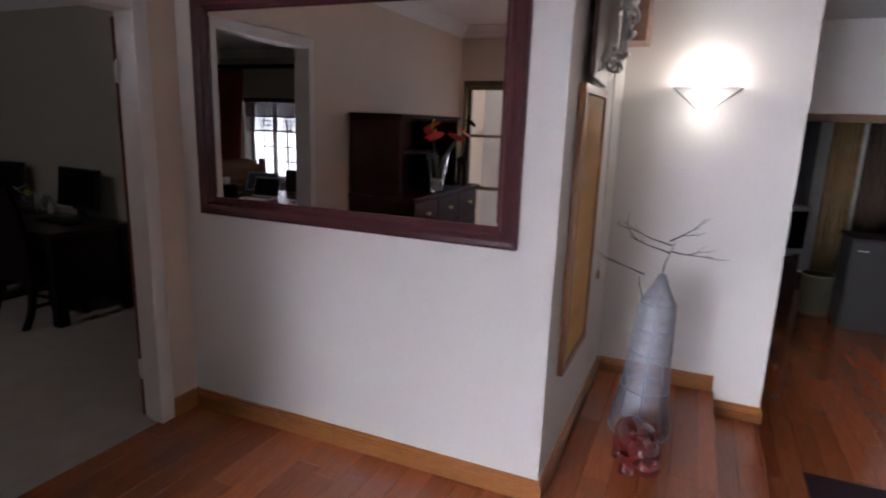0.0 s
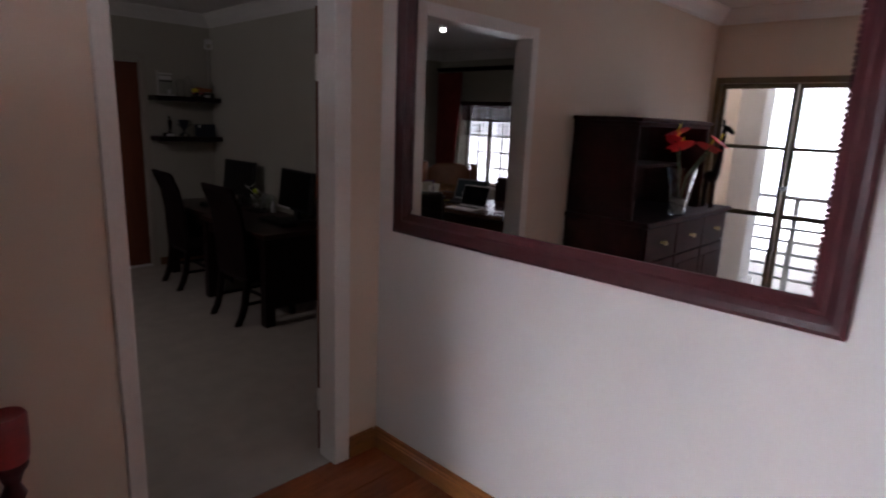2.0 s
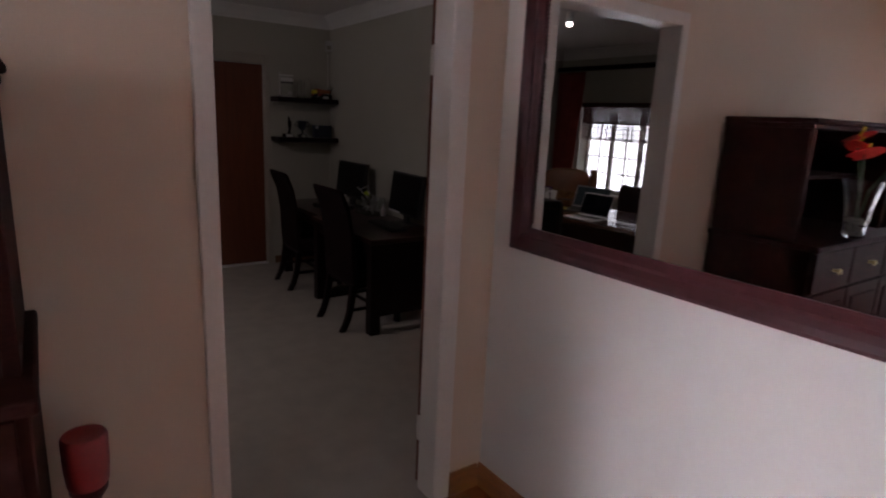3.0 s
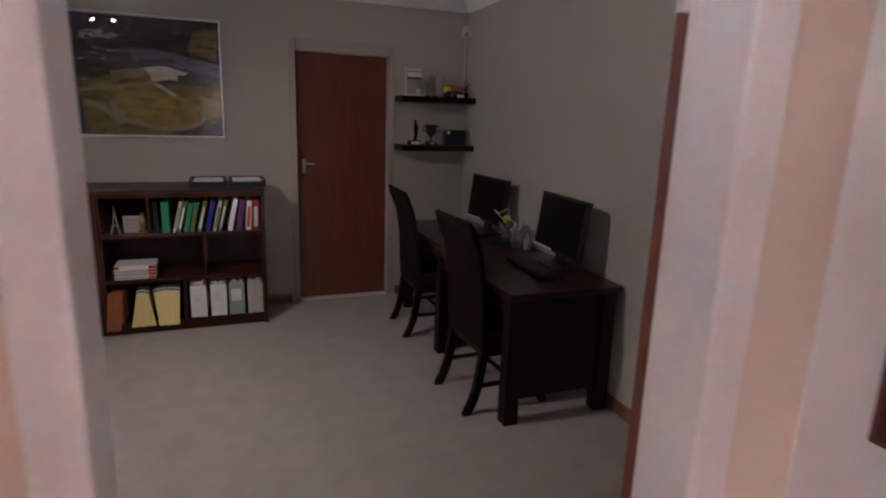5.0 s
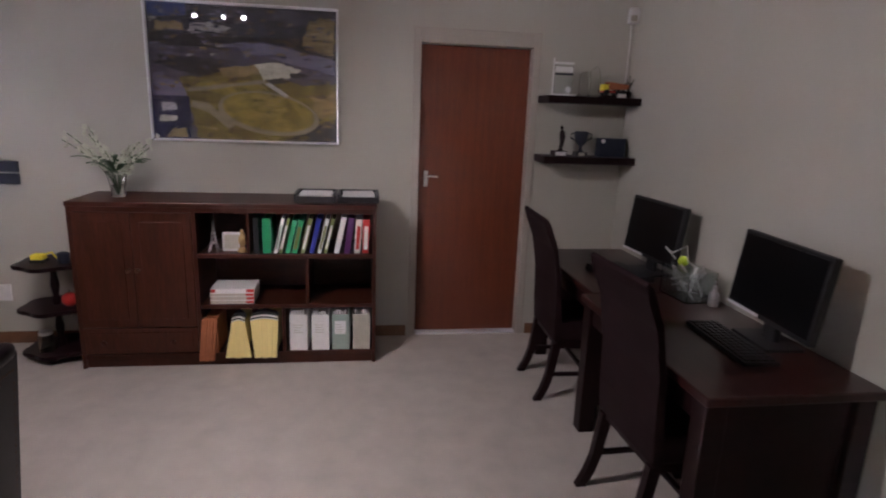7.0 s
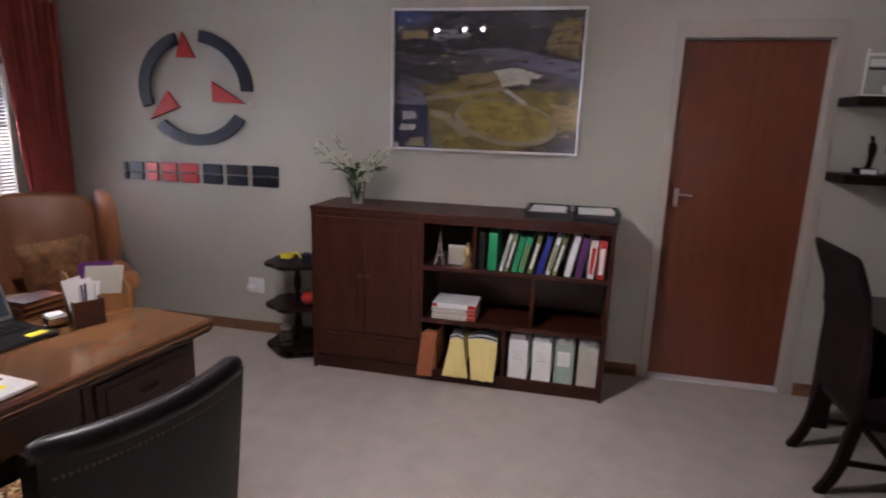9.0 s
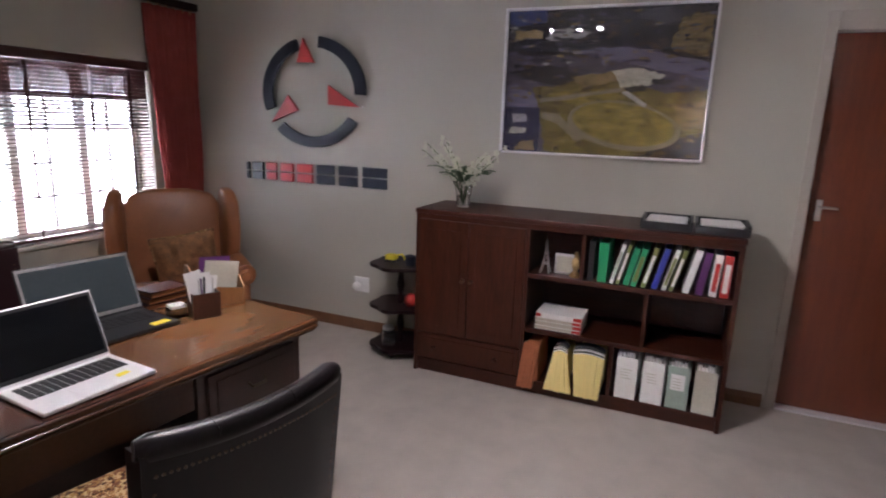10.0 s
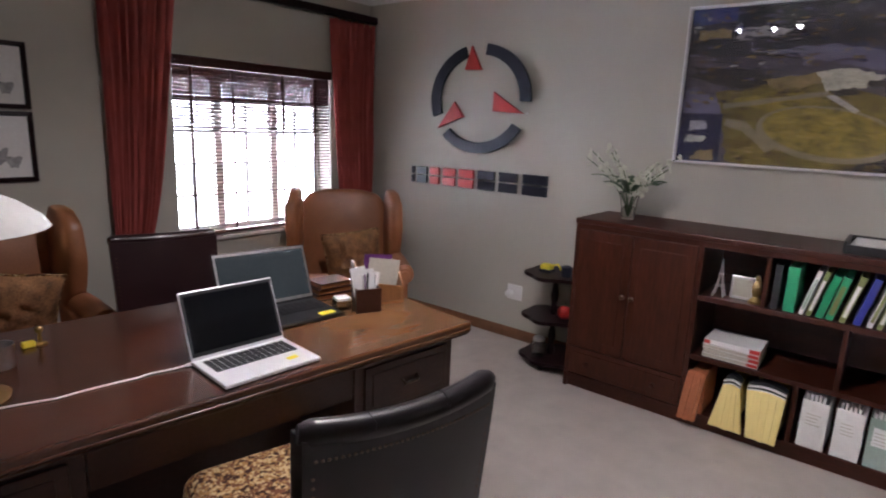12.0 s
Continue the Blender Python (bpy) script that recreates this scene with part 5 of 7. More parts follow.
# ---- high-backed upholstered chairs ----
def dining_chair():
    th = thing("dining_chair", Matrix(), "high-backed dark brown upholstered chair with sabre legs", "chair", "chairs at the writing desks")
    w = 0.225
    # the back's side outline, x across, y depth (seat towards +y)
    prof = [(0.045, 0.36), (0.025, 0.50), (0.01, 0.70), (-0.025, 0.90), (-0.075, 1.03), (-0.10, 1.06), (-0.115, 1.045), (-0.09, 1.00), (-0.05, 0.88), (-0.02, 0.70), (-0.012, 0.50), (-0.005, 0.36)]
    t = prism(prof, 2 * w, bev=0.008)
    bmesh.ops.transform(t, matrix=Matrix(((0, 0, 1, -w), (1, 0, 0, 0), (0, 1, 0, 0), (0, 0, 0, 1))), verts=t.verts)
    part("backrest", t, UPHOL, th, smooth=True)
    part("seat", box(-w, 0.0, 0.36, w, 0.44, 0.47, 0.025, seg=3), UPHOL, th, smooth=True)
    part("seat_rail", box(-w + 0.01, 0.01, 0.325, w - 0.01, 0.43, 0.362, 0.003), WENGE, th)
    for s in (-1, 1):
        x = s * (w - 0.03)
        t = bmesh.new()
        pts = [(0.02, 0.35, 0.024), (0.005, 0.25, 0.023), (-0.01, 0.15, 0.022), (-0.035, 0.07, 0.022), (-0.07, 0.0, 0.022)]
        rows = []
        for y, z, r in pts:
            rows.append([t.verts.new((x + a * r, y + c * r, z)) for a, c in ((-0.8, -1), (0.8, -1), (0.8, 1), (-0.8, 1))])
        for r0, r1 in zip(rows, rows[1:]):
            for i in range(4):
                t.faces.new((r0[i], r0[(i + 1) % 4], r1[(i + 1) % 4], r1[i]))
        t.faces.new(rows[0]), t.faces.new(rows[-1])
        part("leg", t, WENGE, th)
        part("leg", box(x - 0.02, 0.385, 0, x + 0.02, 0.425, 0.33, 0.003), WENGE, th)
        part("stretcher", box(x - 0.010, 0.0, 0.145, x + 0.010, 0.388, 0.168, 0.003), WENGE, th)
    part("stretcher", box(-w + 0.035, 0.20, 0.146, w - 0.035, 0.222, 0.167, 0.003), WENGE, th)
    return th


ch = dining_chair()
ch.matrix_basis = pose(-4.70, 2.275, 0, 0, 0, 2)
copy_thing(ch, pose(-5.86, 2.315, 0, 0, 0, -2))


def monitor(x, y, z, turn, label):
    th = thing("computer_monitor", T((x, y, z)) @ Matrix.Rotation(radians(turn), 4, 'Z'), label, "monitor", "monitors on the writing desks")
    tilt = Matrix.Rotation(radians(-7), 4, 'X')
    case = box(-0.265, 0.0, 0.0, 0.265, 0.035, 0.335, 0.006)
    bmesh.ops.transform(case, matrix=T((0, 0, 0.085)) @ tilt, verts=case.verts)
    part("case", case, BLACK, th)
    s = box(-0.25, -0.0022, 0.022, 0.25, -0.0002, 0.32)
    bmesh.ops.transform(s, matrix=T((0, 0, 0.085)) @ tilt, verts=s.verts)
    part("screen", s, MONITOR_SCREEN, th)
    s = box(-0.262, -0.0035, 0.003, -0.04, -0.0005, 0.016, 0.001)
    bmesh.ops.transform(s, matrix=T((0, 0, 0.085)) @ tilt, verts=s.verts)
    part("silver_strip", s, ALU, th)
    part("neck", box(-0.04, 0.03, 0.006, 0.04, 0.06, 0.20, 0.006), BLACK, th)
    part("stand_base", box(-0.12, -0.05, 0, 0.12, 0.11, 0.012, 0.004), BLACK, th)


monitor(-4.755, 2.845, 0.72, -4, "black flat computer monitor on the writing desk")
monitor(-5.80, 2.87, 0.72, 3, "black flat computer monitor turned on the desk")
kb = thing("keyboard", pose(-4.74, 2.70, 0.72, 0, 0, -4), "black computer keyboard on the desk", "keyboard")
part("base", box(-0.22, -0.07, 0, 0.22, 0.07, 0.016, 0.004), BLACK, kb)
for r in range(5):
    for c in range(14):
        part("key", box(-0.21 + c * 0.030, -0.058 + r * 0.024, 0.0162, -0.185 + c * 0.030, -0.038 + r * 0.024, 0.022), BLACK, kb)
lp0 = thing("docked_laptop", pose(-5.72, 2.68, 0.72, 0, 0, 10), "closed black laptop in front of the monitor", "laptop")
part("body", box(-0.17, -0.11, 0, 0.17, 0.11, 0.024, 0.005), BLACK, lp0)
part("lid", box(-0.17, -0.11, 0.025, 0.17, 0.11, 0.036, 0.004), BLACK, lp0)
ac = thing("acrylic_box", pose(-5.34, 2.865, 0.72, 0, 0, 5), "clear acrylic box of cables and a yellow-green ball", "box")
for x0, y0, x1, y1 in ((-0.11, -0.08, 0.11, -0.076), (-0.11, 0.076, 0.11, 0.08), (-0.11, -0.076, -0.106, 0.076), (0.106, -0.076, 0.11, 0.076)):
    part("acrylic_wall", box(x0, y0, 0.004, x1, y1, 0.15), SMOKE, ac)
part("bottom", box(-0.11, -0.08, 0, 0.11, 0.08, 0.004), SMOKE, ac)
rr = random.Random(4)
for k in range(7):
    part("cable", tube([(rr.uniform(-0.09, 0.09), rr.uniform(-0.06, 0.06), 0.01 + 0.17 * rr.random()) for _ in range(5)], 0.004, 6), PAPER if k % 2 else CHROME, ac)
tb = thing("tennis_ball", T((-5.41, 2.85, 0.874)), "yellow-green ball on top of the acrylic box", "ball")
part("ball", blob(0.026, 0.026, 0.026, m=T((0.03, 0, 0.02))), mat("felt_yellow_green", (0.45, 0.6, 0.05), 0.9), tb, smooth=True)
part("wire_nest", tube([(-0.09, 0.03, 0.0), (-0.12, -0.02, 0.06), (-0.03, -0.03, 0.05), (0.0, 0.03, 0.09), (0.07, 0.0, 0.03), (0.09, 0.04, 0.0)], 0.003, 6), PAPER, tb)
bt = thing("silver_bottle", T((-5.19, 2.915, 0.72)), "small silver pump bottle on the desk", "bottle")
part("body", lathe([(0.02, 0), (0.024, 0.006), (0.024, 0.06), (0.010, 0.08), (0.010, 0.10)], 18), CHROME, bt, smooth=True)
part("pump", tube([(0, 0, 0.10), (0, 0, 0.125), (0.02, -0.01, 0.125)], 0.004, 8), CHROME, bt)

# ---- executive desk ----
DM = pose(-4.928, -0.183, 0, 0, 0, -7.5)
dk2 = thing("executive_desk", DM, "large old wooden desk with moulded edge and pedestals", "desk")
L_, D_ = 1.78, 0.89
part("desk_top", box(0, -D_, 0.748, L_, 0, 0.78, 0.010, seg=3), DESKWOOD, dk2, "worn reddish wood top")
for yy, zz, rr1 in ((0.002, 0.754, 0.0055), (-0.004, 0.742, 0.004)):
    part("edge_bead", tube([(0.012, yy, zz), (L_ - 0.012, yy, zz)], rr1, 10), DESKWOOD, dk2, "polished bead along the edge", smooth=True)
part("edge_moulding", box(0.010, -D_ + 0.010, 0.728, L_ - 0.010, -0.010, 0.747, 0.006), DESK_BODY, dk2)
for x0 in (0.05, L_ - 0.50):
    ped = part("pedestal", box(x0, -D_ + 0.05, 0.05, x0 + 0.45, -0.055, 0.727, 0.004), DESK_BODY, dk2)
    part("plinth", box(x0 - 0.01, -D_ + 0.04, 0.0, x0 + 0.46, -0.045, 0.05, 0.006), DESK_BODY, dk2)
    for k, (z0, z1) in enumerate(((0.53, 0.70), (0.31, 0.51), (0.08, 0.29))):
        d = part("drawer", box(x0 + 0.035, -0.0548, z0, x0 + 0.415, -0.044, z1, 0.004), DESK_BODY, ped)
        part("drawer_panel", box(x0 + 0.065, -0.0438, z0 + 0.025, x0 + 0.385, -0.039, z1 - 0.025, 0.002), DESK_BODY, ped)
        part("pull", tube([(x0 + 0.19, -0.038, (z0 + z1) / 2 + 0.01), (x0 + 0.195, -0.022, (z0 + z1) / 2 - 0.004), (x0 + 0.255, -0.022, (z0 + z1) / 2 - 0.004), (x0 + 0.26, -0.038, (z0 + z1) / 2 + 0.01)], 0.005, 8), BRONZE_NAIL, ped, "dark bronze drop pull", smooth=True)
part("frieze", box(0.505, -0.08, 0.60, L_ - 0.505, -0.06, 0.727, 0.002), DESK_BODY, dk2)
part("modesty_panel", box(0.505, -0.42, 0.10, L_ - 0.505, -0.40, 0.727, 0.002), DESK_BODY, dk2)


def laptop(m, w, d, body, screen, keys, opened, label, sh):
    th = thing("laptop", m, label, "laptop", "laptops on the desk")
    part("base", box(-w / 2, 0, 0.003, w / 2, d, 0.015, 0.003), body, th)
    for x in (-w / 2 + 0.03, w / 2 - 0.03):
        for y in (0.02, d - 0.02):
            part("foot", box(x - 0.01, y - 0.004, 0, x + 0.01, y + 0.004, 0.003), BLACK, th)
    kbw = w * 0.86
    part("key_tray", box(-kbw / 2, d * 0.10, 0.0151, kbw / 2, d * 0.56, 0.0156), keys, th)
    rows, cols = 5, 13
    key0 = None
    for r in range(rows):
        for c in range(cols):
            x = -kbw / 2 + (c + 0.5) * kbw / cols
            y = d * 0.11 + (r + 0.5) * d * 0.45 / rows
            if key0 is None:
                key0 = part("key", box(-kbw / cols * 0.42, -d * 0.036, 0, kbw / cols * 0.42, d * 0.036, 0.0018), BLACK, th)
                k = key0
            else:
                k = new("key", key0.data)
                k.parent = th
            k.matrix_basis = T((x, y, 0.0157))
    part("touchpad", box(-w * 0.17, d * 0.62, 0.0151, w * 0.17, d * 0.96, 0.0155), body, th)
    lm = T((0, 0.004, 0.014)) @ Matrix.Rotation(radians(opened - 90), 4, 'X')
    lid = box(-w / 2, -0.007, 0, w / 2, 0, sh, 0.003)
    bmesh.ops.transform(lid, matrix=lm, verts=lid.verts)
    part("lid", lid, body, th)
    s = box(-w / 2 + 0.004, 0.0002, 0.010, w / 2 - 0.004, 0.0012, sh - 0.004)
    bmesh.ops.transform(s, matrix=lm, verts=s.verts)
    part("bezel", s, BLACK if body == ALU else CHROME, th)
    s = box(-w / 2 + 0.012, 0.0013, 0.022, w / 2 - 0.012, 0.002, sh - 0.014)
    bmesh.ops.transform(s, matrix=lm, verts=s.verts)
    part("screen", s, screen, th)
    return th


lap1 = laptop(pose(-4.163, -0.530, 0.78, 0, 0, -4.6), 0.308, 0.216, ALU, SCREEN, ALU, 112, "open silver laptop with a black screen on the desk", 0.208)
lap2 = laptop(pose(-4.482, -0.833, 0.78, 0, 0, -9), 0.38, 0.235, BLACK, LAP_SCREEN, BLACK, 112, "open dark grey laptop with yellow notes on the desk", 0.225)
for th, pts in ((lap1, ((0.085, 0.165),)), (lap2, ((-0.12, 0.195), (0.135, 0.20)))):
    for x, y in pts:
        w = 0.018 if th == lap1 else 0.032
        part("sticky_note", box(-w, -w * 0.56, 0.0158, w, w * 0.56, 0.0166, m=T((x * -1, y, 0)) @ Matrix.Rotation(radians(6), 4, 'Z')), NOTE, th, "yellow sticky note")
wire = thing("charging_cable", T((-3.8, -0.58, 0.78)), "white charging cable across the desk", "cable")
part("wire", tube([(-4.006, -0.545, 0.786), (-3.955, -0.556, 0.784), (-3.91, -0.571, 0.783), (-3.87, -0.569, 0.783), (-3.828, -0.577, 0.783), (-3.75, -0.588, 0.783), (-3.676, -0.592, 0.783), (-3.567, -0.633, 0.783), (-3.40, -0.70, 0.783), (-3.25, -0.80, 0.783)], 0.003, 8), PAPER, wire, world=True, smooth=True)
part("plug", box(-4.018, -0.551, 0.783, -3.996, -0.540, 0.791, 0.002), PAPER, wire, world=True)

# letter rack, pen box, note cube and books
lr = thing("letter_rack", pose(-4.865, -0.62, 0.78, 0, 0, -28), "wooden letter rack filled with envelopes", "letter rack")
for y in (-0.05, 0.02, 0.09):
    part("divider", prism([(-0.085, 0), (0.085, 0), (0.085, 0.09 + 0.03 * (0.09 - y) / 0.14), (-0.085, 0.06 + 0.03 * (0.09 - y) / 0.14)], 0.008, m=T((0, y - 0.045, 0.008)) @ XZ, bev=0.002), HONEY, lr)
for x in (-0.093, 0.085):
    part("side", prism([(-0.11, 0), (0.05, 0), (0.05, 0.075), (-0.06, 0.155), (-0.11, 0.155)], 0.008, m=T((x, 0, 0)) @ YZ, bev=0.002), HONEY, lr)
part("bottom", box(-0.085, -0.11, 0, 0.085, 0.05, 0.008), HONEY, lr)
for k in range(6):
    part("envelope", box(-0.045 - 0.025 * rr.random(), 0, 0.010, 0.065, 0.003, 0.12 + 0.07 * rr.random(), m=T((rr.uniform(-0.01, 0.012), -0.09 + k * 0.017, 0)) @ Matrix.Rotation(radians(rr.uniform(-9, 12)), 4, 'Y')), (PAPER, BEIGE, PAPER, PURPLE, PAPER, BEIGE)[k], lr)
pn = thing("pen_box", pose(-4.745, -0.57, 0.78, 0, 0, -28), "dark wooden pen box with pens and cards", "pen holder")
for x0, y0, x1, y1 in ((-0.05, -0.04, 0.05, -0.034), (-0.05, 0.034, 0.05, 0.04), (-0.05, -0.034, -0.044, 0.034), (0.044, -0.034, 0.05, 0.034)):
    part("wall", box(x0, y0, 0, x1, y1, 0.095, 0.001), DESK_BODY, pn)
part("bottom", box(-0.044, -0.034, 0, 0.044, 0.034, 0.006), DESK_BODY, pn)
for k in range(9):
    a, c = rr.uniform(-0.03, 0.03), rr.uniform(-0.022, 0.022)
    part("pen", tube([(a, c, 0.008), (a * 1.5 + rr.uniform(-0.01, 0.01), c * 1.5, 0.13 + 0.03 * rr.random())], 0.004, 8), (NAVY, PURPLE, BLACK, PAPER, CHROME)[k % 5], pn)
for k in range(3):
    part("card", box(-0.03, 0, 0.02, 0.03, 0.002, 0.15 + 0.015 * k, m=T((-0.01 + 0.01 * k, -0.02 + 0.015 * k, 0)) @ Matrix.Rotation(radians(-8 + 9 * k), 4, 'Y')), PAPER, pn)
nc = thing("note_cube", pose(-4.69, -0.65, 0.78, 0, 0, -20), "clear note box with white paper", "note box")
part("case", box(-0.03, -0.03, 0, 0.03, 0.03, 0.036, 0.001), SMOKE, nc)
part("paper_block", box(-0.028, -0.028, 0.037, 0.028, 0.028, 0.046), PAPER, nc)
for k, (w, c) in enumerate(((0.085, WENGE), (0.08, BOOKWOOD), (0.075, BOOKWOOD_DOOR))):
    bk = thing("book", pose(-4.765, -0.815, 0.78 + 0.024 * k, 0, 0, -15 + 4 * k), "small old bound book stacked on the desk", "book", "books stacked on the desk")
    part("cover", box(-w, -0.055, 0, w, 0.055, 0.0035), c, bk)
    part("cover", box(-w, -0.055, 0.0195, w, 0.055, 0.023), c, bk)
    part("page_block", box(-w + 0.003, -0.051, 0.0036, w - 0.003, 0.051, 0.0194), HONEY, bk)
fg = thing("brass_figurine", T((-3.774, -1.03, 0.78)), "small brass and yellow key ornament on the desk", "ornament")
part("base", lathe([(0.02, 0), (0.02, 0.005), (0.006, 0.01), (0.004, 0.045)], 16), BRASS, fg, smooth=True)
part("knob", blob(0.012, 0.012, 0.012, m=T((0, 0, 0.05)), sub=2), BRASS, fg, smooth=True)
part("tag", box(0.014, -0.015, 0, 0.05, 0.012, 0.018, 0.004), NOTE, fg)
sv = thing("steel_cup", T((-3.643, -0.91, 0.78)), "small brushed steel cup on the desk", "cup")
part("cup", lathe([(0.03, 0), (0.033, 0.004), (0.035, 0.07), (0.032, 0.07), (0.030, 0.006), (0.001, 0.005)], 24), CHROME, sv, smooth=True)
dl = thing("desk_lamp", T((-3.535, -0.73, 0.78)) @ Matrix.Diagonal((1, 1, 0.945, 1)), "desk lamp with a wide white conical shade", "lamp")
part("base", lathe([(0.08, 0), (0.082, 0.008), (0.06, 0.02), (0.015, 0.03), (0.010, 0.05)], 28), BRASS, dl, smooth=True)
part("stem", lathe([(0.010, 0.05), (0.009, 0.20), (0.016, 0.22), (0.009, 0.24), (0.008, 0.50)], 16), BRASS, dl, smooth=True)
o = part("shade", lathe([(0.03, 0.575), (0.075, 0.565), (0.14, 0.530), (0.190, 0.490), (0.205, 0.465), (0.200, 0.463), (0.185, 0.486), (0.136, 0.525), (0.073, 0.560), (0.028, 0.570)], 48, close=True), SHADE, dl, "white conical shade", smooth=True)
part("finial", lathe([(0.012, 0.50), (0.012, 0.575), (0.006, 0.59)], 12), BRASS, dl, smooth=True)


# ---- leather chairs at the desk ----
def leather_chair(m, w, zb, zt, label, patterned, lean, bow, hide):
    """A leather chair, seat towards -y, with a rolled top rail, nail heads and wooden legs."""
    th = thing("leather_chair", m, label, "chair", "leather chairs at the desk")
    # the bowed back: a curved slab
    b = bmesh.new()
    n, k = 16, 10
    front, rear = [], []
    for j in range(k + 1):
        z = zb + (zt - zb) * j / k
        fr, re = [], []
        for i in range(n + 1):
            u = 2 * i / n - 1
            yy = bow * (1 - u * u) + lean * (z - zb) / (zt - zb)
            wz = w * (0.94 + 0.06 * (z - zb) / (zt - zb))
            top = 0.012 * u * u if j == k else 0
            fr.append(b.verts.new((u * wz, yy - 0.05 - 0.012 * math.cos(u * 1.5) * math.sin(math.pi * j / k), z + top)))
            re.append(b.verts.new((u * wz, yy, z + top)))
        front.append(fr), rear.append(re)
    for j in range(k):
        for i in range(n):
            b.faces.new((front[j][i], front[j][i + 1], front[j + 1][i + 1], front[j + 1][i]))
            b.faces.new((rear[j][i + 1], rear[j][i], rear[j + 1][i], rear[j + 1][i + 1]))
        b.faces.new((front[j][0], front[j + 1][0], rear[j + 1][0], rear[j][0]))
        b.faces.new((front[j][n], rear[j][n], rear[j + 1][n], front[j + 1][n]))
    for i in range(n):
        b.faces.new((front[k][i], front[k][i + 1], rear[k][i + 1], rear[k][i]))
        b.faces.new((front[0][i + 1], front[0][i], rear[0][i], rear[0][i + 1]))
    back = part("backrest", b, hide, th, smooth=True)
    ytop = lambda u: bow * (1 - u * u) + lean
    pts = [(u * w, ytop(u) - 0.022, zt + 0.004 + 0.012 * u * u) for u in [-1 + 2 * i / 20 for i in range(21)]]
    part("top_roll", tube(pts, [0.025 if 0 < i < 20 else 0.016 for i in range(21)], 14), hide, back, "rolled shiny leather top", smooth=True)
    for u in (-0.33, 0.42):
        part("seam", tube([(u * w, ytop(u) - 0.022 + 0.0265 * math.cos(a), zt + 0.004 + 0.0265 * math.sin(a)) for a in [0.2 + q * 0.35 for q in range(8)]], 0.002, 6), hide, back)
    nail = None
    def on_back(u, f, side):
        """A spot on the back's rear (1) or front (-1) face, u across and f up."""
        yy = bow * (1 - u * u) + lean * f
        x = u * w * (0.94 + 0.06 * f)
        return (x, yy if side > 0 else yy - 0.05 - 0.012 * math.cos(u * 1.5) * math.sin(math.pi * f), zb + (zt - zb) * f)
    spots = [on_back(-0.90 + 1.8 * q / 34, 0.945, 1) for q in range(35)]
    for s in (-0.92, 0.92):
        spots += [on_back(s, 0.03 + 0.85 * q / 24, 1) for q in range(25)]
        spots += [on_back(s, 0.03 + 0.85 * q / 24, -1) for q in range(25)]
    for p in spots:
        if nail is None:
            nail = part("nail_head", blob(0.0038, 0.002, 0.0038, sub=1), BRONZE_NAIL, back, "dark bronze nail head")
            o = nail
        else:
            o = new("nail_head", nail.data)
            o.parent = back
        o.matrix_basis = T(p)
    seat = box(-w, -0.66 if patterned else -0.60, 0.41, w, -0.055, 0.575 if patterned else 0.515, 0.045, seg=4)
    for v in seat.verts:
        v.co.x *= 1 + 0.24 * min(1, max(0, -v.co.y / 0.6))
        v.co.z += 0.02 * math.cos(v.co.x / w * 1.1) if v.co.z > 0.48 else 0
    part("seat", seat, TAPESTRY if patterned else hide, th, "brown and gold patterned fabric seat" if patterned else "", smooth=True)
    part("seat_frame", box(-w + 0.015, -0.56, 0.34, w - 0.015, -0.02, 0.405, 0.006), WENGE, th)
    for x in (-w + 0.04, w - 0.04):
        for y in (-0.53, -0.045):
            part("leg", tube([(x, y, 0.34), (x, y * 1.01, 0.17), (x, y * 1.04, 0.0)], [0.024, 0.020, 0.016], 10), WENGE, th)
        part("side_rail", box(x - 0.018, -0.04, 0.40, x + 0.018, 0.0, zb + 0.05, 0.004), WENGE, th)
    return th


leather_chair(pose(-3.952, 0.338, 0, 0, 0, -14.3), 0.207, 0.48, 0.993, "dark leather chair with patterned seat drawn to the desk", True, 0.05, 0.028, LEATHER)
leather_chair(pose(-4.392, -1.455, 0, 0, 0, 165), 0.215, 0.48, 0.96, "dark brown leather desk chair with nail heads", False, 0.06, 0.03, LEATHER_BROWN)


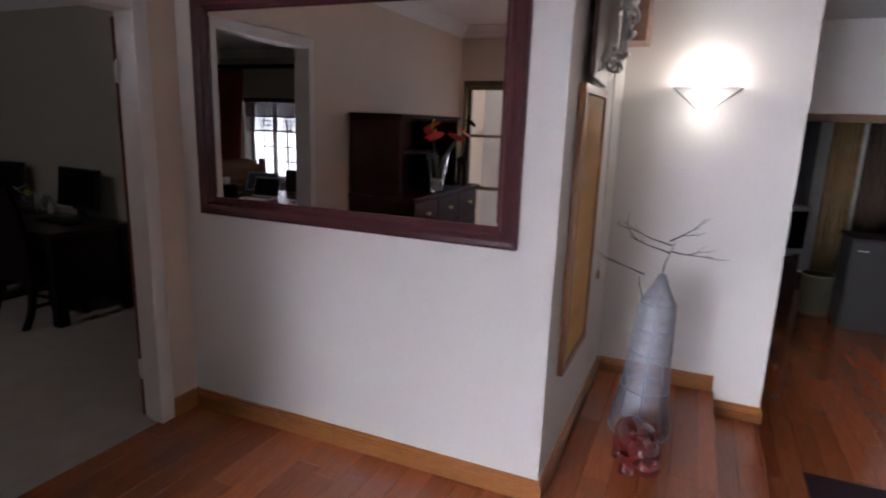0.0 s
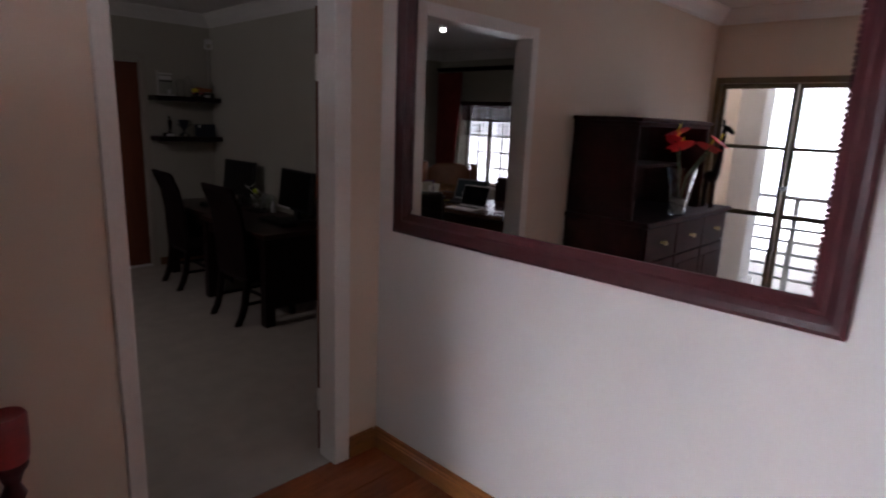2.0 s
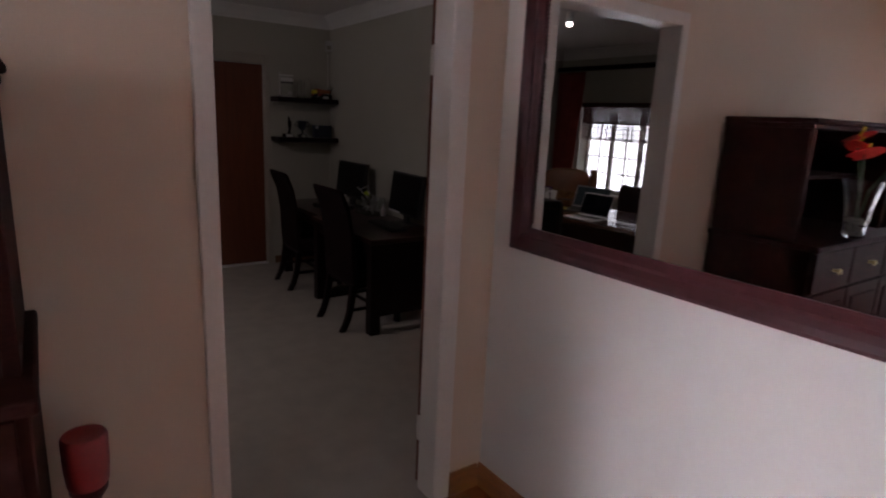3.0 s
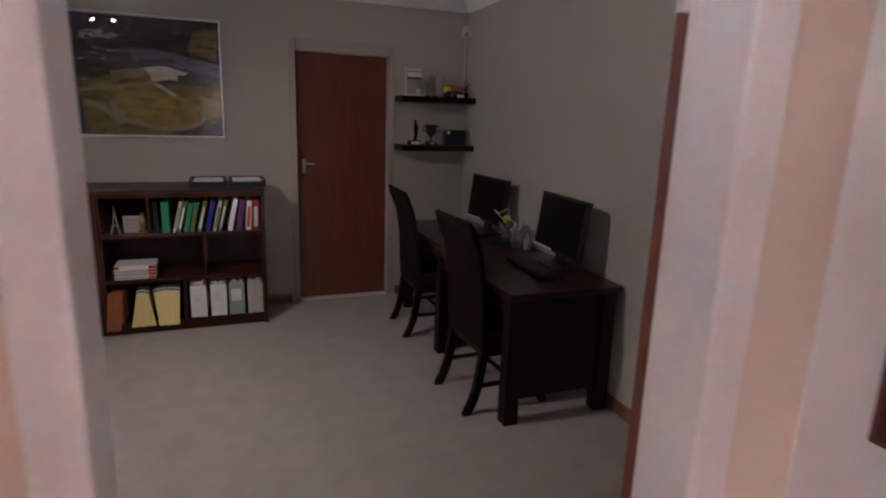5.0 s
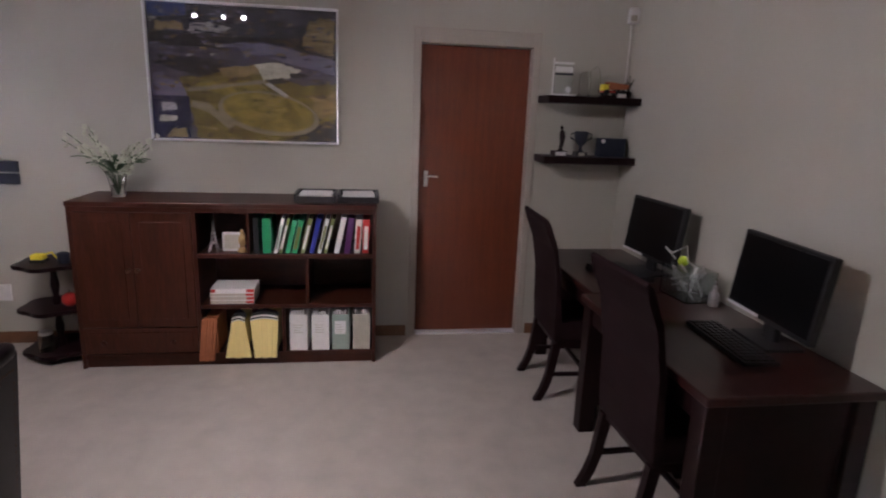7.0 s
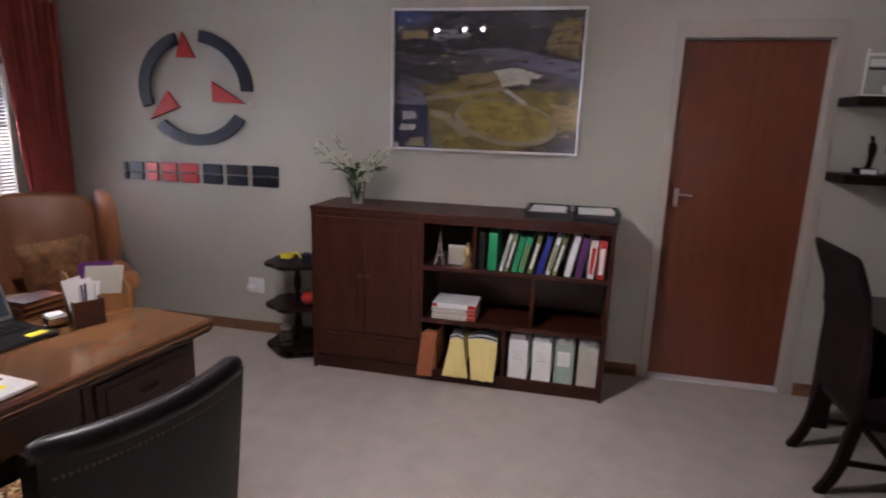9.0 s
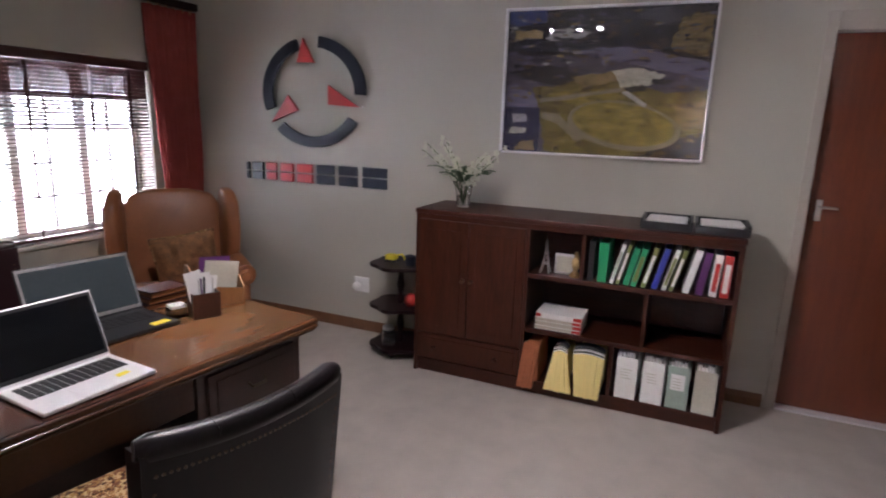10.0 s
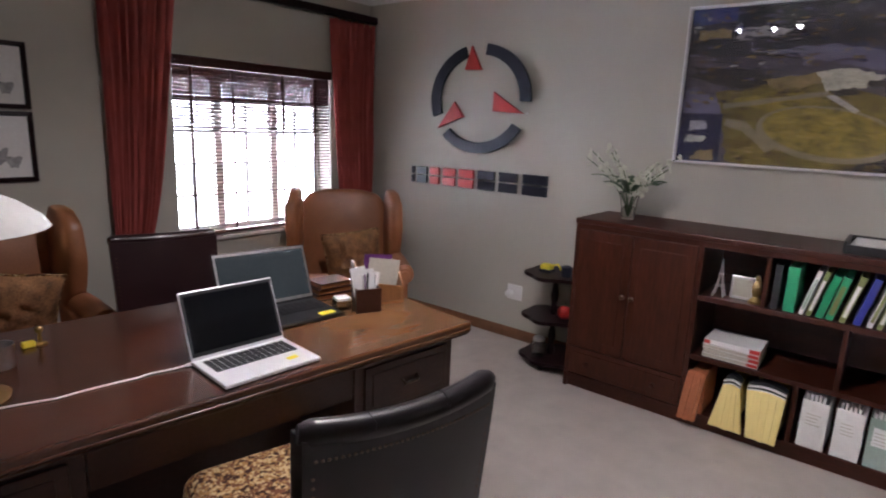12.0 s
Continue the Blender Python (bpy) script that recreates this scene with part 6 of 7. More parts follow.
# ---- wing armchairs ----
def wing_chair():
    """A tan leather wing chair, facing +y."""
    th = thing("wing_armchair", Matrix(), "tan leather wing armchair", "armchair", "wing armchairs")
    b = bmesh.new()
    out = [(-0.30, 0.40), (-0.32, 0.92), (-0.26, 1.0), (-0.12, 1.03), (0.12, 1.03), (0.26, 1.0), (0.32, 0.92), (0.30, 0.40)]
    prism(out, 0.13, b, bev=0.03)
    part("backrest", merge(b, None, Matrix(((1, 0, 0, 0), (0, -0.16, -1, -0.06), (0, 1, -0.1, 0), (0, 0, 0, 1)))), TAN, th, smooth=True)
    for s in (-1, 1):
        wing = [(-0.22, 0.55), (0.02, 0.55), (0.10, 0.64), (0.135, 0.80), (0.11, 0.97), (0.03, 1.045), (-0.12, 1.05), (-0.22, 0.98)]
        t = prism(wing, 0.085, bev=0.028)
        x0 = 0.30 if s > 0 else -0.385
        bmesh.ops.transform(t, matrix=T((x0, 0, 0)) @ YZ, verts=t.verts)
        for v in t.verts:
            v.co.x += s * 0.25 * max(0, v.co.y)
        part("wing", t, TAN, th, smooth=True)
        arm = box(s * 0.30, -0.12, 0.30, s * 0.415, 0.46, 0.56, 0.03, seg=3)
        part("arm", arm, TAN, th, smooth=True)
        part("arm_roll", tube([(s * 0.375, -0.10, 0.57), (s * 0.38, 0.2, 0.575), (s * 0.385, 0.46, 0.57), (s * 0.385, 0.485, 0.567)], [0.055, 0.062, 0.066, 0.04], 18), TAN, th, smooth=True)
        part("arm_scroll", lathe([(0.05, 0), (0.05, 0.008), (0.035, 0.012), (0.03, 0.02), (0.012, 0.022)], 20, m=T((s * 0.385, 0.478, 0.567)) @ Matrix.Rotation(radians(-90), 4, 'X')), TAN, th, smooth=True)
        for y in (-0.14, 0.42):
            part("leg", tube([(s * 0.33, y, 0.2), (s * 0.335, y * 1.05, 0.1), (s * 0.345, y * 1.1, 0.0)], [0.028, 0.022, 0.018], 10), WENGE, th)
    part("seat_cushion", box(-0.295, -0.06, 0.33, 0.295, 0.50, 0.46, 0.045, seg=4), TAN, th, smooth=True)
    part("front_rail", box(-0.40, -0.16, 0.18, 0.40, 0.47, 0.335, 0.02), TAN, th, smooth=True)
    return th


wc = wing_chair()
wc.matrix_basis = pose(-5.84, -1.93, 0, 0, 0, -40) @ Matrix.Diagonal((0.94, 0.94, 1, 1))
wc["label"] = "tan leather wing armchair in the room's corner"
wc2 = copy_thing(wc, pose(-3.90, -2.16, 0, 0, 0, -6))
wc2["label"] = "tan leather wing armchair under the framed sketches"


def cushion(m, s, label):
    th = thing("cushion", m, label, "cushion", "cushions on the armchairs")
    b = bmesh.new()
    n = 18
    for side in (1, -1):
        g = [[b.verts.new(((2 * i / n - 1) * s * (1 - 0.06 * (1 - abs(2 * j / n - 1))), side * 0.075 * (1 - (2 * i / n - 1) ** 4) ** 0.7 * (1 - (2 * j / n - 1) ** 4) ** 0.7 * (1 + 0.25 * noise.noise((i * 0.5, j * 0.5, side))), (2 * j / n - 1) * s * (1 - 0.06 * (1 - abs(2 * i / n - 1))))) for i in range(n + 1)] for j in range(n + 1)]
        for j in range(n):
            for i in range(n):
                b.faces.new((g[j][i], g[j][i + 1], g[j + 1][i + 1], g[j + 1][i]))
    bmesh.ops.remove_doubles(b, verts=b.verts, dist=0.0005)
    part("cover", b, mat("brown_embroidered_fabric", (0.22, 0.105, 0.042), 0.85, var=0.7, scale=20, fine=130, bump=0.6, dist=0.004), th, smooth=True)
    part("piping", tube([(s * x, 0, s * z) for x, z in ((-1, -1), (0, -0.94), (1, -1), (0.94, 0), (1, 1), (0, 0.94), (-1, 1), (-0.94, 0), (-1, -1))], 0.006, 8), TAPESTRY, th)


cushion(pose(-5.80, -1.80, 0.62, -16, 8, -40), 0.185, "brown embroidered square cushion on the armchair")
cushion(pose(-3.93, -1.98, 0.63, -18, -10, -10), 0.19, "brown embroidered cushion leaning on the armchair")

# ---- framed sketches on the window wall ----
for z0, z1 in ((1.50, 1.83), (1.13, 1.50 - 0.012)):
    th = thing("framed_sketch", T((-4.03, SY, z0)), "framed grey pencil sketch in a dark frame", "picture", "framed sketches on the window wall")
    for b in moulded(-4.27, -3.83, z0, z1, [(0, 0), (0, 0.016), (0.02, 0.02), (0.024, 0.012), (0.024, 0)], lambda x, z, h: (x, SY + 0.002 + h, z)):
        part("frame_rail", b, WENGE, th, world=True)
    part("mount", box(-4.25, SY + 0.003, z0 + 0.02, -3.85, SY + 0.007, z1 - 0.02), PAPER, th, world=True)
    GREYINK = mat("grey_pencil", (0.32, 0.32, 0.33), 0.8, var=0.4, scale=30)
    for k in range(5):
        cx, c2 = -4.17 + 0.05 * k, z0 + 0.10 + 0.03 * (k % 3)
        part("drawing", prism([(cx + (0.03 + 0.012 * math.sin(3 * a + k)) * math.cos(a), c2 + (0.045 + 0.02 * math.cos(2 * a + k)) * math.sin(a)) for a in [q * 0.35 for q in range(18)]], 0.0006, m=T((0, SY + 0.0078 + 0.0006 * k, 0)) @ XZ), GREYINK, th, world=True)

# ---- hall: sideboard with hutch ----
CHERRY = mat("dark_cherry_polish", (0.028, 0.009, 0.008), 0.6, var=0.3, scale=7, fine=55, bump=0.05, dist=0.0005, stretch=(3, 1, 3), spec=0.03)
sb = thing("sideboard", T((-2.25, -0.25, 0)), "dark polished cherry sideboard with doors", "sideboard")
SX0, SX1, S0, S1 = WX + 0.022, -1.98, -0.92, 0.425
part("sideboard_top", box(SX0, S0 - 0.02, 1.025, SX1 + 0.02, S1 + 0.015, 1.055, 0.008), CHERRY, sb, world=True)
part("carcass", box(SX0, S0, 0.08, SX1 - 0.02, S1, 1.024, 0.004), CHERRY, sb, world=True)
part("plinth", box(SX0, S0 - 0.01, 0.0, SX1, S1 + 0.01, 0.08, 0.006), CHERRY, sb, world=True)
for i in range(3):
    y0 = S0 + 0.02 + i * 0.438
    d = part("door", box(SX1 - 0.0195, y0, 0.11, SX1, y0 + 0.425, 0.80, 0.003), CHERRY, sb, world=True)
    part("panel", prism([(y0 + 0.06, 0.17), (y0 + 0.365, 0.17), (y0 + 0.365, 0.74), (y0 + 0.06, 0.74)], 0.008, m=T((SX1 + 0.0003, 0, 0)) @ YZ, bev=0.0035), CHERRY, d, world=True)
    dd = part("drawer", box(SX1 - 0.0195, y0, 0.815, SX1, y0 + 0.425, 1.015, 0.003), CHERRY, sb, world=True)
    part("knob", lathe([(0.008, 0), (0.007, 0.014), (0.016, 0.024), (0.012, 0.034)], 14, m=T((SX1, y0 + 0.21, 0.915)) @ Matrix.Rotation(radians(90), 4, 'Y')), BRASS, dd, world=True, smooth=True)
    part("knob", lathe([(0.008, 0), (0.007, 0.014), (0.016, 0.024), (0.012, 0.034)], 14, m=T((SX1, y0 + (0.39 if i == 0 else 0.035), 0.50)) @ Matrix.Rotation(radians(90), 4, 'Y')), BRASS, d, world=True, smooth=True)
hu = thing("hutch", T((-2.35, -0.1, 1.055)), "dark polished cherry hutch with an open niche", "hutch")
HX1, H0, H1 = -2.10, -0.64, 0.415
part("side", box(SX0, H1 - 0.025, 1.055, HX1, H1, 1.63, 0.004), CHERRY, hu, world=True)
part("side", box(SX0, H0, 1.055, HX1, H0 + 0.025, 1.63, 0.004), CHERRY, hu, world=True)
part("hutch_back", box(SX0, H0 + 0.025, 1.055, SX0 + 0.012, H1 - 0.025, 1.63), CHERRY, hu, world=True)
part("hutch_top", box(SX0, H0 - 0.02, 1.63, HX1 + 0.03, H1 + 0.02, 1.655, 0.008), CHERRY, hu, world=True)
part("cornice", box(SX0, H0 - 0.008, 1.605, HX1 + 0.015, H1 + 0.008, 1.629, 0.006), CHERRY, hu, world=True)
part("shelf", box(SX0 + 0.012, H0 + 0.025, 1.34, HX1 - 0.14, H1 - 0.025, 1.36, 0.003), CHERRY, hu, world=True)
for y in (H0, H1 - 0.03):
    part("front_stile", box(HX1 + 0.0002, y, 1.055, HX1 + 0.012, y + 0.03, 1.604, 0.003), CHERRY, hu, world=True)

fv = thing("red_flower_vase", T((-2.03, -0.10, 1.055)), "tall flared glass vase with red anthurium flowers", "vase")
part("glass", lathe([(0.045, 0), (0.05, 0.005), (0.055, 0.08), (0.075, 0.22), (0.095, 0.30), (0.09, 0.30), (0.07, 0.22), (0.05, 0.08), (0.045, 0.012), (0.001, 0.01)], 28), CLEAR, fv, smooth=True)
peb = bmesh.new()
for k in range(60):
    blob(0.011, 0.011, 0.008, peb, T((rr.uniform(-0.033, 0.033), rr.uniform(-0.033, 0.033), 0.018 + rr.uniform(0, 0.085))), sub=1)
ob = part("pebble_fill", peb, BEIGE, fv, "pale pebbles in the vase")
ob["kind"] = "stuff"
for k, (dx, dy, z) in enumerate(((0.06, 0.22, 0.44), (-0.02, 0.10, 0.47), (0.08, -0.20, 0.43), (0.10, -0.30, 0.47), (-0.05, 0.02, 0.52))):
    part("stem", tube([(0, 0, 0.03), (dx * 0.2, dy * 0.2, 0.25), (dx, dy, z)], 0.004, 8), LEAF, fv)
    pet = [(0.075 * math.cos(a) * (1.15 if abs(a - math.pi) > 0.5 else 0.75), 0.06 * math.sin(a)) for a in [q * 2 * math.pi / 20 for q in range(20)]]
    part("flower", prism(pet, 0.004, m=T((dx, dy, z)) @ Euler((0.5 * dy * 3, -0.4, k * 1.3)).to_matrix().to_4x4(), bev=0.001), mat("red_spathe", (0.62, 0.02, 0.02), 0.4), fv, "glossy red spathe")
    part("spadix", tube([(dx, dy, z + 0.005), (dx + 0.02, dy, z + 0.055)], 0.005, 8), NOTE, fv)
gf = thing("giraffe_carving", T((-2.06, -0.70, 1.055)), "slim dark carved wooden giraffe", "carving")
b = bmesh.new()
for sx, sy in ((-0.03, 0.02), (0.03, 0.02), (-0.03, -0.02), (0.03, -0.02)):
    tube([(sx, sy, 0), (sx * 0.9, sy, 0.10), (sx * 0.8, sy * 0.8, 0.20)], [0.010, 0.009, 0.014], 8, b)
blob(0.055, 0.032, 0.045, b, T((0, 0, 0.22)), sub=2)
tube([(0.03, 0, 0.23), (0.045, 0, 0.34), (0.05, 0, 0.46), (0.052, 0, 0.56)], [0.030, 0.022, 0.017, 0.016], 10, b)
tube([(0.045, 0, 0.565), (0.075, 0, 0.56), (0.115, 0, 0.525)], [0.020, 0.019, 0.011], 10, b)
for s in (-1, 1):
    tube([(0.045, s * 0.010, 0.575), (0.042, s * 0.012, 0.62)], 0.004, 6, b)
    blob(0.012, 0.004, 0.007, b, T((0.035, s * 0.022, 0.578)), sub=1)
part("figure", b, WENGE, gf, smooth=True)

# red-topped turned post beside the sideboard
po = thing("turned_post", T((-2.42, 0.510, 0)) @ Matrix.Diagonal((1, 1, 0.83, 1)), "turned wooden candle stand with a red candle", "candle stand")
part("foot", lathe([(0.062, 0), (0.066, 0.015), (0.058, 0.03), (0.04, 0.045)], 28), MAHOGANY, po, smooth=True)
part("shaft", lathe([(0.03, 0.04), (0.022, 0.08), (0.034, 0.14), (0.020, 0.22), (0.026, 0.40), (0.018, 0.54), (0.034, 0.58), (0.020, 0.62), (0.030, 0.66), (0.046, 0.69), (0.046, 0.705), (0.030, 0.72)], 24), MAHOGANY, po, smooth=True)
part("candle", lathe([(0.040, 0.70), (0.050, 0.72), (0.054, 0.78), (0.055, 0.875), (0.050, 0.885), (0.042, 0.882), (0.004, 0.876)], 28), mat("red_candle_wax", (0.17, 0.010, 0.011), 0.5, var=0.2, scale=12), po, "dark red candle", smooth=True)

# ---- alcove: bamboo blind, metal sculpture, wire vase, red hippo ----
EX = -0.585
bb = thing("bamboo_panel", T((EX, 2.48, 0.5)), "tall honey bamboo panel in a wooden frame", "wall panel")
for y0, y1, z0, z1 in ((2.18, 2.22, 0.50, 1.78), (2.71, 2.75, 0.50, 1.78), (2.22, 2.71, 1.74, 1.78), (2.22, 2.71, 0.50, 0.54)):
    part("frame_rail", box(EX + 0.0005, y0, z0, EX + 0.03, y1, z1, 0.004), HONEY, bb, world=True)
cane = None
for i in range(27):
    y = 2.229 + i * 0.018
    if cane is None:
        cane = part("cane", lathe([(0.0085, 0), (0.0088, 0.3), (0.0096, 0.305), (0.0086, 0.31), (0.0088, 0.8), (0.0096, 0.805), (0.0086, 0.81), (0.0085, 1.198)], 8), BAMBOO, bb)
        o = cane
    else:
        o = new("cane", cane.data)
        o.parent = bb
    o.matrix_basis = POSE[bb].inverted() @ T((EX + 0.012, y, 0.541)) @ Matrix.Rotation(i * 1.1, 4, 'Z')
cd = thing("blind_cord", T((EX + 0.03, 2.98, 0.8)), "pale blind cord with a small wooden tassel", "cord")
part("string", tube([(EX + 0.03, 2.92, 1.9), (EX + 0.032, 2.96, 1.3), (EX + 0.03, 3.0, 0.82)], 0.003, 6), BEIGE, cd, world=True)
part("tassel", lathe([(0.004, 0.05), (0.010, 0.035), (0.011, 0.0), (0.006, -0.01)], 12, m=T((EX + 0.03, 3.0, 0.775))), HONEY, cd, world=True, smooth=True)
sc2 = thing("metal_sculpture", T((EX, 2.6, 1.9)), "wall sculpture of twisted silver metal on dark wood", "sculpture")
part("backing", prism([(2.19, 1.80), (2.52, 1.78), (2.68, 1.86), (2.78, 2.02), (2.70, 2.45), (2.19, 2.45)], 0.022, m=T((EX + 0.031, 0, 0)) @ YZ, bev=0.004), BOOKWOOD, sc2, world=True)
rs = random.Random(21)
for k in range(14):
    y, z = 2.42 + 0.035 * k % 0.5 + rs.uniform(-0.03, 0.05), 1.86 + 0.035 * k + rs.uniform(-0.03, 0.03)
    rr0 = 0.035 + 0.025 * rs.random()
    x = EX + 0.075 + 0.045 * rs.random()
    tilt = Euler((rs.uniform(0, 3), rs.uniform(0, 3), rs.uniform(0, 3))).to_matrix()
    pts = [Vector((x, y, z)) + tilt @ Vector((rr0 * math.cos(a) * (1 - a / 14), rr0 * 0.6 * math.sin(a), 0.006 * a)) for a in [q * 0.6 for q in range(11)]]
    part("curl", tube(pts, [0.004 + 0.005 * math.sin(math.pi * q / 10) for q in range(11)], 8), CHROME, sc2, "bright twisted metal curl", world=True, smooth=True)
for k in range(4):
    y = 2.46 + 0.07 * k
    part("rod", tube([(EX + 0.055, y, 2.42), (EX + 0.10, y + 0.08, 2.1), (EX + 0.085, y + 0.14, 1.85 + 0.03 * k)], 0.007, 8), CHROME, sc2, "bent metal rod", world=True, smooth=True)
bxx = thing("wooden_bulkhead", T((-0.52, 3.4, 2.3)), "brown timber bulkhead under the ceiling", "bulkhead", kind="structure")
part("panel", box(EX + 0.0005, 3.28, 2.085, -0.455, 3.5445, CH - 0.002, 0.006), mat("brown_timber_panel", (0.22, 0.125, 0.085), 0.45, var=0.2, scale=6, stretch=(1, 1, 4)), bxx, world=True)

wv = thing("wire_vase", T((-0.245, 2.82, 0.006)) @ Matrix.Rotation(radians(2.2), 4, "Y"), "tall grey wire mesh vase holding bare branches", "vase")
prof = [(0.155, 0.0), (0.150, 0.05), (0.128, 0.20), (0.108, 0.40), (0.096, 0.60), (0.088, 0.72), (0.045, 0.80), (0.012, 0.875)]
rad = lambda z: next(r0 + (r1 - r0) * (z - z0) / (z1 - z0) for (r0, z0), (r1, z1) in zip(prof, prof[1:]) if z <= z1 + 1e-6)
skin = lathe(prof, 40)
for fc in list(skin.faces):
    if len(fc.verts) > 4:
        skin.faces.remove(fc)
GAUZE = bpy.data.materials.new("fine_wire_gauze")
GAUZE.use_nodes = True
gn = GAUZE.node_tree.nodes
gt, gm = gn.new("ShaderNodeBsdfTransparent"), gn.new("ShaderNodeMixShader")
gn["Principled BSDF"].inputs["Base Color"].default_value = (0.22, 0.235, 0.27, 1)
gn["Principled BSDF"].inputs["Metallic"].default_value, gn["Principled BSDF"].inputs["Roughness"].default_value = 0.4, 0.45
gx, gv, gth = gn.new("ShaderNodeTexCoord"), gn.new("ShaderNodeTexNoise"), gn.new("ShaderNodeMapRange")
gv.inputs["Scale"].default_value = 420
gth.inputs[1].default_value, gth.inputs[2].default_value, gth.inputs[3].default_value, gth.inputs[4].default_value = 0.40, 0.60, 0.18, 0.6
gl = GAUZE.node_tree.links
gl.new(gx.outputs["Object"], gv.inputs[0]), gl.new(gv.outputs[0], gth.inputs[0]), gl.new(gth.outputs[0], gm.inputs[0])
gl.new(gt.outputs[0], gm.inputs[1]), gl.new(gn["Principled BSDF"].outputs[0], gm.inputs[2]), gl.new(gm.outputs[0], gn["Material Output"].inputs[0])
part("gauze_skin", skin, GAUZE, wv, "fine grey wire gauze", smooth=True)
for z in (0.0, 0.25, 0.45, 0.58, 0.72):
    r = rad(z) + 0.002
    part("hoop", tube([(r * math.cos(a), r * math.sin(a), z + 0.004) for a in [q * 2 * math.pi / 32 for q in range(33)]], 0.0035, 6), MESHWIRE, wv)
for k in range(8):
    a = k * math.pi / 4
    part("rib_wire", tube([((r + 0.002) * math.cos(a), (r + 0.002) * math.sin(a), z) for r, z in prof], 0.003, 6), MESHWIRE, wv)
rb2 = random.Random(8)


def twig(p, d, ln, r, depth, out):
    pts = [p]
    for k in range(5):
        d = (d + Vector((rb2.uniform(-0.2, 0.2), rb2.uniform(-0.16, 0.16), rb2.uniform(-0.2, 0.2)))).normalized()
        pts.append(pts[-1] + d * ln / 5)
        if depth and k in (1, 3):
            side = (d + Vector((rb2.uniform(-0.8, 0.8), rb2.uniform(-0.5, 0.5), rb2.uniform(-0.3, 0.5)))).normalized()
            twig(pts[-1], side, ln * 0.55, r * 0.6, depth - 1, out)
    tube(pts, [r * (1 - 0.14 * q) for q in range(6)], 6, out)


for k, (d, p, ln) in enumerate((((0.12, 0, 1), (0.0, 0, 0.86), 0.20), ((-0.9, 0, 0.34), (0.02, 0, 1.03), 0.23), ((-0.92, 0.1, 0.14), (0.02, 0, 0.99), 0.22), ((0.9, 0.1, 0.02), (0.025, 0, 1.0), 0.19),
                                ((0.7, 0.1, 0.3), (0.01, 0, 1.05), 0.16), ((-0.1, -0.1, 1), (-0.075, 0, 0.72), 0.14), ((-0.95, -0.1, 0.2), (-0.085, 0, 0.86), 0.20))):
    b = bmesh.new()
    twig(Vector(p), Vector(d).normalized(), ln, 0.0045, 2 if k not in (0, 5) else 0, b)
    part("branch", b, TWIG, wv, "dark bare branch")

hp = thing("hippo_figurine", pose(-0.23, 2.46, 0, 0, 0, -70), "glossy dark red ceramic hippo on the floor", "figurine")
b = blob(0.13, 0.10, 0.10, m=T((0, 0, 0.135)), bumpy=0.08, freq=1.5)
blob(0.075, 0.075, 0.07, b, T((0.125, 0, 0.145)), bumpy=0.1)
blob(0.055, 0.065, 0.05, b, T((0.18, 0, 0.105)), bumpy=0.1)
for x in (-0.07, 0.07):
    for y in (-0.055, 0.055):
        tube([(x, y, 0.10), (x, y, 0.03), (x + 0.005, y, 0.0)], [0.04, 0.034, 0.038], 14, b)
for s in (-1, 1):
    blob(0.012, 0.02, 0.022, b, T((0.10, s * 0.055, 0.215)), sub=2)
    blob(0.013, 0.013, 0.012, b, T((0.155, s * 0.035, 0.195)), sub=2)
    blob(0.016, 0.016, 0.012, b, T((0.215, s * 0.03, 0.14)), sub=2)
part("figure", b, CERAMIC_RED, hp, smooth=True)

# ---- passage and far room ----
fd = thing("door_frame_far", T((0.6, 6.0, FZ)), "varnished brown wooden door lining in the passage", "door frame", kind="structure")
for x0, x1, z0, z1 in ((0.60, 0.66, FZ, 1.80), (1.72, 1.78, FZ, 1.80), (0.66, 1.72, 1.73, 1.80)):
    part("lining", box(x0, 5.98, z0, x1, 6.17, z1, 0.006), DARK_SKIRT, fd, world=True)
mt = thing("door_mat", T((1.07, 2.8, FZ)), "dark brown mat on the lower floor", "mat")
part("mat", box(0.645, 2.3, FZ + 0.001, 1.5, 3.32, FZ + 0.014, 0.004), UPHOL, mt, world=True)
tvs = thing("tv_cabinet", T((0.75, 7.6, FZ)), "dark wooden television cabinet", "cabinet")
part("carcass", box(0.25, 7.45, FZ, 1.10, 7.95, 0.18, 0.006), BOOKWOOD, tvs, world=True)
for x in (0.27, 0.69):
    part("cabinet_door", box(x, 7.432, FZ + 0.05, x + 0.39, 7.449, 0.15, 0.004), BOOKWOOD_DOOR, tvs, world=True)
tv = thing("television", pose(0.88, 7.65, 0.18, 0, 0, 28), "old silver cased television on a cabinet", "television")
part("case", box(-0.30, -0.10, 0.03, 0.30, 0.22, 0.60, 0.02), ALU, tv)
part("screen", box(-0.25, -0.112, 0.10, 0.25, -0.1005, 0.55, 0.004), SCREEN, tv)
part("foot", box(-0.18, -0.06, 0, 0.18, 0.15, 0.03, 0.005), ALU, tv)
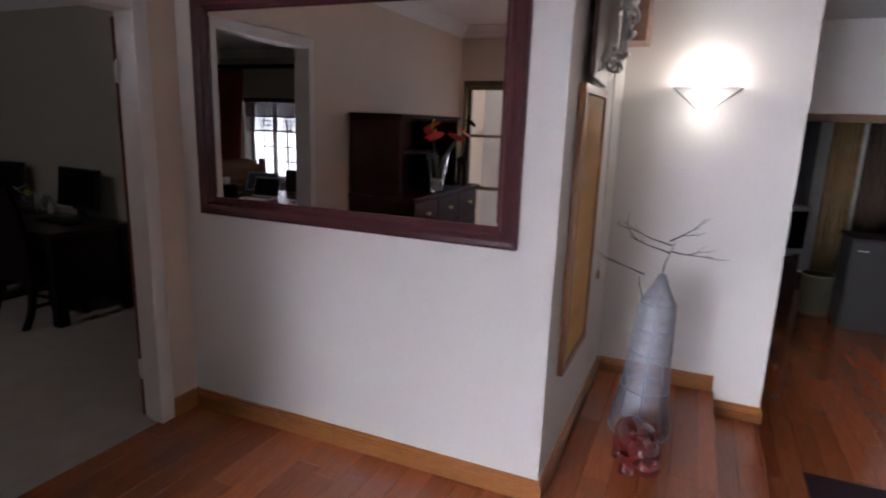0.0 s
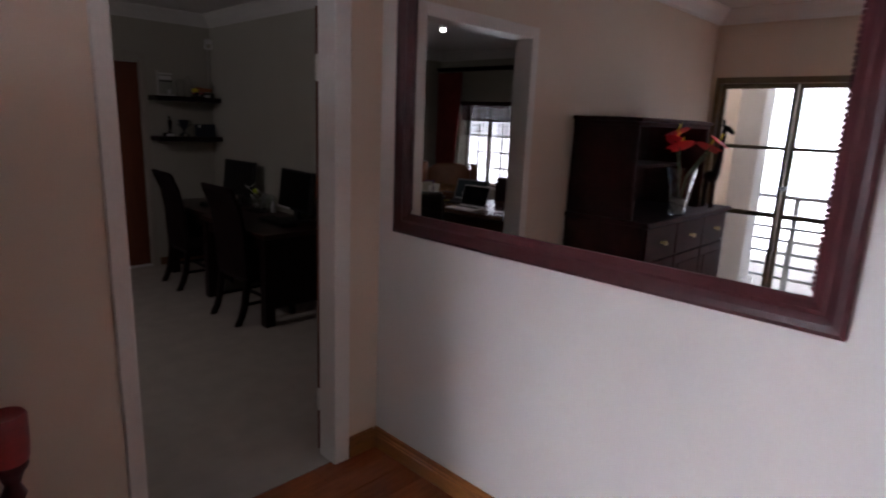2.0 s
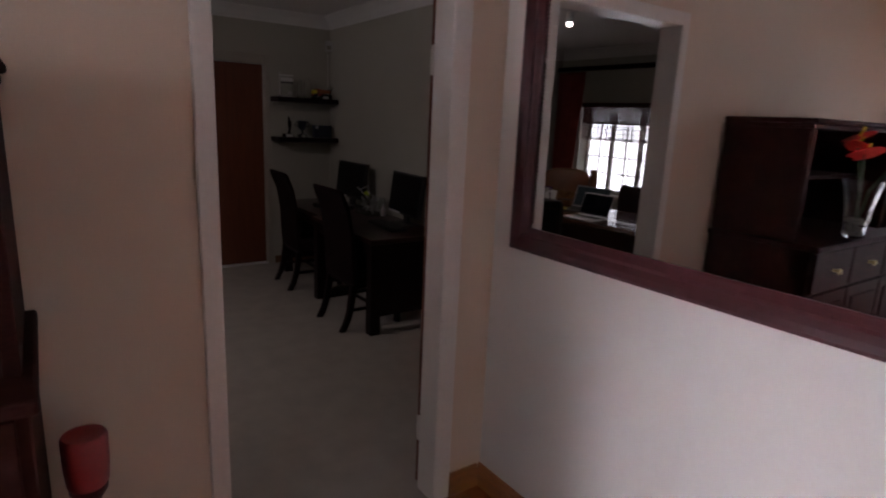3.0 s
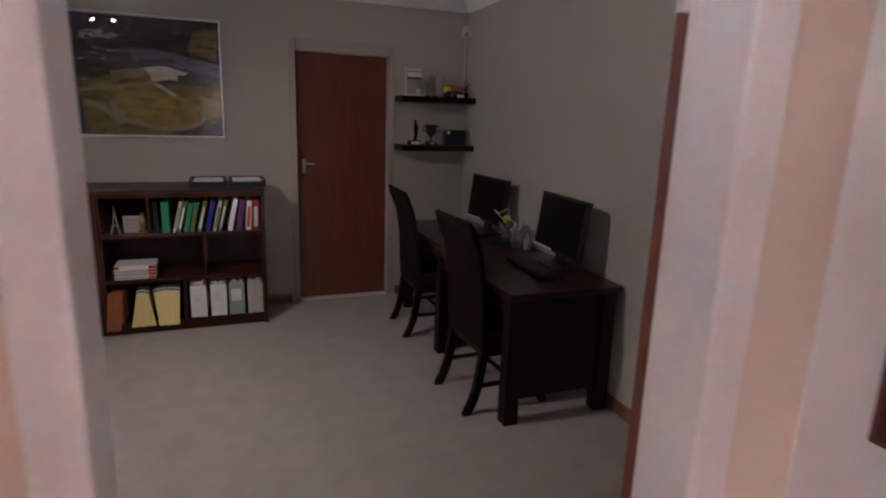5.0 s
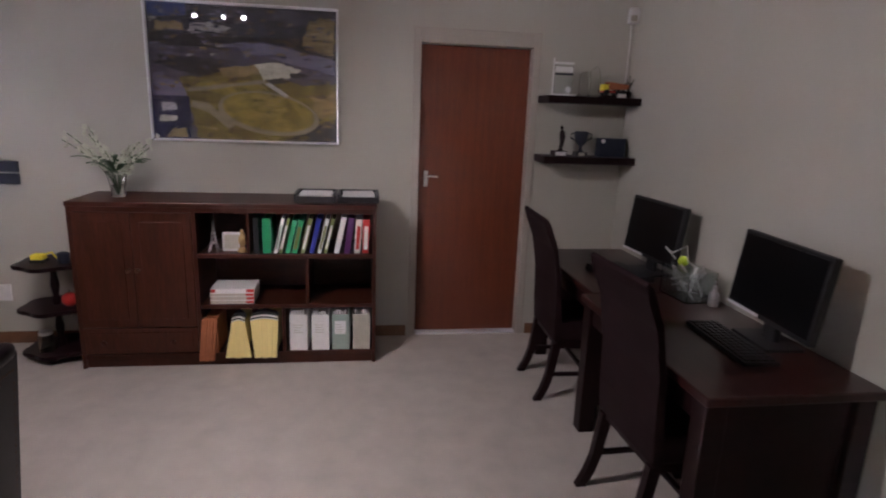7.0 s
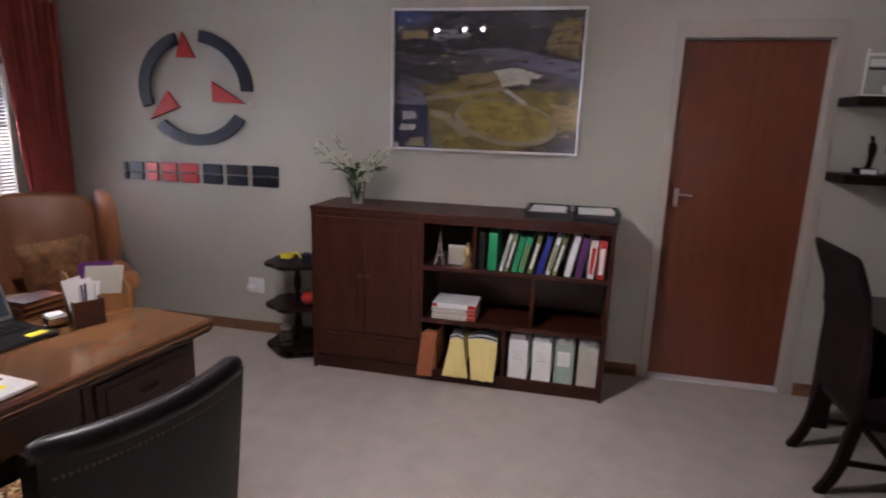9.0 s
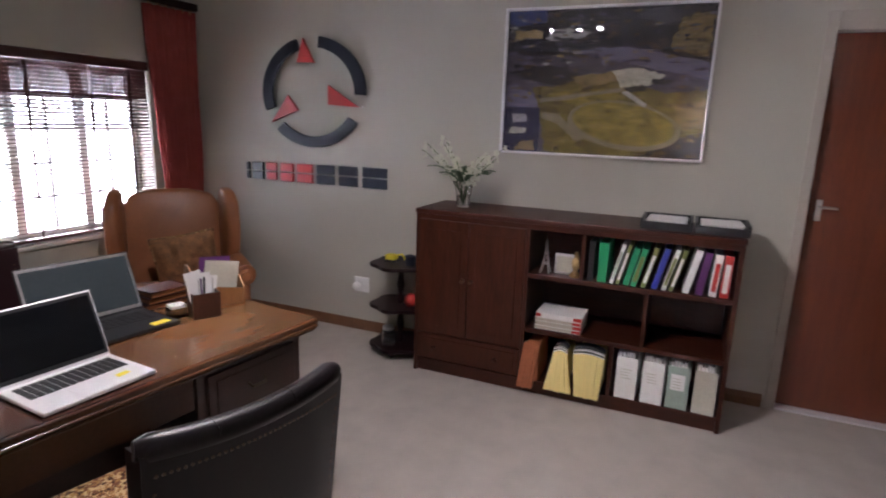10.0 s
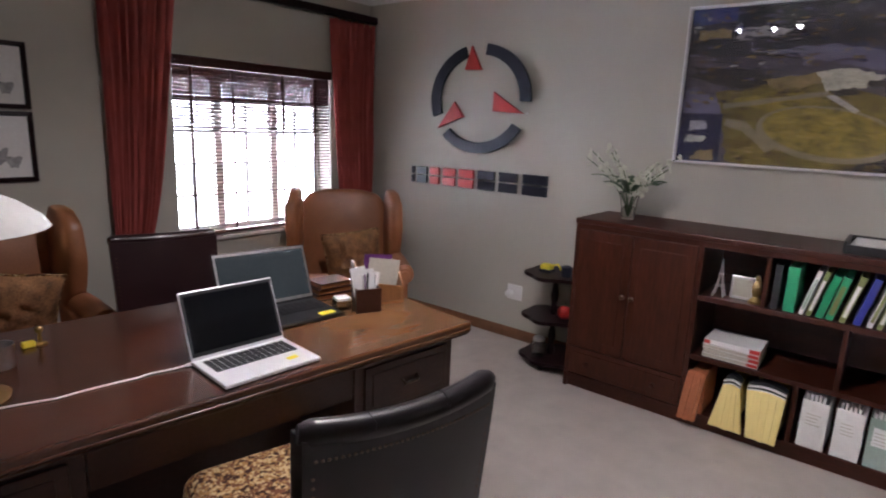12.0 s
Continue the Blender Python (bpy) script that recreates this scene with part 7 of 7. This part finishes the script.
for k, (x0, x1, c) in enumerate(((0.55, 0.95, "brown"), (1.12, 1.35, "grey"), (1.5, 1.85, "gold"), (1.9, 2.5, "brown"))):
    th = thing("far_curtain", T(((x0 + x1) / 2, 9.1, FZ)), "long %s curtain in the far room" % c, "curtain", "curtains in the far room")
    cm = mat("far_curtain_" + c, {"brown": (0.10, 0.065, 0.045), "grey": (0.30, 0.28, 0.28), "gold": (0.42, 0.27, 0.13)}[c], 0.75, var=0.25, scale=7)
    b = bmesh.new()
    n = 40
    cols = [(b.verts.new((x0 + (x1 - x0) * i / n, 9.08 + 0.04 * math.sin(i * 1.1 + k), FZ + 0.02)), b.verts.new((x0 + (x1 - x0) * i / n, 9.08 + 0.04 * math.sin(i * 1.1 + k), 2.3))) for i in range(n + 1)]
    for (a0, a1), (b0, b1) in zip(cols, cols[1:]):
        b.faces.new((a0, b0, b1, a1))
    o = part("cloth", b, cm, th, world=True, smooth=True)
    o.modifiers.new("thickness", 'SOLIDIFY').thickness = 0.004
bi = thing("waste_bin", T((1.22, 6.95, FZ)), "olive grey round bin with a rim", "bin")
part("body", lathe([(0.13, 0), (0.135, 0.01), (0.16, 0.42), (0.165, 0.44), (0.15, 0.44), (0.12, 0.02), (0.001, 0.015)], 28), mat("olive_grey_tin", (0.06, 0.055, 0.035), 0.55, metal=0.2), bi, smooth=True)
part("rim", tube([(0.163 * math.cos(a), 0.163 * math.sin(a), 0.44) for a in [q * 2 * math.pi / 28 for q in range(29)]], 0.008, 8), BRASS, bi)
# near-black colours stand in for the lack of light on this cabinet
kd = thing("grey_cabinet", T((1.6, 6.6, FZ)), "upright cabinet in the far room, its dimness put into near-black colour", "cabinet")
part("carcass", box(1.36, 6.45, FZ, 1.9, 6.9, 0.62, 0.01), mat("dim_dark_laminate", (0.013, 0.011, 0.009), 0.7), kd, world=True)
part("cabinet_door", box(1.38, 6.435, FZ + 0.04, 1.88, 6.449, 0.60, 0.004), mat("dim_dark_door", (0.014, 0.012, 0.010), 0.7), kd, world=True)
part("handle", tube([(1.42, 6.43, 0.52), (1.42, 6.41, 0.52), (1.50, 6.41, 0.52), (1.50, 6.43, 0.52)], 0.006, 8), CHROME, kd, world=True)
part("worktop", box(1.34, 6.42, 0.62, 1.92, 6.92, 0.645, 0.005), WENGE, kd, world=True)

# ---- floor planks, pieces of the hall floor ----
PW = 0.125
shared = {}


def planks(x0, x1, y0, y1, z, seed, parent):
    rnd = random.Random(seed)
    x = x0
    while x < x1 - 0.01:
        w = min(PW, x1 - x)
        y = y0 - rnd.random() * 0.8
        while y < y1:
            ln = rnd.choice((0.9, 1.2, 1.5))
            ya, ybb = max(y, y0), min(y + ln, y1)
            y += ln
            if ybb - ya < 0.02:
                continue
            key = (round(w, 3), round(ybb - ya, 2))
            if key not in shared:
                t = bmesh.new()
                hw, hl = w / 2 - 0.0004, (ybb - ya) / 2 - 0.0004
                lo = [t.verts.new(c) for c in ((-hw, -hl, -0.012), (hw, -hl, -0.012), (hw, hl, -0.012), (-hw, hl, -0.012))]
                mid = [t.verts.new((v.co.x, v.co.y, -0.002)) for v in lo]
                top = [t.verts.new((v.co.x * (hw - 0.002) / hw, v.co.y * (hl - 0.002) / hl, 0.0)) for v in lo]
                for p, q in ((lo, mid), (mid, top)):
                    for i in range(4):
                        t.faces.new((p[i], p[(i + 1) % 4], q[(i + 1) % 4], q[i]))
                t.faces.new(top)
                o = part("plank", t, PLANK, parent)
                shared[key] = o.data
            else:
                o = new("plank", shared[key])
                o.parent = parent
            o.matrix_basis = T((x + w / 2, (ya + ybb) / 2, z))
        x += w


planks(WX - 0.02, STEP1, BY, 3.545, 0.0, 3, floor_hall)
planks(STEP1, STEP2, 1.5, 3.545, -0.15, 4, floor_hall)
planks(STEP2, 2.2, 2.2, 8.0, FZ, 5, floor_hall)
